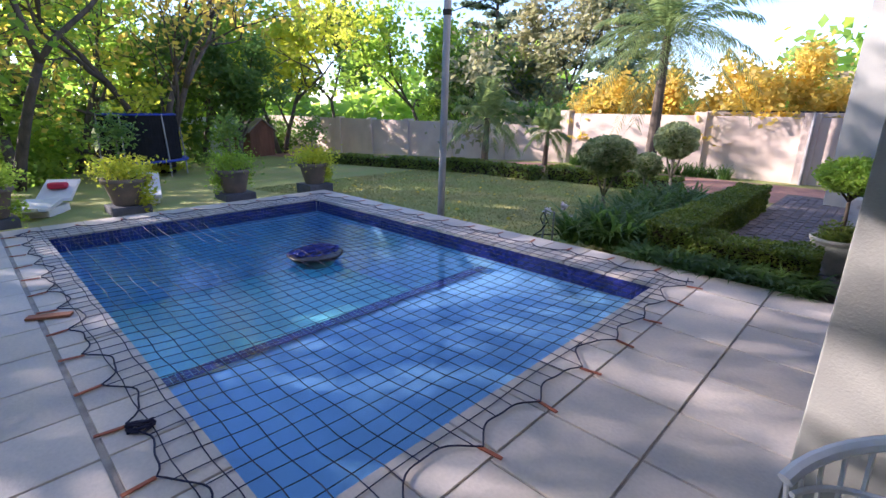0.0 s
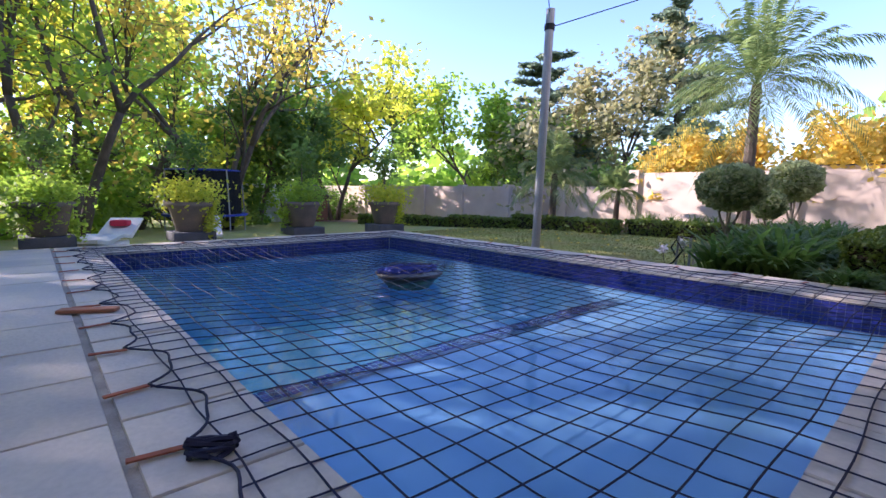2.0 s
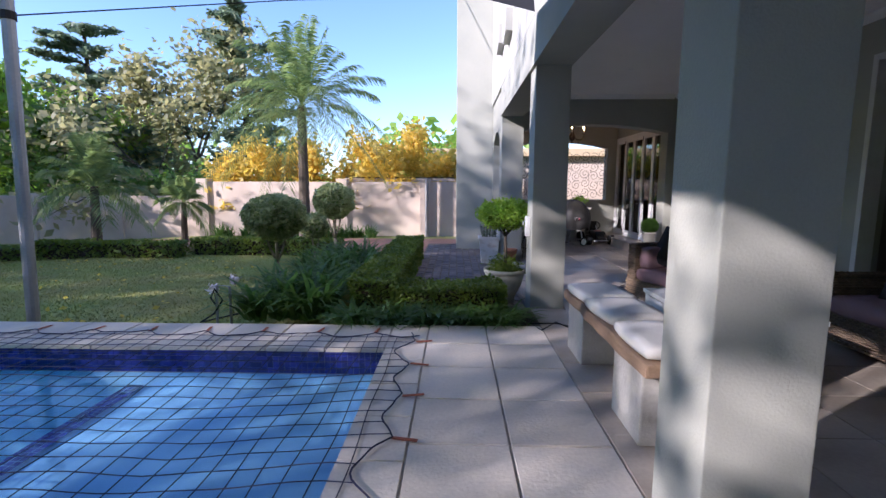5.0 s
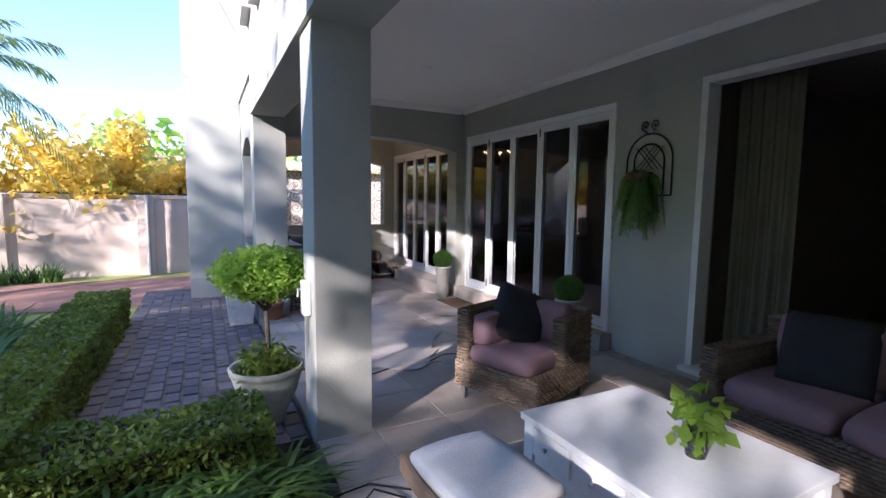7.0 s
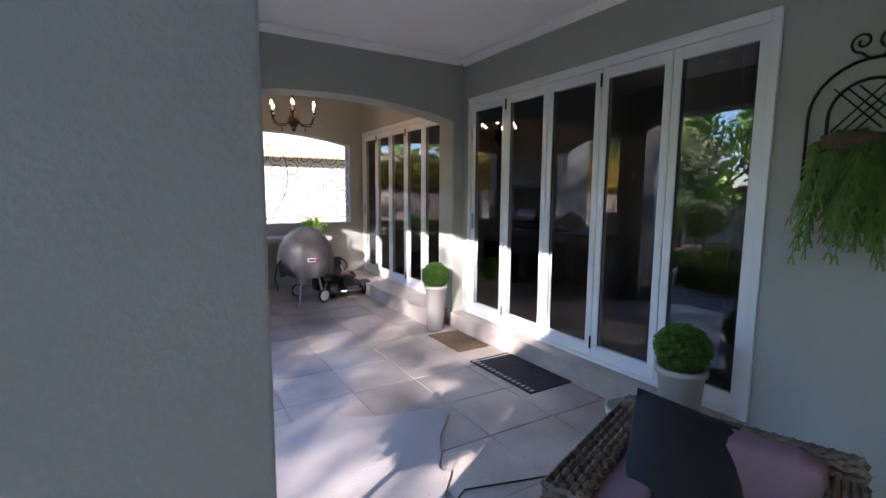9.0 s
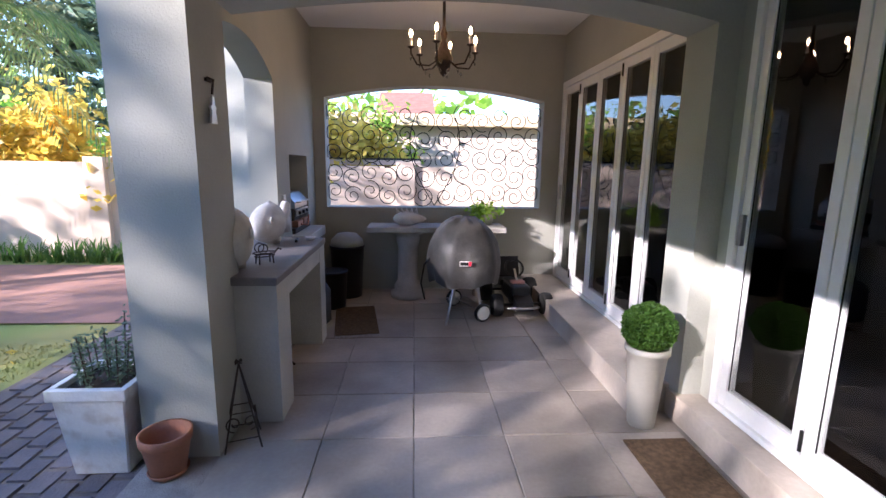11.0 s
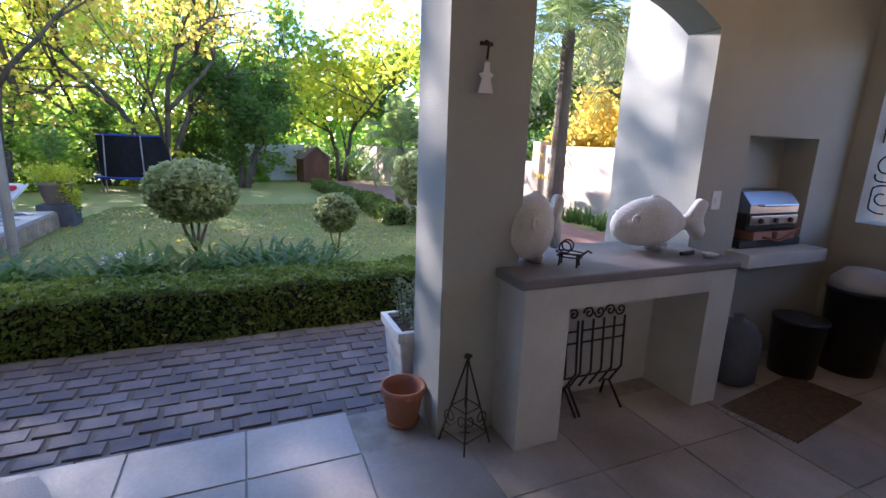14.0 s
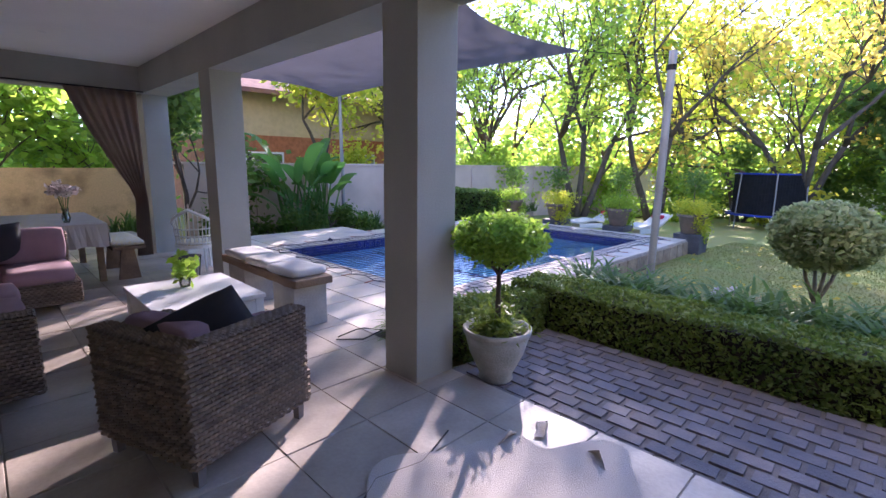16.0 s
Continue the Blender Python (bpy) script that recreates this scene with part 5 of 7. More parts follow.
for dx, dy, a in ((0.22, 7.08, 30), (0.30, 7.45, 60), (0.42, 6.98, 0)):
    bm = bmesh.new()
    pts = [[(0.09 * (u - 0.5) * 2 * math.cos(0.5 * (u - 0.5)), 0.02 + 0.06 * math.sin(t * 2.0) - 0.03 * abs(u - 0.5), 0.010 + 0.045 * (1 - math.cos(t * 1.9)) * (1 - 2 * abs(u - 0.5))) for u in [i / 10 for i in range(11)]] for t in [k / 7 for k in range(8)]]
    g = [[bm.verts.new(p) for p in r_] for r_ in pts]
    for a_, b_ in zip(g, g[1:]):
        for i in range(10):
            bm.faces.new((a_[i], a_[i + 1], b_[i + 1], b_[i]))
    c = part("curled_edge", bm, HIDE, hob, "curled brown-backed edge", True)
    c.matrix_basis = hob.matrix_basis.inverted() @ pose(dx, dy, 0, 0, 0, a)
cable = solid("cable", tube([(0.60, 6.75, 0.008), (0.9, 6.86, 0.008), (1.15, 6.80, 0.008), (1.45, 6.98, 0.008), (1.9, 6.85, 0.008), (2.3, 7.0, 0.008)], 0.005, 5), BLACK, "thin black cable lying on the slabs", "cable")

# white sensor box on a pillar
sb = thing("sensor_box", (-0.045, 5.98, 0.78), 0, "white plastic weatherproof socket box on a pillar", "socket box")
part("case", box(-0.035, -0.05, 0, 0.014, 0.05, 0.22, bevel=0.012), WHITE, sb)
part("hook", tube([(-0.035, 0, 0.16), (-0.06, 0, 0.17), (-0.06, 0, 0.12)], 0.006, 6), WHITE, sb)

# dining end of the veranda
dt = thing("dining_table", (1.75, 0.55, 0), 0, "dining table covered by a grey-white cloth", "dining table")
part("tabletop", box(-0.5, -0.85, 0.70, 0.5, 0.85, 0.74), DRIFT, dt)
for sx in (-1, 1):
    for sy in (-1, 1):
        part("leg", box(sx * 0.42 - 0.035, sy * 0.76 - 0.035, 0, sx * 0.42 + 0.035, sy * 0.76 + 0.035, 0.70), DRIFT, dt)
cl = bmesh.new()
top = [cl.verts.new((x, y, 0.746)) for x, y in ((-0.51, -0.86), (0.51, -0.86), (0.51, 0.86), (-0.51, 0.86))]
cl.faces.new(top)
for (ax, ay), (bx, by) in (((-0.51, -0.86), (0.51, -0.86)), ((0.51, -0.86), (0.51, 0.86)), ((0.51, 0.86), (-0.51, 0.86)), ((-0.51, 0.86), (-0.51, -0.86))):
    n = 18
    up = [cl.verts.new((ax + (bx - ax) * i / n, ay + (by - ay) * i / n, 0.745)) for i in range(n + 1)]
    nx, ny = (by - ay), -(bx - ax)
    l = math.hypot(nx, ny)
    lo = [cl.verts.new((ax + (bx - ax) * i / n + nx / l * (0.02 + 0.025 * math.sin(i * 1.7)), ay + (by - ay) * i / n + ny / l * (0.02 + 0.025 * math.sin(i * 1.7)), 0.46 + 0.01 * math.sin(i))) for i in range(n + 1)]
    for i in range(n):
        cl.faces.new((up[i], up[i + 1], lo[i + 1], lo[i]))
tc = solid("tablecloth", cl, CLOTH, "grey-white cloth hanging over the dining table", "tablecloth", smooth=False)
tc.matrix_basis = pose(1.75, 0.55, 0)
fl = thing("flower_vase", (1.60, 1.10, 0.747), 0, "glass vase with pale flowers on the dining table", "vase")
part("vase", lathe([(0.03, 0), (0.05, 0.06), (0.03, 0.14), (0.045, 0.18)], 16), GLASS, fl)
bm = bmesh.new()
for k in range(9):
    a = k * 2.4
    tube([(0, 0, 0.02), (0.05 * math.cos(a), 0.05 * math.sin(a), 0.3), (0.10 * math.cos(a), 0.10 * math.sin(a), 0.36 + 0.03 * (k % 3))], 0.004, 4, bm)
part("stems", bm, BLADE, fl)
lv = new("petals", leaf_mesh("petals", np.concatenate([vr.normal(0, 0.025, (22, 3)) + [0.10 * math.cos(k * 2.4), 0.10 * math.sin(k * 2.4), 0.38 + 0.03 * (k % 3)] for k in range(9)]), 0.05, PETAL, vr))
lv.parent = fl
db = thing("print_bench", (1.05, 0.95, 0), 0, "dark wooden bench with a yellow print cushion", "bench")
part("seat", box(-0.18, -0.55, 0.40, 0.18, 0.55, 0.44, bevel=0.006), DRIFT, db)
for sy in (-1, 1):
    part("trestle", prism([(-0.12, 0), (0.12, 0), (0.07, 0.40), (-0.07, 0.40)], "y", sy * 0.42 - 0.03, sy * 0.42 + 0.03), DRIFT, db)
pc = solid("print_cushion", cushion(-0.19, -0.54, 0, 0.19, 0.54, 0.06), PATTERN, "yellow and white print cushion on the dark bench", "cushion", smooth=True)
pc.matrix_basis = pose(1.05, 0.95, 0.442)

wc = thing("white_wicker_chair", (0.24, 1.38, 0), 60, "white painted wicker armchair with a yellow pad", "armchair")
bm = bmesh.new()
for k in range(17):
    a = radians(-100 + 200 * k / 16)
    x, y, t = 0.26 * math.cos(a), 0.26 * math.sin(a), 0.86 - 0.24 * abs(k - 8) / 8
    part("cane", tube([(x * 0.85, y * 0.85, 0.36), (x, y, t)], 0.007, 5), CHALK, wc)
for h in (0.40, 0.50, 0.60):
    tube([(0.26 * math.cos(radians(a)) * (0.86 + 0.14 * (h - 0.36) / 0.5), 0.26 * math.sin(radians(a)) * (0.86 + 0.14 * (h - 0.36) / 0.5), h) for a in range(-100, 101, 10)], 0.010, 5, bm)
tube([(0.265 * math.cos(radians(a)), 0.265 * math.sin(radians(a)), 0.87 - 0.24 * abs(a) / 100) for a in range(-100, 101, 10)], 0.022, 8, bm)
part("backrest", bm, CHALK, wc, "curved woven back and arms")
part("seat", lathe([(0.24, 0.33), (0.25, 0.37), (0.0, 0.375)], 20), CHALK, wc)
part("seat_pad", lathe([(0.0, 0.376), (0.22, 0.376), (0.23, 0.40), (0.20, 0.42), (0.0, 0.425)], 20), PATTERN, wc, "yellow print pad", True)
for k in range(4):
    a = radians(45 + 90 * k)
    part("leg", tube([(0.20 * math.cos(a), 0.20 * math.sin(a), 0.34), (0.22 * math.cos(a), 0.22 * math.sin(a), 0.0)], 0.016, 6), CHALK, wc)
st = thing("wire_stool", (0.55, 2.02, 0), 0, "small round iron wire stool", "stool")
part("seat", lathe([(0.0, 0.31), (0.17, 0.31), (0.175, 0.325), (0.0, 0.33)], 20), RUST, st)
for k in range(14):
    a = 2 * math.pi * k / 14
    part("leg", tube([(0.165 * math.cos(a), 0.165 * math.sin(a), 0.31), (0.13 * math.cos(a), 0.13 * math.sin(a), 0.0)], 0.004, 4), BLACK, st)

# ---- barbecue room ----
CX0, CX1, CY0, CY1, CZ = 0.20, 0.59, 9.62, 11.04, 0.89
counter = thing("barbecue_counter", (0, 0, 0), 0, "plastered counter with grey cement top and open recess", "counter")
for nm, b in (("back", (-0.02, CY0 + 0.26, 0, 0.22, CY1 - 0.20, CZ - 0.051)), ("leg", (-0.02, CY0, 0, CX1, CY0 + 0.26, CZ - 0.051)),
              ("leg", (-0.02, CY1 - 0.20, 0, CX1, CY1, CZ - 0.051)), ("lintel", (0.22, CY0 + 0.26, CZ - 0.17, CX1 - 0.001, CY1 - 0.20, CZ - 0.051))):
    part(nm, box(*b), BRAAI_WHITE, counter)
tp = box(-0.03, CY0 - 0.03, CZ - 0.05, CX1 + 0.01, CY1 + 0.02, CZ, bevel=0.012)
part("top", tp, DARKTOP, counter, "worn oxide-grey cement top")


def stone_fish(m, label, length=0.52, upright=False):
    """A carved fish: rounded body, fins and a flared tail, one mesh."""
    bm_ = bmesh.new()
    bmesh.ops.create_uvsphere(bm_, u_segments=28, v_segments=18, radius=0.5)
    for v in bm_.verts:
        x, y, z = v.co
        t = x + 0.5
        body = 1.0 if t < 0.62 else 1.0 - 0.5 * (t - 0.62) / 0.38
        v.co = Vector((x * length * 0.80, y * 0.23 * body, z * 0.30 * body + (0.02 * math.sin(t * 3))))
    own_ = bmesh.new()
    prism([(0.30 * length, -0.035), (0.40 * length, -0.03), (0.56 * length, -0.12), (0.60 * length, -0.04), (0.55 * length, 0.03), (0.60 * length, 0.13), (0.52 * length, 0.16), (0.40 * length, 0.05), (0.30 * length, 0.035)], "y", -0.035, 0.035, own_)
    prism([(-0.15 * length, 0.12), (0.02 * length, 0.185), (0.2 * length, 0.13), (0.22 * length, 0.08), (-0.15 * length, 0.08)], "y", -0.025, 0.025, own_)
    prism([(-0.05 * length, -0.10), (0.06 * length, -0.165), (0.18 * length, -0.11)], "y", -0.06, 0.06, own_)
    bmesh.ops.bevel(own_, geom=own_.edges[:], offset=0.012, segments=2, affect="EDGES")
    merge(own_, bm_)
    for s in (-1, 1):
        lathe([(0.030, 0.0), (0.030, 0.010), (0.020, 0.013), (0.018, 0.008), (0.0, 0.008)], 14, bm_, Matrix.Translation((-0.26 * length, s * 0.085, 0.05)) @ pose(0, 0, 0, -90 * s, 0, 0))
    bmesh.ops.translate(bm_, vec=(0, 0, 0.155), verts=bm_.verts[:])
    ob = solid("stone_fish", bm_, STONEW, label, "sculpture", smooth=True)
    ob.matrix_basis = m
    return ob


stone_fish(pose(0.24, 10.70, CZ, 0, 0, 86), "white carved stone fish on the counter", 0.70)
stone_fish(pose(0.30, 9.82, CZ - 0.01, 0, 0, 112) @ Matrix.Diagonal((0.80, 0.95, 1.15, 1)), "white carved stone fish seen end-on at the counter's corner")

wire = thing("wire_ornament", (0.42, 9.98, CZ), 40, "rusty wire animal ornament on the counter", "ornament")
bm = bmesh.new()
for z, r in ((0.05, 0.04), (0.07, 0.045)):
    tube([(1.6 * r * math.cos(2 * math.pi * k / 14), r * math.sin(2 * math.pi * k / 14), z) for k in range(15)], 0.004, 4, bm)
for k in range(4):
    a = radians(45 + 90 * k)
    tube([(0.06 * math.cos(a), 0.035 * math.sin(a), 0.06), (0.065 * math.cos(a), 0.04 * math.sin(a), 0.0)], 0.005, 4, bm)
tube([(0.06, 0, 0.06), (0.09, 0, 0.09), (0.11, 0, 0.08)], 0.006, 5, bm)
for s in (-1, 1):
    tube([(-0.02 + 0.03 * math.cos(2 * math.pi * k / 12), s * 0.03, 0.10 + 0.03 * math.sin(2 * math.pi * k / 12)) for k in range(13)], 0.004, 4, bm)
part("body", bm, RUST, wire)
dish = thing("scalloped_dish", (0.50, 10.92, CZ), 0, "small white scalloped dish on the counter", "dish")
part("dish", lathe([(0.02, 0), (0.03, 0.005), (0.045, 0.025), (0.040, 0.025), (0.02, 0.008)], 14), PAPERW, dish, "", True)
rod_ = solid("fire_tool", tube([(0.42, 10.78, CZ + 0.012), (0.40, 10.90, CZ + 0.012)], 0.012, 8), BLACK, "short dark tool handle lying on the counter", "tool")

# iron fire screen in the recess
fs = thing("fire_screen", (0.40, 10.26, 0), 90, "rusty wrought-iron folding fire screen in the recess", "fire screen")
for px, w_ in ((-0.27, 0.22), (0.02, 0.30)):
    bm = bmesh.new()
    n = 3 if w_ < 0.25 else 4
    for k in range(n + 1):
        x = px - w_ / 2 + w_ * k / n
        tube([(x, 0.06, 0.12), (x + 0.02, 0.0, 0.24), (x, -0.01, 0.40), (x, 0, 0.56)], 0.007, 5, bm)
    for z in (0.22, 0.50, 0.43):
        tube([(px - w_ / 2, 0.0, z), (px + w_ / 2, 0.0, z)], 0.006, 5, bm)
    for k in range(n):
        x = px - w_ / 2 + w_ * (k + 0.5) / n
        tube([(x + a, 0, 0.60 + b) for a, b in spiral(0, 0, w_ / n * 0.5, 180, 1.3 if k % 2 else -1.3, 16)], 0.006, 5, bm)
    part("panel", bm, RUST, fs, "scrolled iron panel")
    for x in (px - w_ / 2, px + w_ / 2):
        bm = bmesh.new()
        tube([(x, -0.06, 0.0), (x, 0.06, 0.12), (x, 0.10, 0.10), (x, 0.12, 0.0)], 0.008, 5, bm)
        part("foot", bm, RUST, fs)

# obelisk of iron wire, terracotta pot, planter
ob_ = thing("wire_obelisk", (0.43, 9.42, 0), 20, "rusty wire plant obelisk leaning by the pillar", "plant stand")
bm = bmesh.new()
for k in range(4):
    a = radians(45 + 90 * k)
    tube([(0.13 * math.cos(a), 0.13 * math.sin(a), 0), (0, 0, 0.46)], 0.005, 5, bm)
for z in (0.06, 0.2):
    r = 0.13 * (1 - z / 0.46)
    tube([(r * math.cos(radians(45 + 90 * k)), r * math.sin(radians(45 + 90 * k)), z) for k in range(5)], 0.004, 4, bm)
for s in (-1, 1):
    for q in (0, 1):
        pts = spiral(0.04 * s, 0.15, 0.045, -90, 1.3 * s)
        tube([(a, -0.085 + 0.35 * b * 0.3, b) if q == 0 else (0.085 - 0.1 * b, a, b) for a, b in pts], 0.004, 4, bm)
tube([(0.015 * math.cos(a), 0.015 * math.sin(a), 0.47 + 0.01 * math.sin(3 * a)) for a in [k * 0.6 for k in range(11)]], 0.006, 5, bm)
part("frame", bm, RUST, ob_)
tc_ = thing("terracotta_pot", (0.15, 9.18, 0), 0, "empty terracotta flower pot on the slabs", "flower pot")
part("pot", lathe([(0.075, 0), (0.08, 0.004), (0.11, 0.17), (0.118, 0.172), (0.122, 0.215), (0.108, 0.215), (0.098, 0.17), (0.068, 0.02), (0.0, 0.02)], 28), TERRA, tc_, "", True)
part("saucer", lathe([(0.085, 0.0), (0.095, 0.02), (0.09, 0.022), (0.08, 0.006), (0.0, 0.006)], 24), TERRA, tc_)
pl = thing("square_planter", (-0.23, 9.40, PATH), 0, "white square planter with peeling paint and rosemary", "planter")


def taper_box(w0, w1, z0, z1, bm_=None):
    own = bmesh.new()
    lo = [own.verts.new((sx * w0, sy * w0, z0)) for sx, sy in ((-1, -1), (1, -1), (1, 1), (-1, 1))]
    hi = [own.verts.new((sx * w1, sy * w1, z1)) for sx, sy in ((-1, -1), (1, -1), (1, 1), (-1, 1))]
    own.faces.new(lo[::-1])
    own.faces.new(hi)
    for i in range(4):
        own.faces.new((lo[i], lo[(i + 1) % 4], hi[(i + 1) % 4], hi[i]))
    bmesh.ops.bevel(own, geom=own.edges[:], offset=0.008, segments=1, affect="EDGES")
    return merge(own, bm_)


part("box", taper_box(0.135, 0.175, 0, 0.44), PEELING, pl)
rim = bmesh.new()
for a in ((-0.19, -0.19, 0.19, -0.155), (-0.19, 0.155, 0.19, 0.19), (-0.19, -0.155, -0.155, 0.155), (0.155, -0.155, 0.19, 0.155)):
    box(a[0], a[1], 0.43, a[2], a[3], 0.49, rim, bevel=0.006)
part("rim", rim, PEELING, pl, "chipped flaking rim")
part("soil", box(-0.155, -0.155, 0.441, 0.155, 0.155, 0.46), SOIL, pl)
sprigs = []
bm = bmesh.new()
for k in range(16):
    x, y = vr.uniform(-0.12, 0.12), vr.uniform(-0.12, 0.12)
    h = vr.uniform(0.15, 0.36)
    tube([(x, y, 0.45), (x * 1.3, y * 1.3, 0.45 + h)], 0.004, 4, bm)
    sprigs.append(np.stack([x * (1 + 0.3 * np.linspace(0, 1, 60)), y * (1 + 0.3 * np.linspace(0, 1, 60)), 0.46 + h * np.linspace(0, 1, 60)], 1) + vr.normal(0, 0.012, (60, 3)))
part("stems", bm, BARK, pl)
lv = new("leaves", leaf_mesh("leaves", np.concatenate(sprigs), 0.012, LEAF_CEDAR, vr, long=3.0))
lv.parent = pl

# wall fittings
an = thing("tin_angel", (0.352, 9.47, 1.66), 0, "small white tin angel hanging from a bracket", "ornament")
part("figure", prism([(-0.036, 0.05), (0.036, 0.05), (0.02, 0.11), (0.034, 0.13), (0.015, 0.14), (0.011, 0.18), (-0.011, 0.18), (-0.015, 0.14), (-0.034, 0.13), (-0.02, 0.11)], "x", 0.012, 0.024), PAPERW, an, "cut white tin figure")
part("hook", tube([(0.0, 0, 0.27), (0.03, 0, 0.26), (0.02, 0, 0.19)], 0.006, 6), RUST, an)
part("bracket", box(0.0, -0.03, 0.25, 0.012, 0.03, 0.265), RUST, an)
sw_ = thing("light_switch", (WX1, 11.28, 1.12), 0, "white wall light switch", "switch")
part("plate", box(0, -0.04, 0, 0.012, 0.04, 0.12, bevel=0.004), WHITE, sw_)
part("rocker", box(0.012, -0.015, 0.04, 0.017, 0.015, 0.08, bevel=0.002), WHITE, sw_)

# grill in the niche
gr = thing("niche_grill", (WX1 - 0.16, 11.90, NI[2]), 0, "steel gas grill standing in the barbecue niche", "grill")
part("tray", box(-0.15, -0.33, 0.0, 0.18, 0.33, 0.05, bevel=0.006), GRILLE_DARK, gr, "sooty steel shelf")
part("box", box(-0.14, -0.27, 0.12, 0.16, 0.27, 0.24, bevel=0.012), GRILLE_DARK, gr)
part("hood", prism([(-0.14, 0.24), (0.165, 0.24), (0.165, 0.30), (0.09, 0.385), (-0.10, 0.39), (-0.14, 0.34)], "y", -0.26, 0.26), CHROME, gr, "brushed steel hood")
part("front", box(0.166, -0.25, 0.16, 0.178, 0.25, 0.225, bevel=0.004), CHROME, gr, "steel control panel")
for k in range(3):
    part("knob", lathe([(0.018, 0), (0.016, 0.02), (0.0, 0.021)], 12, m=pose(0.178, -0.16 + 0.16 * k, 0.19, 0, 90, 0)), PLASTIC, gr)
part("handle", tube([(0.17, -0.2, 0.30), (0.20, -0.18, 0.30), (0.20, 0.18, 0.30), (0.17, 0.2, 0.30)], 0.009, 8), CHROME, gr)
for y in (-0.2, 0.05):
    part("brick", box(0.0, y, 0.05, 0.18, y + 0.2, 0.11, bevel=0.006), REDBRICK, gr, "loose fire brick")
part("gas_hose", tube([(0.18, -0.1, 0.07), (0.22, 0.02, 0.05), (0.20, 0.15, 0.07), (0.17, 0.3, 0.12)], 0.009, 6), STRAP, gr, "orange gas hose")
structure("niche_sill", box(WX1 - 0.02, NI[0] - 0.05, NI[2] - 0.10, WX1 + 0.17, NI[1] + 0.06, NI[2] - 0.004, bevel=0.008), BRAAI_WHITE, "projecting plastered niche sill", "sill")

# bins and clutter in the corner
for x, y, h, r, text, lid in ((0.60, 12.36, 0.60, 0.19, "tall black swing-lid bin in the corner", True), (0.50, 11.92, 0.40, 0.16, "low black bucket in the corner", False)):
    bn = thing("bin", (x, y, 0), 0, text, "bin")
    part("drum", lathe([(r * 0.85, 0), (r, h * 0.95), (r * 1.05, h * 0.96), (r * 1.05, h), (r * 0.96, h)], 24), PLASTIC, bn, "", True)
    if lid:
        part("lid", lathe([(r, h), (r * 0.95, h + 0.06), (r * 0.6, h + 0.13), (0.0, h + 0.15)], 24), GREYLID, bn, "domed grey lid", True)
gas = thing("gas_bottle", (0.42, 11.40, 0), 0, "dark grey gas bottle behind the counter", "gas bottle")
part("body", lathe([(0.12, 0), (0.15, 0.03), (0.15, 0.32), (0.10, 0.40), (0.03, 0.42), (0.03, 0.46)], 20), SLATE, gas, "", True)
rug = thing("jute_rug", (0.80, 11.46, 0), 8, "frayed brown jute rug beside the counter", "rug")
part("field", box(-0.20, -0.42, 0.0, 0.20, 0.42, 0.010), COIR, rug)
bm = bmesh.new()
for k in range(26):
    x = -0.19 + 0.0152 * k
    tube([(x, -0.42, 0.006), (x + vr.normal(0, 0.008), -0.48, 0.004)], 0.004, 4, bm)
part("fringe", bm, MATLIGHT, rug)

# pedestal table under the grille
pt = thing("pedestal_table", (1.30, 12.32, 0), 0, "stone slab table on a turned pedestal under the grille", "table")
part("pedestal", lathe([(0.20, 0), (0.20, 0.06), (0.15, 0.09), (0.165, 0.13), (0.12, 0.20), (0.11, 0.55), (0.14, 0.70), (0.12, 0.72), (0.20, 0.76), (0.20, 0.78)], 24), CONCRETE, pt, "turned stone pedestal", True)
part("slab", box(-0.45, -0.22, 0.78, 1.10, 0.22, 0.84, bevel=0.01), CONCRETE, pt, "thick pale stone slab")
part("leg", lathe([(0.14, 0), (0.12, 0.1), (0.10, 0.6), (0.14, 0.78)], 18, m=Matrix.Translation((0.9, 0.05, 0))), CONCRETE, pt)
sh_ = bmesh.new()
bmesh.ops.create_uvsphere(sh_, u_segments=22, v_segments=14, radius=0.5)
for v in sh_.verts:
    x, y, z = v.co
    taper_ = 1 - 0.85 * max(0, x + 0.1)
    rib = 1 + 0.13 * math.sin(x * 40)
    v.co = Vector((x * 0.38, y * 0.20 * taper_ * rib, z * 0.17 * taper_ * rib))
for k in range(5):
    lathe([(0.025, 0), (0.0, 0.06)], 7, sh_, pose(-0.13 + k * 0.05, 0, 0.07, 0, -30 + 10 * k, 0))
shell_ob = solid("sea_shell", sh_, STONEW, "large white ribbed sea shell on the stone table", "shell", smooth=True)
shell_ob.matrix_basis = pose(1.32, 12.30, 0.915)
pp_ = thing("potted_ivy", (2.22, 12.38, 0.84), 0, "trailing green plant in a patterned pot", "potted plant")
part("pot", lathe([(0.05, 0), (0.075, 0.08), (0.08, 0.13), (0.07, 0.13)], 18), GLAZE, pp_, "", True)
lv = new("leaves", leaf_mesh("leaves", np.concatenate([vr.normal(0, 1, (260, 3)) * [0.09, 0.08, 0.05] + [-0.04, 0, 0.17], vr.normal(0, 1, (160, 3)) * [0.05, 0.04, 0.07] + [-0.13, -0.05, 0.06]]), 0.035, LEAF_GREEN, vr))
lv.parent = pp_

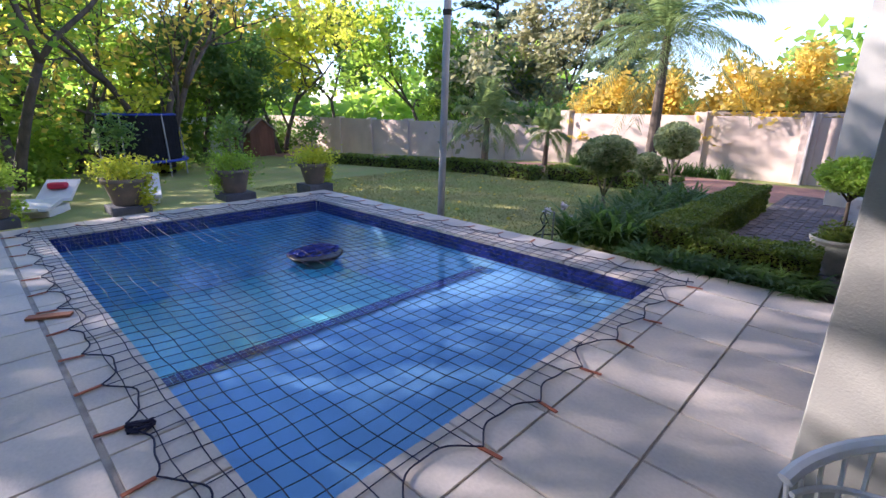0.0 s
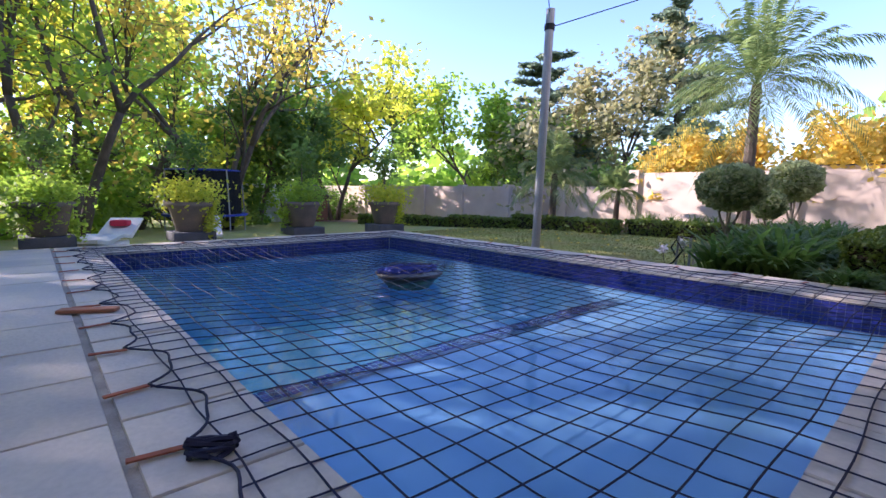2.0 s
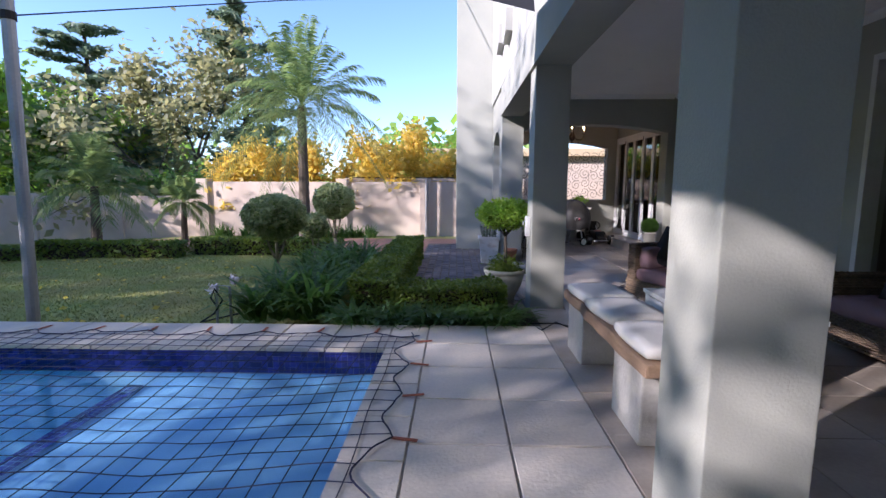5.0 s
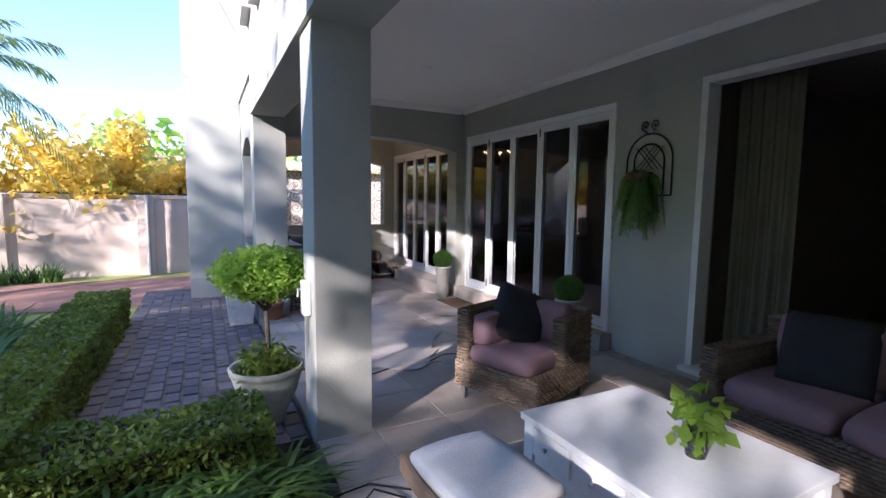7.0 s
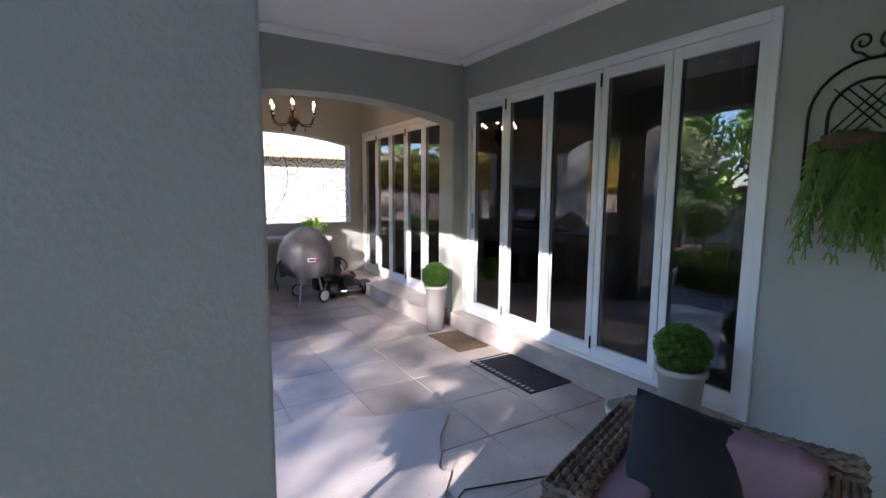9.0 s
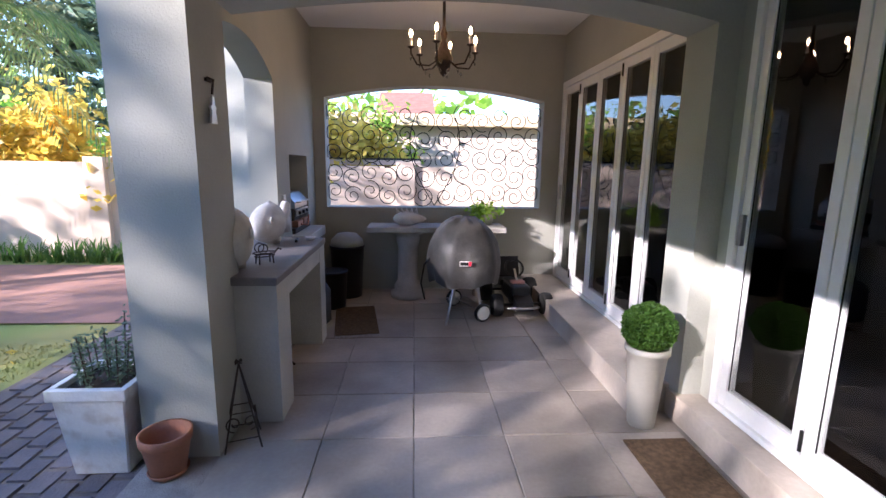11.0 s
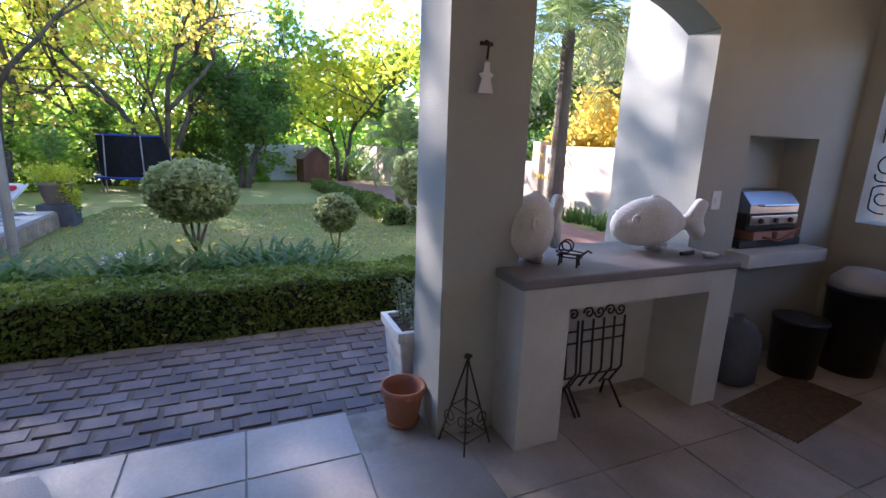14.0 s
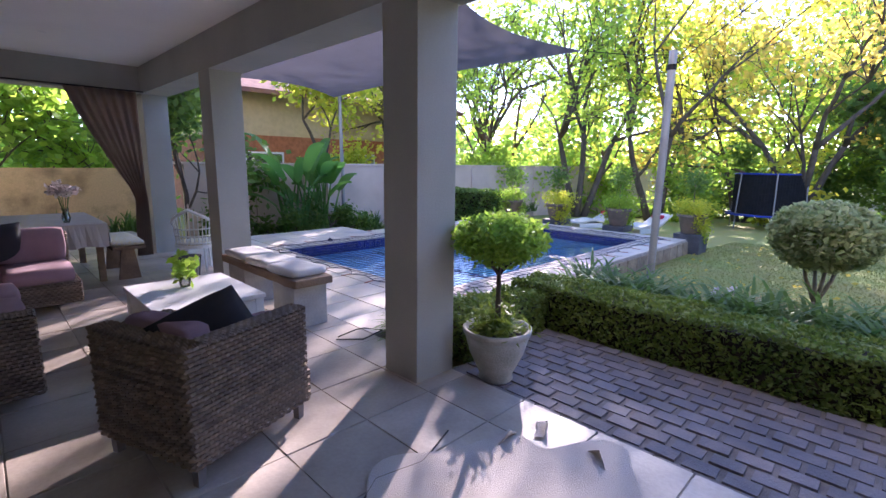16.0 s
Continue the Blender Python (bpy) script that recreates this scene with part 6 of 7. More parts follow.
# kettle barbecue under its cover
kt = thing("kettle_barbecue", (1.86, 11.60, 0), 12, "kettle barbecue under a faded black cover", "barbecue")
bm = bmesh.new()
nr, nz = 40, 16
prof_ = [(0.02, 1.02), (0.12, 1.01), (0.20, 0.96), (0.28, 0.88), (0.34, 0.78), (0.365, 0.68), (0.375, 0.58), (0.37, 0.50), (0.36, 0.43), (0.352, 0.38)]
rings = []
for j, (r, z) in enumerate(prof_):
    t = j / (len(prof_) - 1)
    rings.append([bm.verts.new((r * (1 + 0.05 * t * math.sin(5 * a + 1) + 0.035 * t * math.sin(11 * a) + 0.06 * t * math.cos(a)) * math.cos(a),
                                r * (1 + 0.05 * t * math.sin(5 * a + 1) + 0.035 * t * math.sin(11 * a)) * math.sin(a),
                                z + 0.02 * t * math.sin(4 * a) + 0.012 * math.sin(7 * a + j))) for a in [2 * math.pi * i / nr for i in range(nr)]])
for a_, b_ in zip(rings, rings[1:]):
    for i in range(nr):
        bm.faces.new((a_[i], b_[i], b_[(i + 1) % nr], a_[(i + 1) % nr]))
bm.faces.new(rings[0])
part("cover", bm, COVER, kt, "faded black vinyl cover", True)
part("badge", box(-0.055, -0.385, 0.60, 0.055, -0.377, 0.645, m=pose(0.0, -0.003, 0, 0, 0, -14)), PAPERW, kt, "small white badge with a red corner")
part("badge_red", box(0.03, -0.389, 0.602, 0.053, -0.384, 0.643, m=pose(0.0, -0.003, 0, 0, 0, -14)), REDP, kt)
part("badge_panel", box(-0.050, -0.388, 0.607, 0.026, -0.384, 0.638, m=pose(0.0, -0.003, 0, 0, 0, -14)), PLASTIC, kt)
part("leg", tube([(-0.12, -0.16, 0.45), (-0.24, -0.26, 0.0)], 0.012, 8), CHROME, kt)
part("leg", tube([(0.10, -0.14, 0.45), (0.14, -0.20, 0.10)], 0.014, 8), CHROME, kt)
part("leg", tube([(0.0, 0.2, 0.45), (0.0, 0.30, 0.08)], 0.012, 8), CHROME, kt)
part("axle", tube([(0.14, -0.22, 0.09), (0.02, 0.34, 0.09)], 0.008, 8), CHROME, kt)
for p_, a in (((0.14, -0.24, 0.09), 0), ((0.02, 0.34, 0.09), 0)):
    wh = part("wheel", lathe([(0.0, -0.016), (0.075, -0.016), (0.09, -0.012), (0.09, 0.012), (0.075, 0.016), (0.0, 0.016)], 24, m=Matrix.Translation(p_) @ pose(0, 0, 0, 90, 0, 12)), RUBBER, kt)
    part("hub_cap", lathe([(0.0, 0.0), (0.072, 0.0), (0.066, 0.012), (0.0, 0.016)], 24, m=Matrix.Translation(p_) @ pose(0, 0, 0, 90, 0, 12) @ Matrix.Translation((0, 0, 0.014))), PAPERW, wh, "white hub cap")
bm = bmesh.new()
for k in range(9):
    tube([(-0.20 + k * 0.0, -0.22 + k * 0.05, 0.14), (0.13, -0.20 + k * 0.05, 0.14)], 0.003, 4, bm)
part("wire_shelf", bm, CHROME, kt, "bottom wire shelf")
part("handle", tube([(-0.34, 0, 0.62), (-0.40, 0.0, 0.55), (-0.42, 0.05, 0.35), (-0.38, 0.05, 0.18)], 0.009, 6), PLASTIC, kt)

# pedal kart
kk = thing("pedal_kart", (2.46, 11.88, 0), 4, "black child's pedal kart with rubber wheels", "kart")
part("body", cushion(-0.10, -0.30, 0.12, 0.10, 0.22, 0.30), PLASTIC, kk, "glossy black body", True)
part("nose", prism([(-0.42, 0.08), (-0.40, 0.16), (-0.20, 0.26), (-0.1, 0.24), (-0.1, 0.10)], "x", -0.09, 0.09, m=None), PLASTIC, kk)
part("bumper", tube([(-0.16, -0.36, 0.10), (-0.10, -0.42, 0.11), (0.10, -0.42, 0.11), (0.16, -0.36, 0.10)], 0.014, 8), CHROME, kk, "steel front bumper")
part("seat", prism([(0.10, 0.22), (0.34, 0.18), (0.40, 0.48), (0.34, 0.50), (0.26, 0.28), (0.10, 0.28)], "x", -0.13, 0.13), PLASTIC, kk, "moulded black seat")
part("steering_column", tube([(0, -0.20, 0.22), (0, 0.02, 0.42)], 0.012, 8), CHROME, kk)
part("steering_wheel", tube([(0.10 * math.cos(2 * math.pi * k / 18), 0.03 + 0.06 * math.sin(2 * math.pi * k / 18), 0.43 + 0.08 * math.sin(2 * math.pi * k / 18)) for k in range(19)], 0.012, 6), PLASTIC, kk)
part("dash", box(-0.07, -0.16, 0.29, 0.07, -0.06, 0.325, bevel=0.01), PINK, kk, "faded pink dash panel")
for x, y, r, w_ in ((-0.26, -0.28, 0.115, 0.05), (0.26, -0.28, 0.115, 0.05), (-0.26, 0.28, 0.13, 0.06), (0.26, 0.28, 0.13, 0.06)):
    tyre = part("wheel", lathe([(r * 0.55, -w_), (r * 0.92, -w_), (r, -w_ * 0.6), (r, w_ * 0.6), (r * 0.92, w_), (r * 0.55, w_)], 24, m=pose(x, y, r, 0, 90, 0)), RUBBER, kk, "ribbed rubber tyre")
    part("rim", lathe([(0.0, -w_ * 0.7), (r * 0.55, -w_ * 0.8), (r * 0.55, w_ * 0.8), (0.0, w_ * 0.7)], 16, m=pose(x, y, r, 0, 90, 0)), GREYLID, tyre)
    part("axle", tube([(0, y, r), (x, y, r)], 0.014, 6), PLASTIC, kk)

# chandelier
ch = thing("chandelier", (1.60, 10.95, 0), 0, "rusty iron candle chandelier with crystal drops, lit", "chandelier")
part("stem", lathe([(0.012, 3.19), (0.012, 2.60), (0.03, 2.55), (0.018, 2.50), (0.05, 2.42), (0.075, 2.36), (0.05, 2.30), (0.02, 2.27), (0.03, 2.25), (0.0, 2.22)][::-1], 16), RUST, ch, "turned rusty stem", True)
for k in range(6):
    a = radians(60 * k + 15)
    c_, s_ = math.cos(a), math.sin(a)
    arm = part("arm", tube([(0.03 * c_, 0.03 * s_, 2.36), (0.12 * c_, 0.12 * s_, 2.30), (0.22 * c_, 0.22 * s_, 2.30), (0.27 * c_, 0.27 * s_, 2.38), (0.27 * c_, 0.27 * s_, 2.42)], 0.007, 6), RUST, ch)
    part("cup", lathe([(0.01, 0), (0.03, 0.012), (0.012, 0.02)], 12, m=Matrix.Translation((0.27 * c_, 0.27 * s_, 2.415))), RUST, arm)
    part("candle", tube([(0.27 * c_, 0.27 * s_, 2.43), (0.27 * c_, 0.27 * s_, 2.50)], 0.011, 8), PAPERW, arm)
    part("bulb", lathe([(0.006, 0), (0.014, 0.02), (0.012, 0.035), (0.0, 0.06)], 10, m=Matrix.Translation((0.27 * c_, 0.27 * s_, 2.50))), BULB, arm, "glowing candle bulb")
    part("crystal", lathe([(0.0, -0.035), (0.009, -0.02), (0.0, 0.0)], 6, m=Matrix.Translation((0.27 * c_, 0.27 * s_, 2.36))), GLASS, arm)
    part("crystal", lathe([(0.0, -0.04), (0.010, -0.02), (0.0, 0.0)], 6, m=Matrix.Translation((0.15 * c_, 0.15 * s_, 2.27))), GLASS, arm)

# scrolled iron grille in the arched opening
gl = thing("scroll_grille", (0, EY0 + 0.10, 0), 0, "black wrought-iron scroll grille in the arched opening", "grille", "", "structure")
W0, W1, Z0, Z1 = WIN[0], WIN[1], WIN[2], WIN[3]


def s_scroll(cx, cz, dx, dz, r0, r1, turns, flip):
    """An S of two spirals joined by an easy curve."""
    a = math.degrees(math.atan2(dz, dx))
    f = 1 if flip else -1
    p0 = spiral(cx - dx, cz - dz, r0, a - 90 * f, -turns * f, 26)
    p1 = spiral(cx + dx, cz + dz, r1, a + 90 * f, -turns * f, 26)
    return p0[::-1] + p1


gr_rng = random.Random(5)
cx_ = (W0 + W1) / 2
for side in (-1, 1):
    for i in range(6):
        for j in range(5):
            u = cx_ + side * (0.13 + 0.215 * i)
            v = Z0 + 0.13 + 0.225 * j + (0.06 if i % 2 else 0)
            if v > Z1 + 0.04 - 0.12 * (i / 5) or u < W0 + 0.06 or u > W1 - 0.06:
                continue
            hand = side * (1 if (i + j) % 2 else -1)
            pts = spiral(u, v, gr_rng.uniform(0.115, 0.14), gr_rng.choice((20, 110, 200, 290)) + gr_rng.uniform(-15, 15), 1.6 * hand, 34)
            pts = [(min(max(x, W0 + 0.01), W1 - 0.01), max(z, Z0 + 0.005)) for x, z in pts]
            part("scroll", tube([(x, 0, z) for x, z in pts], 0.0058, 5), BLACK, gl)
for s in (-1, 1):
    part("heart_bar", tube([(cx_, 0.0, Z0 + 0.02)] + [(cx_ + s * (0.30 * math.sin(t * 2.2)), 0.0, Z0 + 0.02 + 1.05 * t) for t in [k / 12 for k in range(1, 13)]], 0.0065, 5), BLACK, gl)

# ---- garden things ----
def garden_pot(x, y, zb, ph, label, seed):
    ob = thing("garden_pot", (x, y, zb), 0, label, "potted plant", "pots on plinths at the pool")
    part("plinth", box(-0.27, -0.27, 0, 0.27, 0.27, ph, bevel=0.012), SLATE, ob, "square slate-grey plinth")
    part("pot", lathe([(0.17, ph), (0.19, ph + 0.02), (0.27, ph + 0.34), (0.31, ph + 0.36), (0.31, ph + 0.42), (0.27, ph + 0.42), (0.25, ph + 0.36)], 26), AGEDPOT, ob, "aged clay pot", True)
    part("soil", lathe([(0.0, ph + 0.37), (0.26, ph + 0.37), (0.26, ph + 0.39), (0.0, ph + 0.39)], 16), SOIL, ob)
    rg = np.random.default_rng(seed)
    p = np.concatenate([rg.normal(0, 1, (1500, 3)) * [0.20, 0.20, 0.10] + [0, 0, ph + 0.56]] + [rg.normal(0, 1, (240, 3)) * [0.06, 0.06, 0.13] + [0.30 * math.cos(a), 0.30 * math.sin(a), ph + 0.36 - 0.14 * (k % 3)] for k, a in enumerate(rg.uniform(0, 6.28, 3))])
    lv_ = new("foliage", leaf_mesh("foliage", p, 0.035, LEAF_LIME if seed % 2 else LEAF_GREEN, rg))
    lv_.parent = ob
    bm_ = tube([(0, 0, ph + 0.38), (0.01, 0, ph + 1.05)], 0.012, 6)
    part("stem", bm_, BARK_PALE, ob)
    lv_ = new("crown", leaf_mesh("crown", rg.normal(0, 1, (500, 3)) * [0.13, 0.13, 0.14] + [0, 0, ph + 1.10], 0.045, LEAF_DARK, rg))
    lv_.parent = ob


for k, y in enumerate((0.22, 1.80, 3.50, 5.15)):
    garden_pot(-8.62 if k else -8.75, y, LAWN if k == 3 else -0.02, 0.42 if k == 3 else 0.13, "aged clay pot of trailing green on a slate plinth", 80 + k)


def urn_tree(x, y):
    ob = thing("urn_tree", (x, y, PATH), 0, "round-headed small tree in a cream cement urn", "potted tree")
    part("urn", lathe([(0.11, 0), (0.13, 0.02), (0.12, 0.05), (0.20, 0.22), (0.235, 0.34), (0.225, 0.35), (0.25, 0.37), (0.255, 0.41), (0.23, 0.41), (0.21, 0.36), (0.0, 0.34)], 30), URNM, ob, "", True)
    part("soil", lathe([(0.0, 0.35), (0.21, 0.35), (0.21, 0.36), (0.0, 0.36)], 16), SOIL, ob)
    bm_ = tube([(0, 0, 0.34), (0.012, 0.01, 0.60), (0.0, 0.0, 0.86)], 0.022, 8, taper=0.016)
    for k in range(7):
        a = k * 0.9
        tube([(0, 0, 0.80), (0.14 * math.cos(a), 0.14 * math.sin(a), 0.96), (0.25 * math.cos(a), 0.25 * math.sin(a), 1.05)], 0.010, 5, bm_, taper=0.004)
    part("trunk", bm_, BARK, ob, "thin dark stem", True)
    d = vr.normal(size=(6000, 3))
    d /= np.linalg.norm(d, axis=1)[:, None]
    p = d * (0.34 * vr.uniform(0.2, 1, 6000) ** 0.4)[:, None] * [1, 1, 0.52] + [0, 0, 1.07]
    p += vr.normal(0, 0.02, p.shape)
    lv_ = new("crown", leaf_mesh("crown", p, 0.023, LEAF_GREEN, vr, long=1.9))
    lv_.parent = ob
    q = vr.normal(0, 1, (800, 3)) * [0.09, 0.09, 0.0] + np.stack([np.zeros(800), np.zeros(800), 0.36 + np.abs(vr.normal(0, 0.09, 800))], 1)
    lv_ = new("underplanting", leaf_mesh("underplanting", q, 0.022, LEAF_HEDGE, vr, long=3.4))
    lv_.parent = ob
    tagged(lv_, "fine grassy underplanting", "", "", "stuff")


urn_tree(-0.25, 6.42)


def lounger(x, y, turn):
    ob = thing("sun_lounger", (x, y, gz(x)), turn, "white sun lounger with raised back on the lawn", "sun lounger", "loungers by the pool")
    pr = [(-0.95, 0.28), (-0.55, 0.22), (0.0, 0.30), (0.30, 0.24), (0.90, 0.55), (0.93, 0.52), (0.34, 0.18), (0.0, 0.24), (-0.55, 0.15), (-0.95, 0.22)]
    part("shell", prism(pr, "y", -0.30, 0.30), OFFWHITE, ob, "white wave-shaped shell")
    part("base", box(-0.5, -0.25, 0.0, 0.35, 0.25, 0.16, bevel=0.02), WHITE, ob)
    c = cushion(0.50, -0.16, 0.40, 0.72, 0.16, 0.52)
    part("head_cushion", c, REDP, ob, "bright red head cushion", True)


lounger(-11.8, 1.1, 150)
lounger(-11.9, 2.85, 165)

# trampoline with its net
tm = thing("trampoline", (-18.8, 4.65, gz(-18.8)), 20, "round trampoline with black net and blue pads", "trampoline")
part("pad", lathe([(1.25, 0.62), (1.55, 0.62), (1.57, 0.66), (1.55, 0.70), (1.25, 0.70)], 40), BLUEPAD, tm, "blue edge pad")
part("bed", lathe([(0.0, 0.655), (1.26, 0.655), (1.26, 0.665), (0.0, 0.665)], 40), NETBLACK, tm)
net_bm = bmesh.new()
for k in range(72):
    a = 2 * math.pi * k / 72
    tube([(1.32 * math.cos(a), 1.32 * math.sin(a), 0.66), (1.32 * math.cos(a), 1.32 * math.sin(a), 2.35)], 0.014, 4, net_bm)
for j in range(30):
    z = 0.70 + 1.65 * j / 29
    tube([(1.32 * math.cos(2 * math.pi * k / 36), 1.32 * math.sin(2 * math.pi * k / 36), z) for k in range(37)], 0.012, 4, net_bm)
part("mesh_wall", lathe([(1.30, 0.68), (1.30, 2.34), (1.295, 2.34), (1.295, 0.68)], 36), NETBLACK, tm, "fine black mesh")
part("safety_net", net_bm, NETBLACK, tm, "black enclosure net")
part("top_ring", tube([(1.34 * math.cos(2 * math.pi * k / 36), 1.34 * math.sin(2 * math.pi * k / 36), 2.37) for k in range(37)], 0.035, 6), BLUEPAD, tm)
for k in range(6):
    a = 2 * math.pi * k / 6
    part("post", tube([(1.45 * math.cos(a), 1.45 * math.sin(a), 0), (1.45 * math.cos(a), 1.45 * math.sin(a), 0.7), (1.36 * math.cos(a), 1.36 * math.sin(a), 2.4)], 0.028, 8), POLEM, tm)

tm.scale = (0.86, 0.86, 0.88)

# shed and white wall at the lawn's end
sd = thing("garden_shed", (-26.6, 12.2, gz(-26.6)), 8, "small reddish wooden garden shed with gabled roof", "shed")
part("walls", prism([(-0.75, 0), (0.75, 0), (0.75, 1.45), (0.0, 2.05), (-0.75, 1.45)], "x", -0.9, 0.7), SHEDW, sd)
for k in range(9):
    y = -0.74 + 0.165 * k
    part("board", box(0.70, y, 0.0, 0.715, y + 0.155, 1.45 + 0.58 * (1 - abs(y + 0.08) / 0.75)), SHEDW, sd)
for s in (-1, 1):
    part("roof", prism([(0.0, 2.06), (s * 0.92, 1.33), (s * 0.92, 1.38), (0.0, 2.12)], "x", -1.0, 0.85), SHEDR, sd, "felted roof slope")
part("door", box(0.716, -0.32, 0.02, 0.735, 0.32, 1.40), SHEDW, sd)
ww = structure("white_wall", box(-28.6, 6.6, -1.5, -28.4, 11.9, 1.0), WHITEWALL, "whitewashed wall behind the shed", "wall")
st_ = solid("hose_stand", tube([(-3.3, 5.75, LAWN), (-3.3, 5.75, 0.24), (-3.42, 5.72, 0.26), (-3.44, 5.70, LAWN)], 0.014, 6), POLEM, "bent metal hose stand at the lawn's edge", "hose stand")
hs = solid("hose", tube([(-3.42, 5.72, 0.0), (-3.50, 5.72, 0.12), (-3.44, 5.70, 0.22), (-3.36, 5.70, 0.10), (-3.46, 5.7, -0.05), (-3.9, 6.2, LAWN + 0.02), (-3.2, 7.2, LAWN + 0.02), (-2.9, 9.5, LAWN + 0.02)], 0.010, 6), RUBBER, "dark garden hose lying from its stand", "hose")
cb = solid("overhead_cable", tube([(-5.31, 5.64, 3.00), (-3.5, 8.5, 4.2), (-0.06, 12.0, 5.6)], 0.008, 5), BLACK, "thin overhead cable from pole to house", "cable")
pc_ = solid("pole_band", tube([(-5.315, 5.635, 2.96), (-5.314, 5.636, 3.04)], 0.072, 12), BLACK, "dark clamp band round the pole", "clamp")

# shade sail between house and garden
sail_bm = bmesh.new()
SA, SB, SC, SD = Vector((-4.6, 4.55, 3.28)), Vector((-0.08, 5.70, 3.02)), Vector((-0.08, 1.20, 2.72)), Vector((-3.4, -0.7, 2.92))
n = 20
grid_s = []
for i in range(n + 1):
    u = i / n
    line = []
    for j in range(n + 1):
        v = j / n
        p = (SA * (1 - u) + SB * u) * (1 - v) + (SD * (1 - u) + SC * u) * v
        mid = (SA + SB + SC + SD) / 4
        eu, ev = 4 * u * (1 - u), 4 * v * (1 - v)
        edge_pull = 0.16 * (eu * (1 - ev) + ev * (1 - eu))
        p = p.lerp(mid, edge_pull)
        p.z -= 0.14 * eu * ev
        line.append(sail_bm.verts.new(p))
    grid_s.append(line)
for a, b in zip(grid_s, grid_s[1:]):
    for j in range(n):
        sail_bm.faces.new((a[j], a[j + 1], b[j + 1], b[j]))
sail_ob = solid("shade_sail", sail_bm, SAIL, "grey four-cornered shade sail beside the veranda", "shade sail", smooth=True)
for a, b in ((SA, Vector((-5.32, 5.64, 3.18))), (SD, Vector((-4.9, -2.8, 3.2)))):
    part("rope", tube([a, (a + b) / 2 - Vector((0, 0, 0.03)), b], 0.006, 5), BLACK, sail_ob)
structure("sail_post", tube([(-4.9, -2.72, LAWN), (-4.9, -2.80, 3.3)], 0.05, 10), POLEM, "slim steel post for the shade sail", "post")

# neighbours beyond the walls
nh = thing("neighbour_house", (-8.6, -11.6, LAWN), 0, "cream and face-brick neighbour house with tiled roof", "house")
part("wall", box(-5.2, -4, 0, 5.2, 4, 2.75), ORANGEBRICK, nh, "orange face-brick lower wall")
part("upper_wall", box(-5.18, -3.98, 2.75, 5.18, 3.98, 4.2), CREAM, nh, "cream plastered upper wall")
for s in (-1, 1):
    part("roof", prism([(0.0, 6.0), (s * 4.7, 4.05), (s * 4.7, 4.2), (0.0, 6.15)], "x", -5.7, 5.7), ROOFTILE, nh, "clay tile roof slope")
part("gable", prism([(-4, 4.2), (4, 4.2), (0, 5.9)], "x", -5.1, 5.1), CREAM, nh)
for k in range(3):
    wn_ = part("window", box(-5 + 4 * k, 3.99, 1.0, -3.6 + 4 * k, 4.05, 2.2), WHITE, nh, "white framed window")
    part("pane", box(-4.93 + 4 * k, 4.05, 1.07, -3.67 + 4 * k, 4.056, 2.13), GLASS, wn_)
nb = thing("neighbour_house", (4.6, 24.0, LAWN), 0, "pale neighbour building with tiled roof edge", "house")
part("wall", box(-6.4, -4, 0, 6, 4, 2.85), GWALL, nb, "sunlit pale plastered wall")
part("eave", box(-6.6, -4.35, 2.85, 6.2, -3.6, 3.15, bevel=0.02), CREAM, nb, "yellow tiled eave")
part("roof", prism([(-3.0, 3.16), (3.0, 3.16), (0.0, 4.3)], "x", -4.4, -2.6), ROOFTILE, nb, "red tiled roof")
cpt = thing("carport_roof", (-0.2, 17.6, 0), 0, "low carport roof beam over the garden wall", "carport")
part("beam", box(-4.4, -0.9, 1.50, 1.7, -0.78, 1.60), GWALL, cpt)
part("sheet", box(-4.4, -0.78, 1.60, 1.7, 1.2, 1.64), PLASTIC, cpt)
for x in (-4.3, -2.0, 0.2, 1.5):
    part("post", box(x - 0.05, -0.88, -0.3, x + 0.05, -0.80, 1.5), GWALL, cpt)
pipe = solid("downpipe", tube([(-1.80, GY - 0.16, LAWN), (-1.80, GY - 0.16, 1.6)], 0.045, 10), POLEM, "grey pipe fixed to the garden wall", "pipe")

# moulded ornaments on the upper storey
orn = thing("wall_ornament", (-0.06, 8.6, 3.5), 0, "cream moulded ornaments on the upper wall", "ornament")
for k in range(2):
    part("moulding", prism([(-0.25, 0), (0.1, -0.1), (0.28, 0.05), (0.2, 0.3), (-0.05, 0.42), (-0.3, 0.28)], "x", -0.10, 0.0, m=Matrix.Translation((0, -0.6 + 1.1 * k, 0.15 * k))), PLASTER_UP, orn)
# panels of the south wall
ws = bpy.data.objects["wall_south"]
for k in range(12):
    x = -24.0 + 1.95 * k
    part("pier", box(x - 0.12, -2.74, -0.6, x + 0.12, -2.68, 1.40, bevel=0.01), GWALL, ws)
    part("coping", box(x + 0.1, -2.99, 1.452, x + 1.85, -2.71, 1.51, bevel=0.01), GWALL, ws)

# blades of grass over the nearer lawn
gx, gy = vr.uniform(-12.0, -2.0, 60000), vr.uniform(5.25, 11.7, 60000)
gh = np.array([gz(x) + 0.012 for x in gx])
blades = new("lawn_blades", leaf_mesh("lawn_blades", np.stack([gx, gy, gh], 1), 0.012, GRASS, vr, long=2.8, up=-0.6))
tagged(blades, "short mown grass blades of the lawn", "grass", "", "stuff")
fx, fy = vr.uniform(-12, -2.2, 260), vr.uniform(5.3, 11.5, 260)
fallen = new("fallen_leaves", leaf_mesh("fallen_leaves", np.stack([fx, fy, [gz(x) + 0.025 for x in fx]], 1), 0.05, LEAF_GOLD, vr, up=0.9))
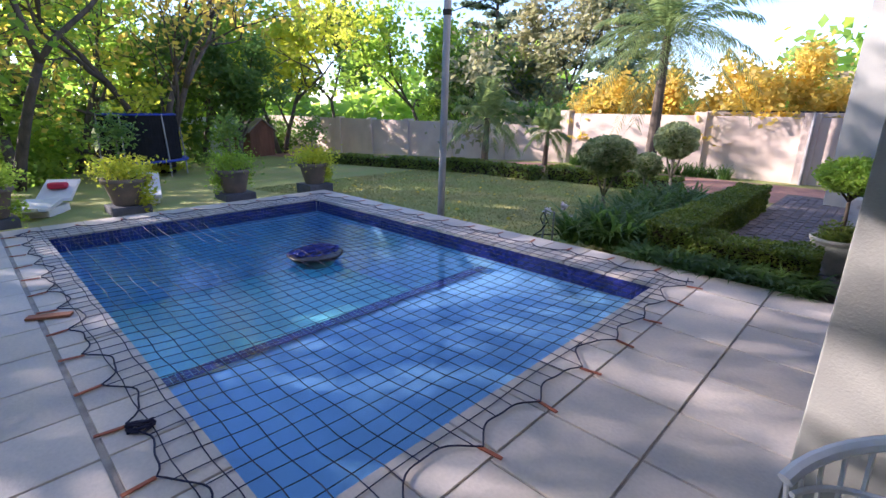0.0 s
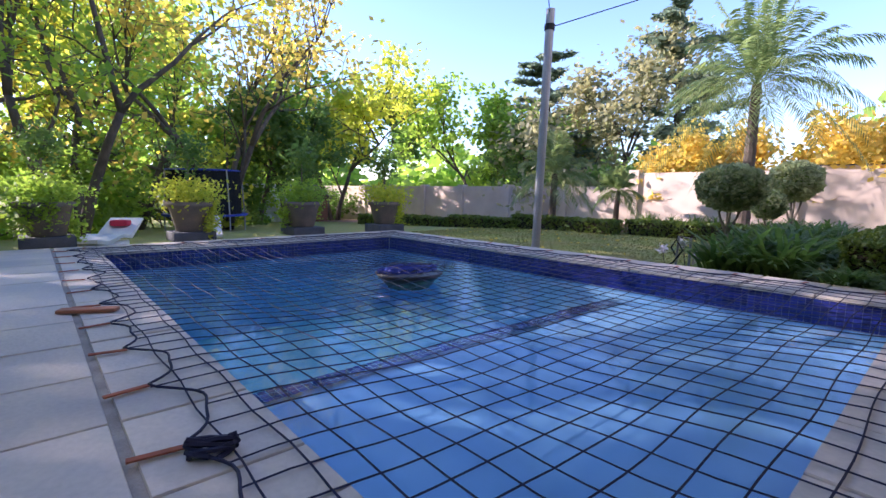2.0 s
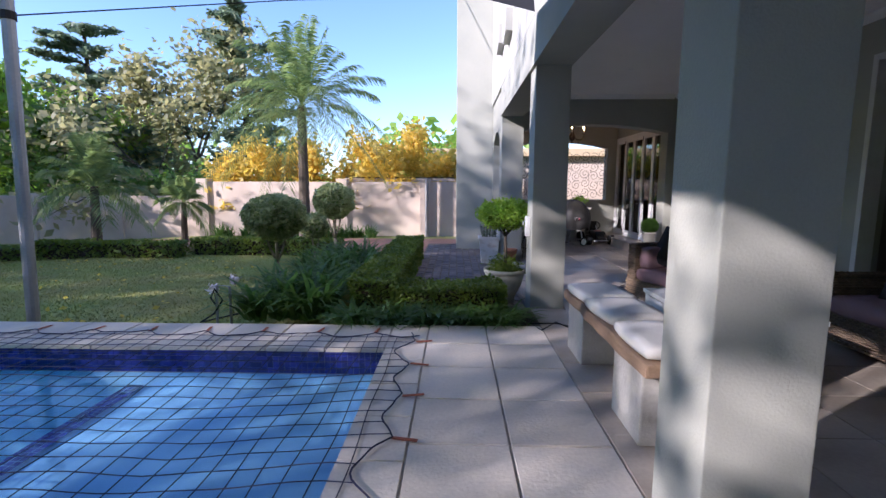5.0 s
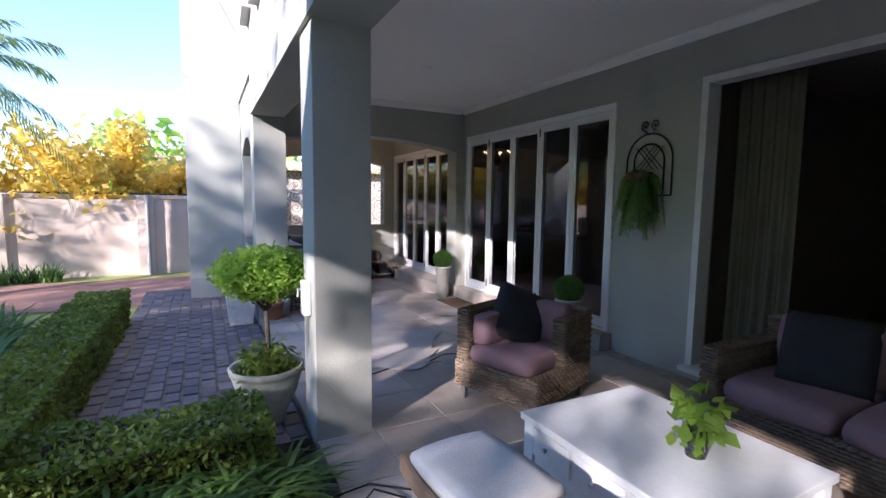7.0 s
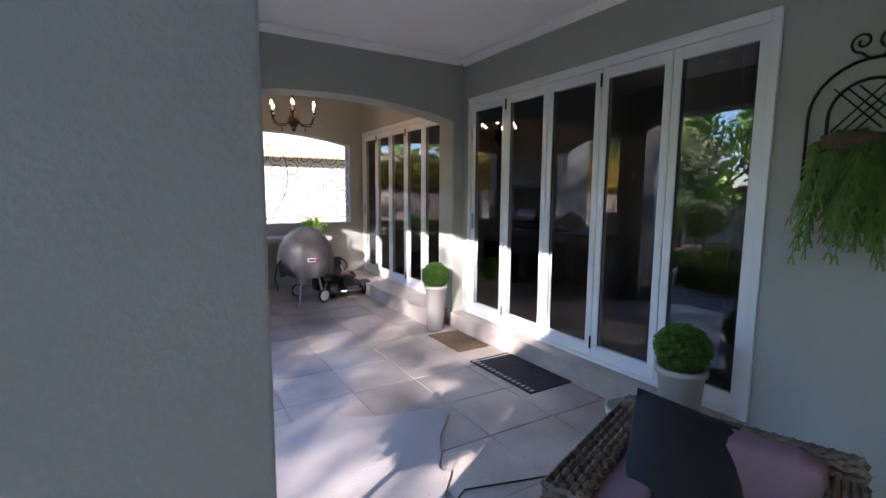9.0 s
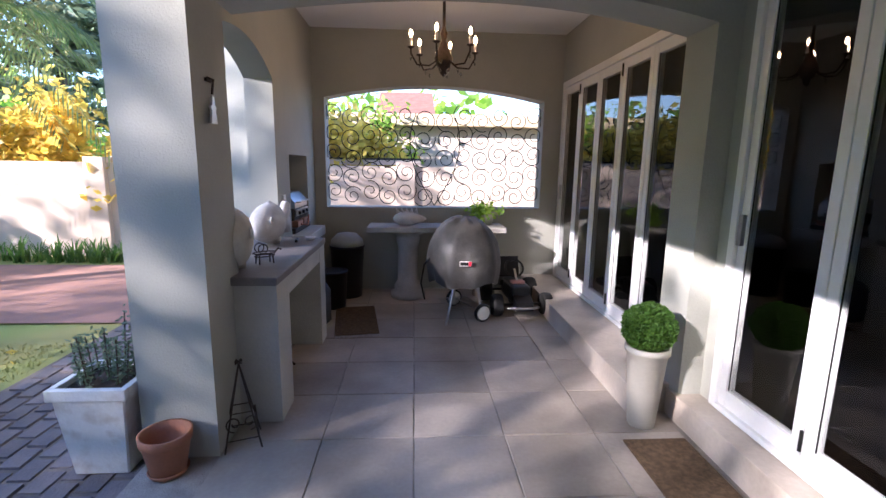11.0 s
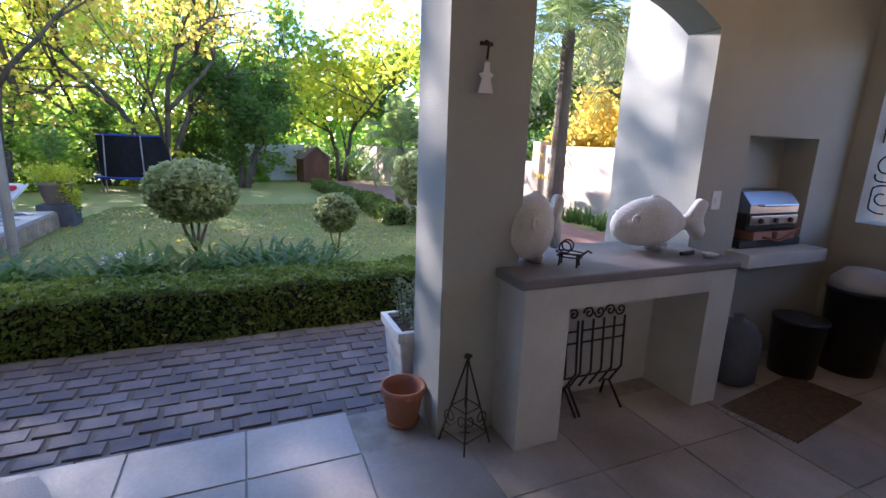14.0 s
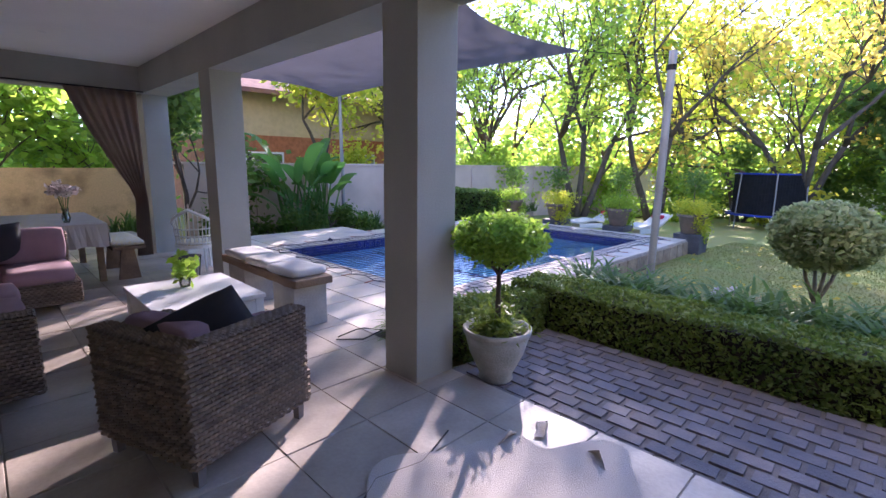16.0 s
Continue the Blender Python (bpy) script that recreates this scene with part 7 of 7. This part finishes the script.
tagged(fallen, "scattered yellow leaves on the lawn", "leaves", "", "stuff")
bl = np.concatenate([vr.normal(0, 0.03, (24, 3)) + [x, y, z] for x, y, z in ((-3.9, 7.1, 0.05), (-4.1, 6.9, -0.05), (-3.6, 6.8, -0.10))])
rose = thing("rose_bush", (0, 0, 0), 0, "thin rose stems with a few pale blooms", "rose bush")
bm = bmesh.new()
for x, y, z in ((-3.9, 7.1, 0.05), (-4.1, 6.9, -0.05), (-3.6, 6.8, -0.10)):
    tube([(x + 0.05, y, LAWN), (x, y, z)], 0.006, 5, bm)
part("stems", bm, BARK, rose)
lv = new("blooms", leaf_mesh("blooms", bl, 0.05, PETAL, vr))
lv.parent = rose
tagged(lv, "pale rose petals", "", "", "stuff")

# ---- pool fittings ----
NETX0, NETX1, NETY0, NETY1 = -7.95, -1.16, 0.36, 4.90


def net_z(x, y):
    """The net lies on the coping and sags a little over the water."""
    dx = min(x - PX0, PX1 - x)
    dy = min(y - PY0, PY1 - y)
    d = min(dx, dy)
    if d < 0:
        return 0.010
    bump = 0.10 * math.exp(-((x + 4.75) ** 2 + (y - 2.80) ** 2) / 0.16)
    return 0.010 - 0.075 * min(1, d / 0.9) + bump + 0.006 * math.sin(x * 5) * math.sin(y * 6)


net = thing("pool_net", (0, 0, 0), 0, "navy safety net stretched over the pool", "pool net")
cords = bmesh.new()
CELL = 0.135
ax = [NETX0 + 0.12 + CELL * i for i in range(int((NETX1 - NETX0 - 0.2) / CELL) + 1)]
ay = [NETY0 + 0.10 + CELL * i for i in range(int((NETY1 - NETY0 - 0.2) / CELL) + 1)]


def scallop(s, pitch=0.52, deep=0.16):
    """How far the border rope hangs in from its anchors."""
    t = (s / pitch) % 1.0
    k = math.floor(s / pitch)
    return deep * (0.72 + 0.28 * math.sin(4.1 * k)) * math.sin(math.pi * t) ** 0.8 + 0.012 * math.sin(23 * s)


for x in ax:
    y0_, y1_ = NETY0 + scallop(x), NETY1 - scallop(x)
    k = 34
    tube([(x + 0.008 * math.sin(7 * i + x * 9), y0_ + (y1_ - y0_) * i / k, net_z(x, y0_ + (y1_ - y0_) * i / k)) for i in range(k + 1)], 0.0036, 3, cords)
for y in ay:
    x0_, x1_ = NETX0 + scallop(y), NETX1 - scallop(y)
    k = 50
    tube([(x0_ + (x1_ - x0_) * i / k, y + 0.008 * math.sin(5 * i + y * 7), net_z(x0_ + (x1_ - x0_) * i / k, y) + 0.002) for i in range(k + 1)], 0.0036, 3, cords)
tagged(part("cord", cords, CORD, net, "thin navy cords knotted in squares"), kind="stuff")
for a, b in (("x", NETY0), ("x", NETY1), ("y", NETX0), ("y", NETX1)):
    lo, hi = (NETX0, NETX1) if a == "x" else (NETY0, NETY1)
    k = int((hi - lo) / 0.04)
    pts = []
    for i in range(k + 1):
        s = lo + (hi - lo) * i / k
        e = b + scallop(s) * (1 if b in (NETY0, NETX0) else -1)
        pts.append((s, e, 0.016) if a == "x" else (e, s, 0.016))
    part("border_rope", tube(pts, 0.0052, 5), CORD, net, "thick scalloped border rope")
strap_me = finish(box(-0.07, -0.011, 0, 0.07, 0.011, 0.006), "strap", STRAP)
s0 = 0.52
for k in range(int(NETX0 / s0), int(NETX1 / s0) + 1):
    x = k * s0
    if NETX0 < x < NETX1:
        shared("strap", strap_me, net, x, NETY0 - 0.06, 0.008, radians(90 + 12 * math.sin(k * 3)))
        shared("strap", strap_me, net, x, NETY1 + 0.06, 0.008, radians(90 + 12 * math.sin(k * 5)))
for k in range(1, int(NETY1 / s0) + 1):
    y = k * s0
    if NETY0 < y < NETY1:
        shared("strap", strap_me, net, NETX1 + 0.05, y, 0.008, radians(14 * math.sin(k * 3)))
        shared("strap", strap_me, net, NETX0 - 0.05, y, 0.008, radians(14 * math.sin(k * 4)))
knot = bmesh.new()
for k in range(7):
    a = k * 0.9
    tube([(0.05 * math.cos(a + t) * (1 - 0.08 * k), 0.06 * math.sin(1.3 * a + t), 0.012 + 0.006 * k + 0.006 * math.sin(2 * t)) for t in [i * 0.6 for i in range(9)]], 0.008, 5, knot)
kn = part("rope_knot", knot, CORD, net, "bundle of knotted rope")
kn.location = (-2.52, 0.42, 0.0)
kn2 = part("rope_tail", tube([(0.25, 5.05, 0.01), (0.1, 5.12, 0.06), (-0.05, 5.02, 0.01), (-0.12, 5.2, 0.02), (0.12, 5.25, 0.01), (0.3, 5.1, 0.012)], 0.006, 5), BLACK, net)
fl_ = thing("net_float", (-4.75, 2.80, WATER_Z - 0.02), 20, "dark floating tub holding up the net's centre", "float")
part("tub", lathe([(0.20, -0.02), (0.26, 0.05), (0.33, 0.12), (0.30, 0.13), (0.0, 0.14)], 22), PLASTIC, fl_, "", True)
bm = bmesh.new()
for k in range(16):
    a = k * 0.7
    tube([(0.30 * math.cos(a + 0.5 * t) * (0.3 + 0.1 * t), 0.26 * math.sin(1.2 * a + t), 0.15 + 0.02 * math.sin(3 * t + k)) for t in [i * 0.5 for i in range(9)]], 0.011, 4, bm)
part("net_bundle", bm, BLUEPAD, fl_, "crumpled blue cord bundle")
lidm = solid("deck_bar", box(-0.15, -0.038, 0, 0.15, 0.038, 0.022, bevel=0.006), TERRA, "short brick-red bar lying across the coping joint", "bar")
lidm.matrix_basis = pose(-4.55, 0.30, 0.004, 0, 0, 62)
lid2 = solid("skimmer_lid", lathe([(0.052, 0), (0.056, 0.008), (0.0, 0.010)], 22), TERRA, "small terracotta lid in the deck", "lid")
lid2.matrix_basis = pose(-3.92, -0.20, 0.002)

# mosaic band: the stretch the camera passes tile by tile, the rest as one
tile_me = finish(box(-0.0225, -0.004, -0.0225, 0.0225, 0.004, 0.0225), "tile", TILE)
rest_v, rest_f = [], []
ROWS_Z = [-0.058 - 0.048 * k for k in range(4)]


def tile_quad(p, ux, uy):
    b = len(rest_v)
    for sx, sz in ((-1, -1), (1, -1), (1, 1), (-1, 1)):
        rest_v.append((p[0] + ux * 0.0225 * sx, p[1] + uy * 0.0225 * sx, p[2] + 0.0225 * sz))
    rest_f.append((b, b + 1, b + 2, b + 3))


count = 0
for k in range(int((PX1 - PX0) / 0.048)):
    x = PX1 - 0.024 - 0.048 * k
    for z in ROWS_Z:
        if count < 290 and k < 74:
            shared("tile", tile_me, pool_wall, x, PY1 - 0.003, z)
            count += 1
        else:
            tile_quad((x, PY1 - 0.004, z), -1, 0)
        tile_quad((x, PY0 + 0.004, z), 1, 0)
for k in range(int((PY1 - PY0) / 0.048)):
    y = PY0 + 0.024 + 0.048 * k
    for z in ROWS_Z:
        tile_quad((PX0 + 0.004, y, z), 0, -1)
        tile_quad((PX1 - 0.004, y, z), 0, 1)
for k in range(int((PY1 - PY0) / 0.048)):
    y = PY0 + 0.024 + 0.048 * k
    for j in range(3):
        b = len(rest_v)
        x = LEDGE_X + 0.03 + 0.048 * j
        for sx, sy in ((-1, -1), (1, -1), (1, 1), (-1, 1)):
            rest_v.append((x + 0.0225 * sx, y + 0.0225 * sy, LEDGE_Z + 0.004))
        rest_f.append((b, b + 1, b + 2, b + 3))
TILE_REST = mat("cobalt mosaic tile band", (0.035, 0.045, 0.24), 0.12, var=0.15, scale=20, fine=60, bump=0.02, island=0.45)
mosaic = new("mosaic", quads_mesh("mosaic", rest_v, rest_f, TILE_REST))
mosaic.parent = pool_wall
tagged(mosaic, "small cobalt mosaic tiles", "", "", "stuff")
gb = bmesh.new()
for x0, y0, x1, y1 in ((PX0, PY0, PX0 + 0.0015, PY1), (PX1 - 0.0015, PY0, PX1, PY1), (PX0, PY0, PX1, PY0 + 0.0015), (PX0, PY1 - 0.0015, PX1, PY1)):
    box(x0, y0, -0.235, x1, y1, -0.031, gb)
part("tile_bed", gb, TILEGROUT, pool_wall, "pale grout behind the mosaic")

# ---- pieces of the paving and walls ----
court = bpy.data.objects["courtyard"]
cob = slab_mesh("cobble", COBBLE, 1, 1, 0.05, 0.05)
pr_ = np.random.default_rng(21)
rest = bmesh.new()
nn = 0
for i in range(32):
    for j in range(11):
        y, x = 6.17 + 0.197 * i + (0.098 if j % 2 else 0), -0.10 - 0.131 * j
        if y > 12.3:
            continue
        z = PATH + pr_.uniform(-0.006, 0.004)
        if nn < 330:
            shared("cobble", cob, court, x, y, z, pr_.normal(0, 0.03), 0.118 * pr_.uniform(0.95, 1.03), 0.182 * pr_.uniform(0.95, 1.03))
        nn += 1
stones = structure("retaining_wall", box(-8.30, 5.182, -0.6, -1.2, 5.20, -0.02), GROUT, "rough stone retaining edge of the pool deck", "wall")
x = -8.28
while x < -1.9:
    w_ = pr_.uniform(0.25, 0.5)
    bm = box(0, 0, 0, w_ - 0.015, 0.03, 0.27, bevel=0.012)
    for v in bm.verts:
        v.co += Vector((0, noise.noise(v.co * 9 + Vector((x, 0, 0))) * 0.02, 0))
    s = part("stone", bm, STONE, stones)
    s.location = (x, 5.20, -0.31)
    x += w_
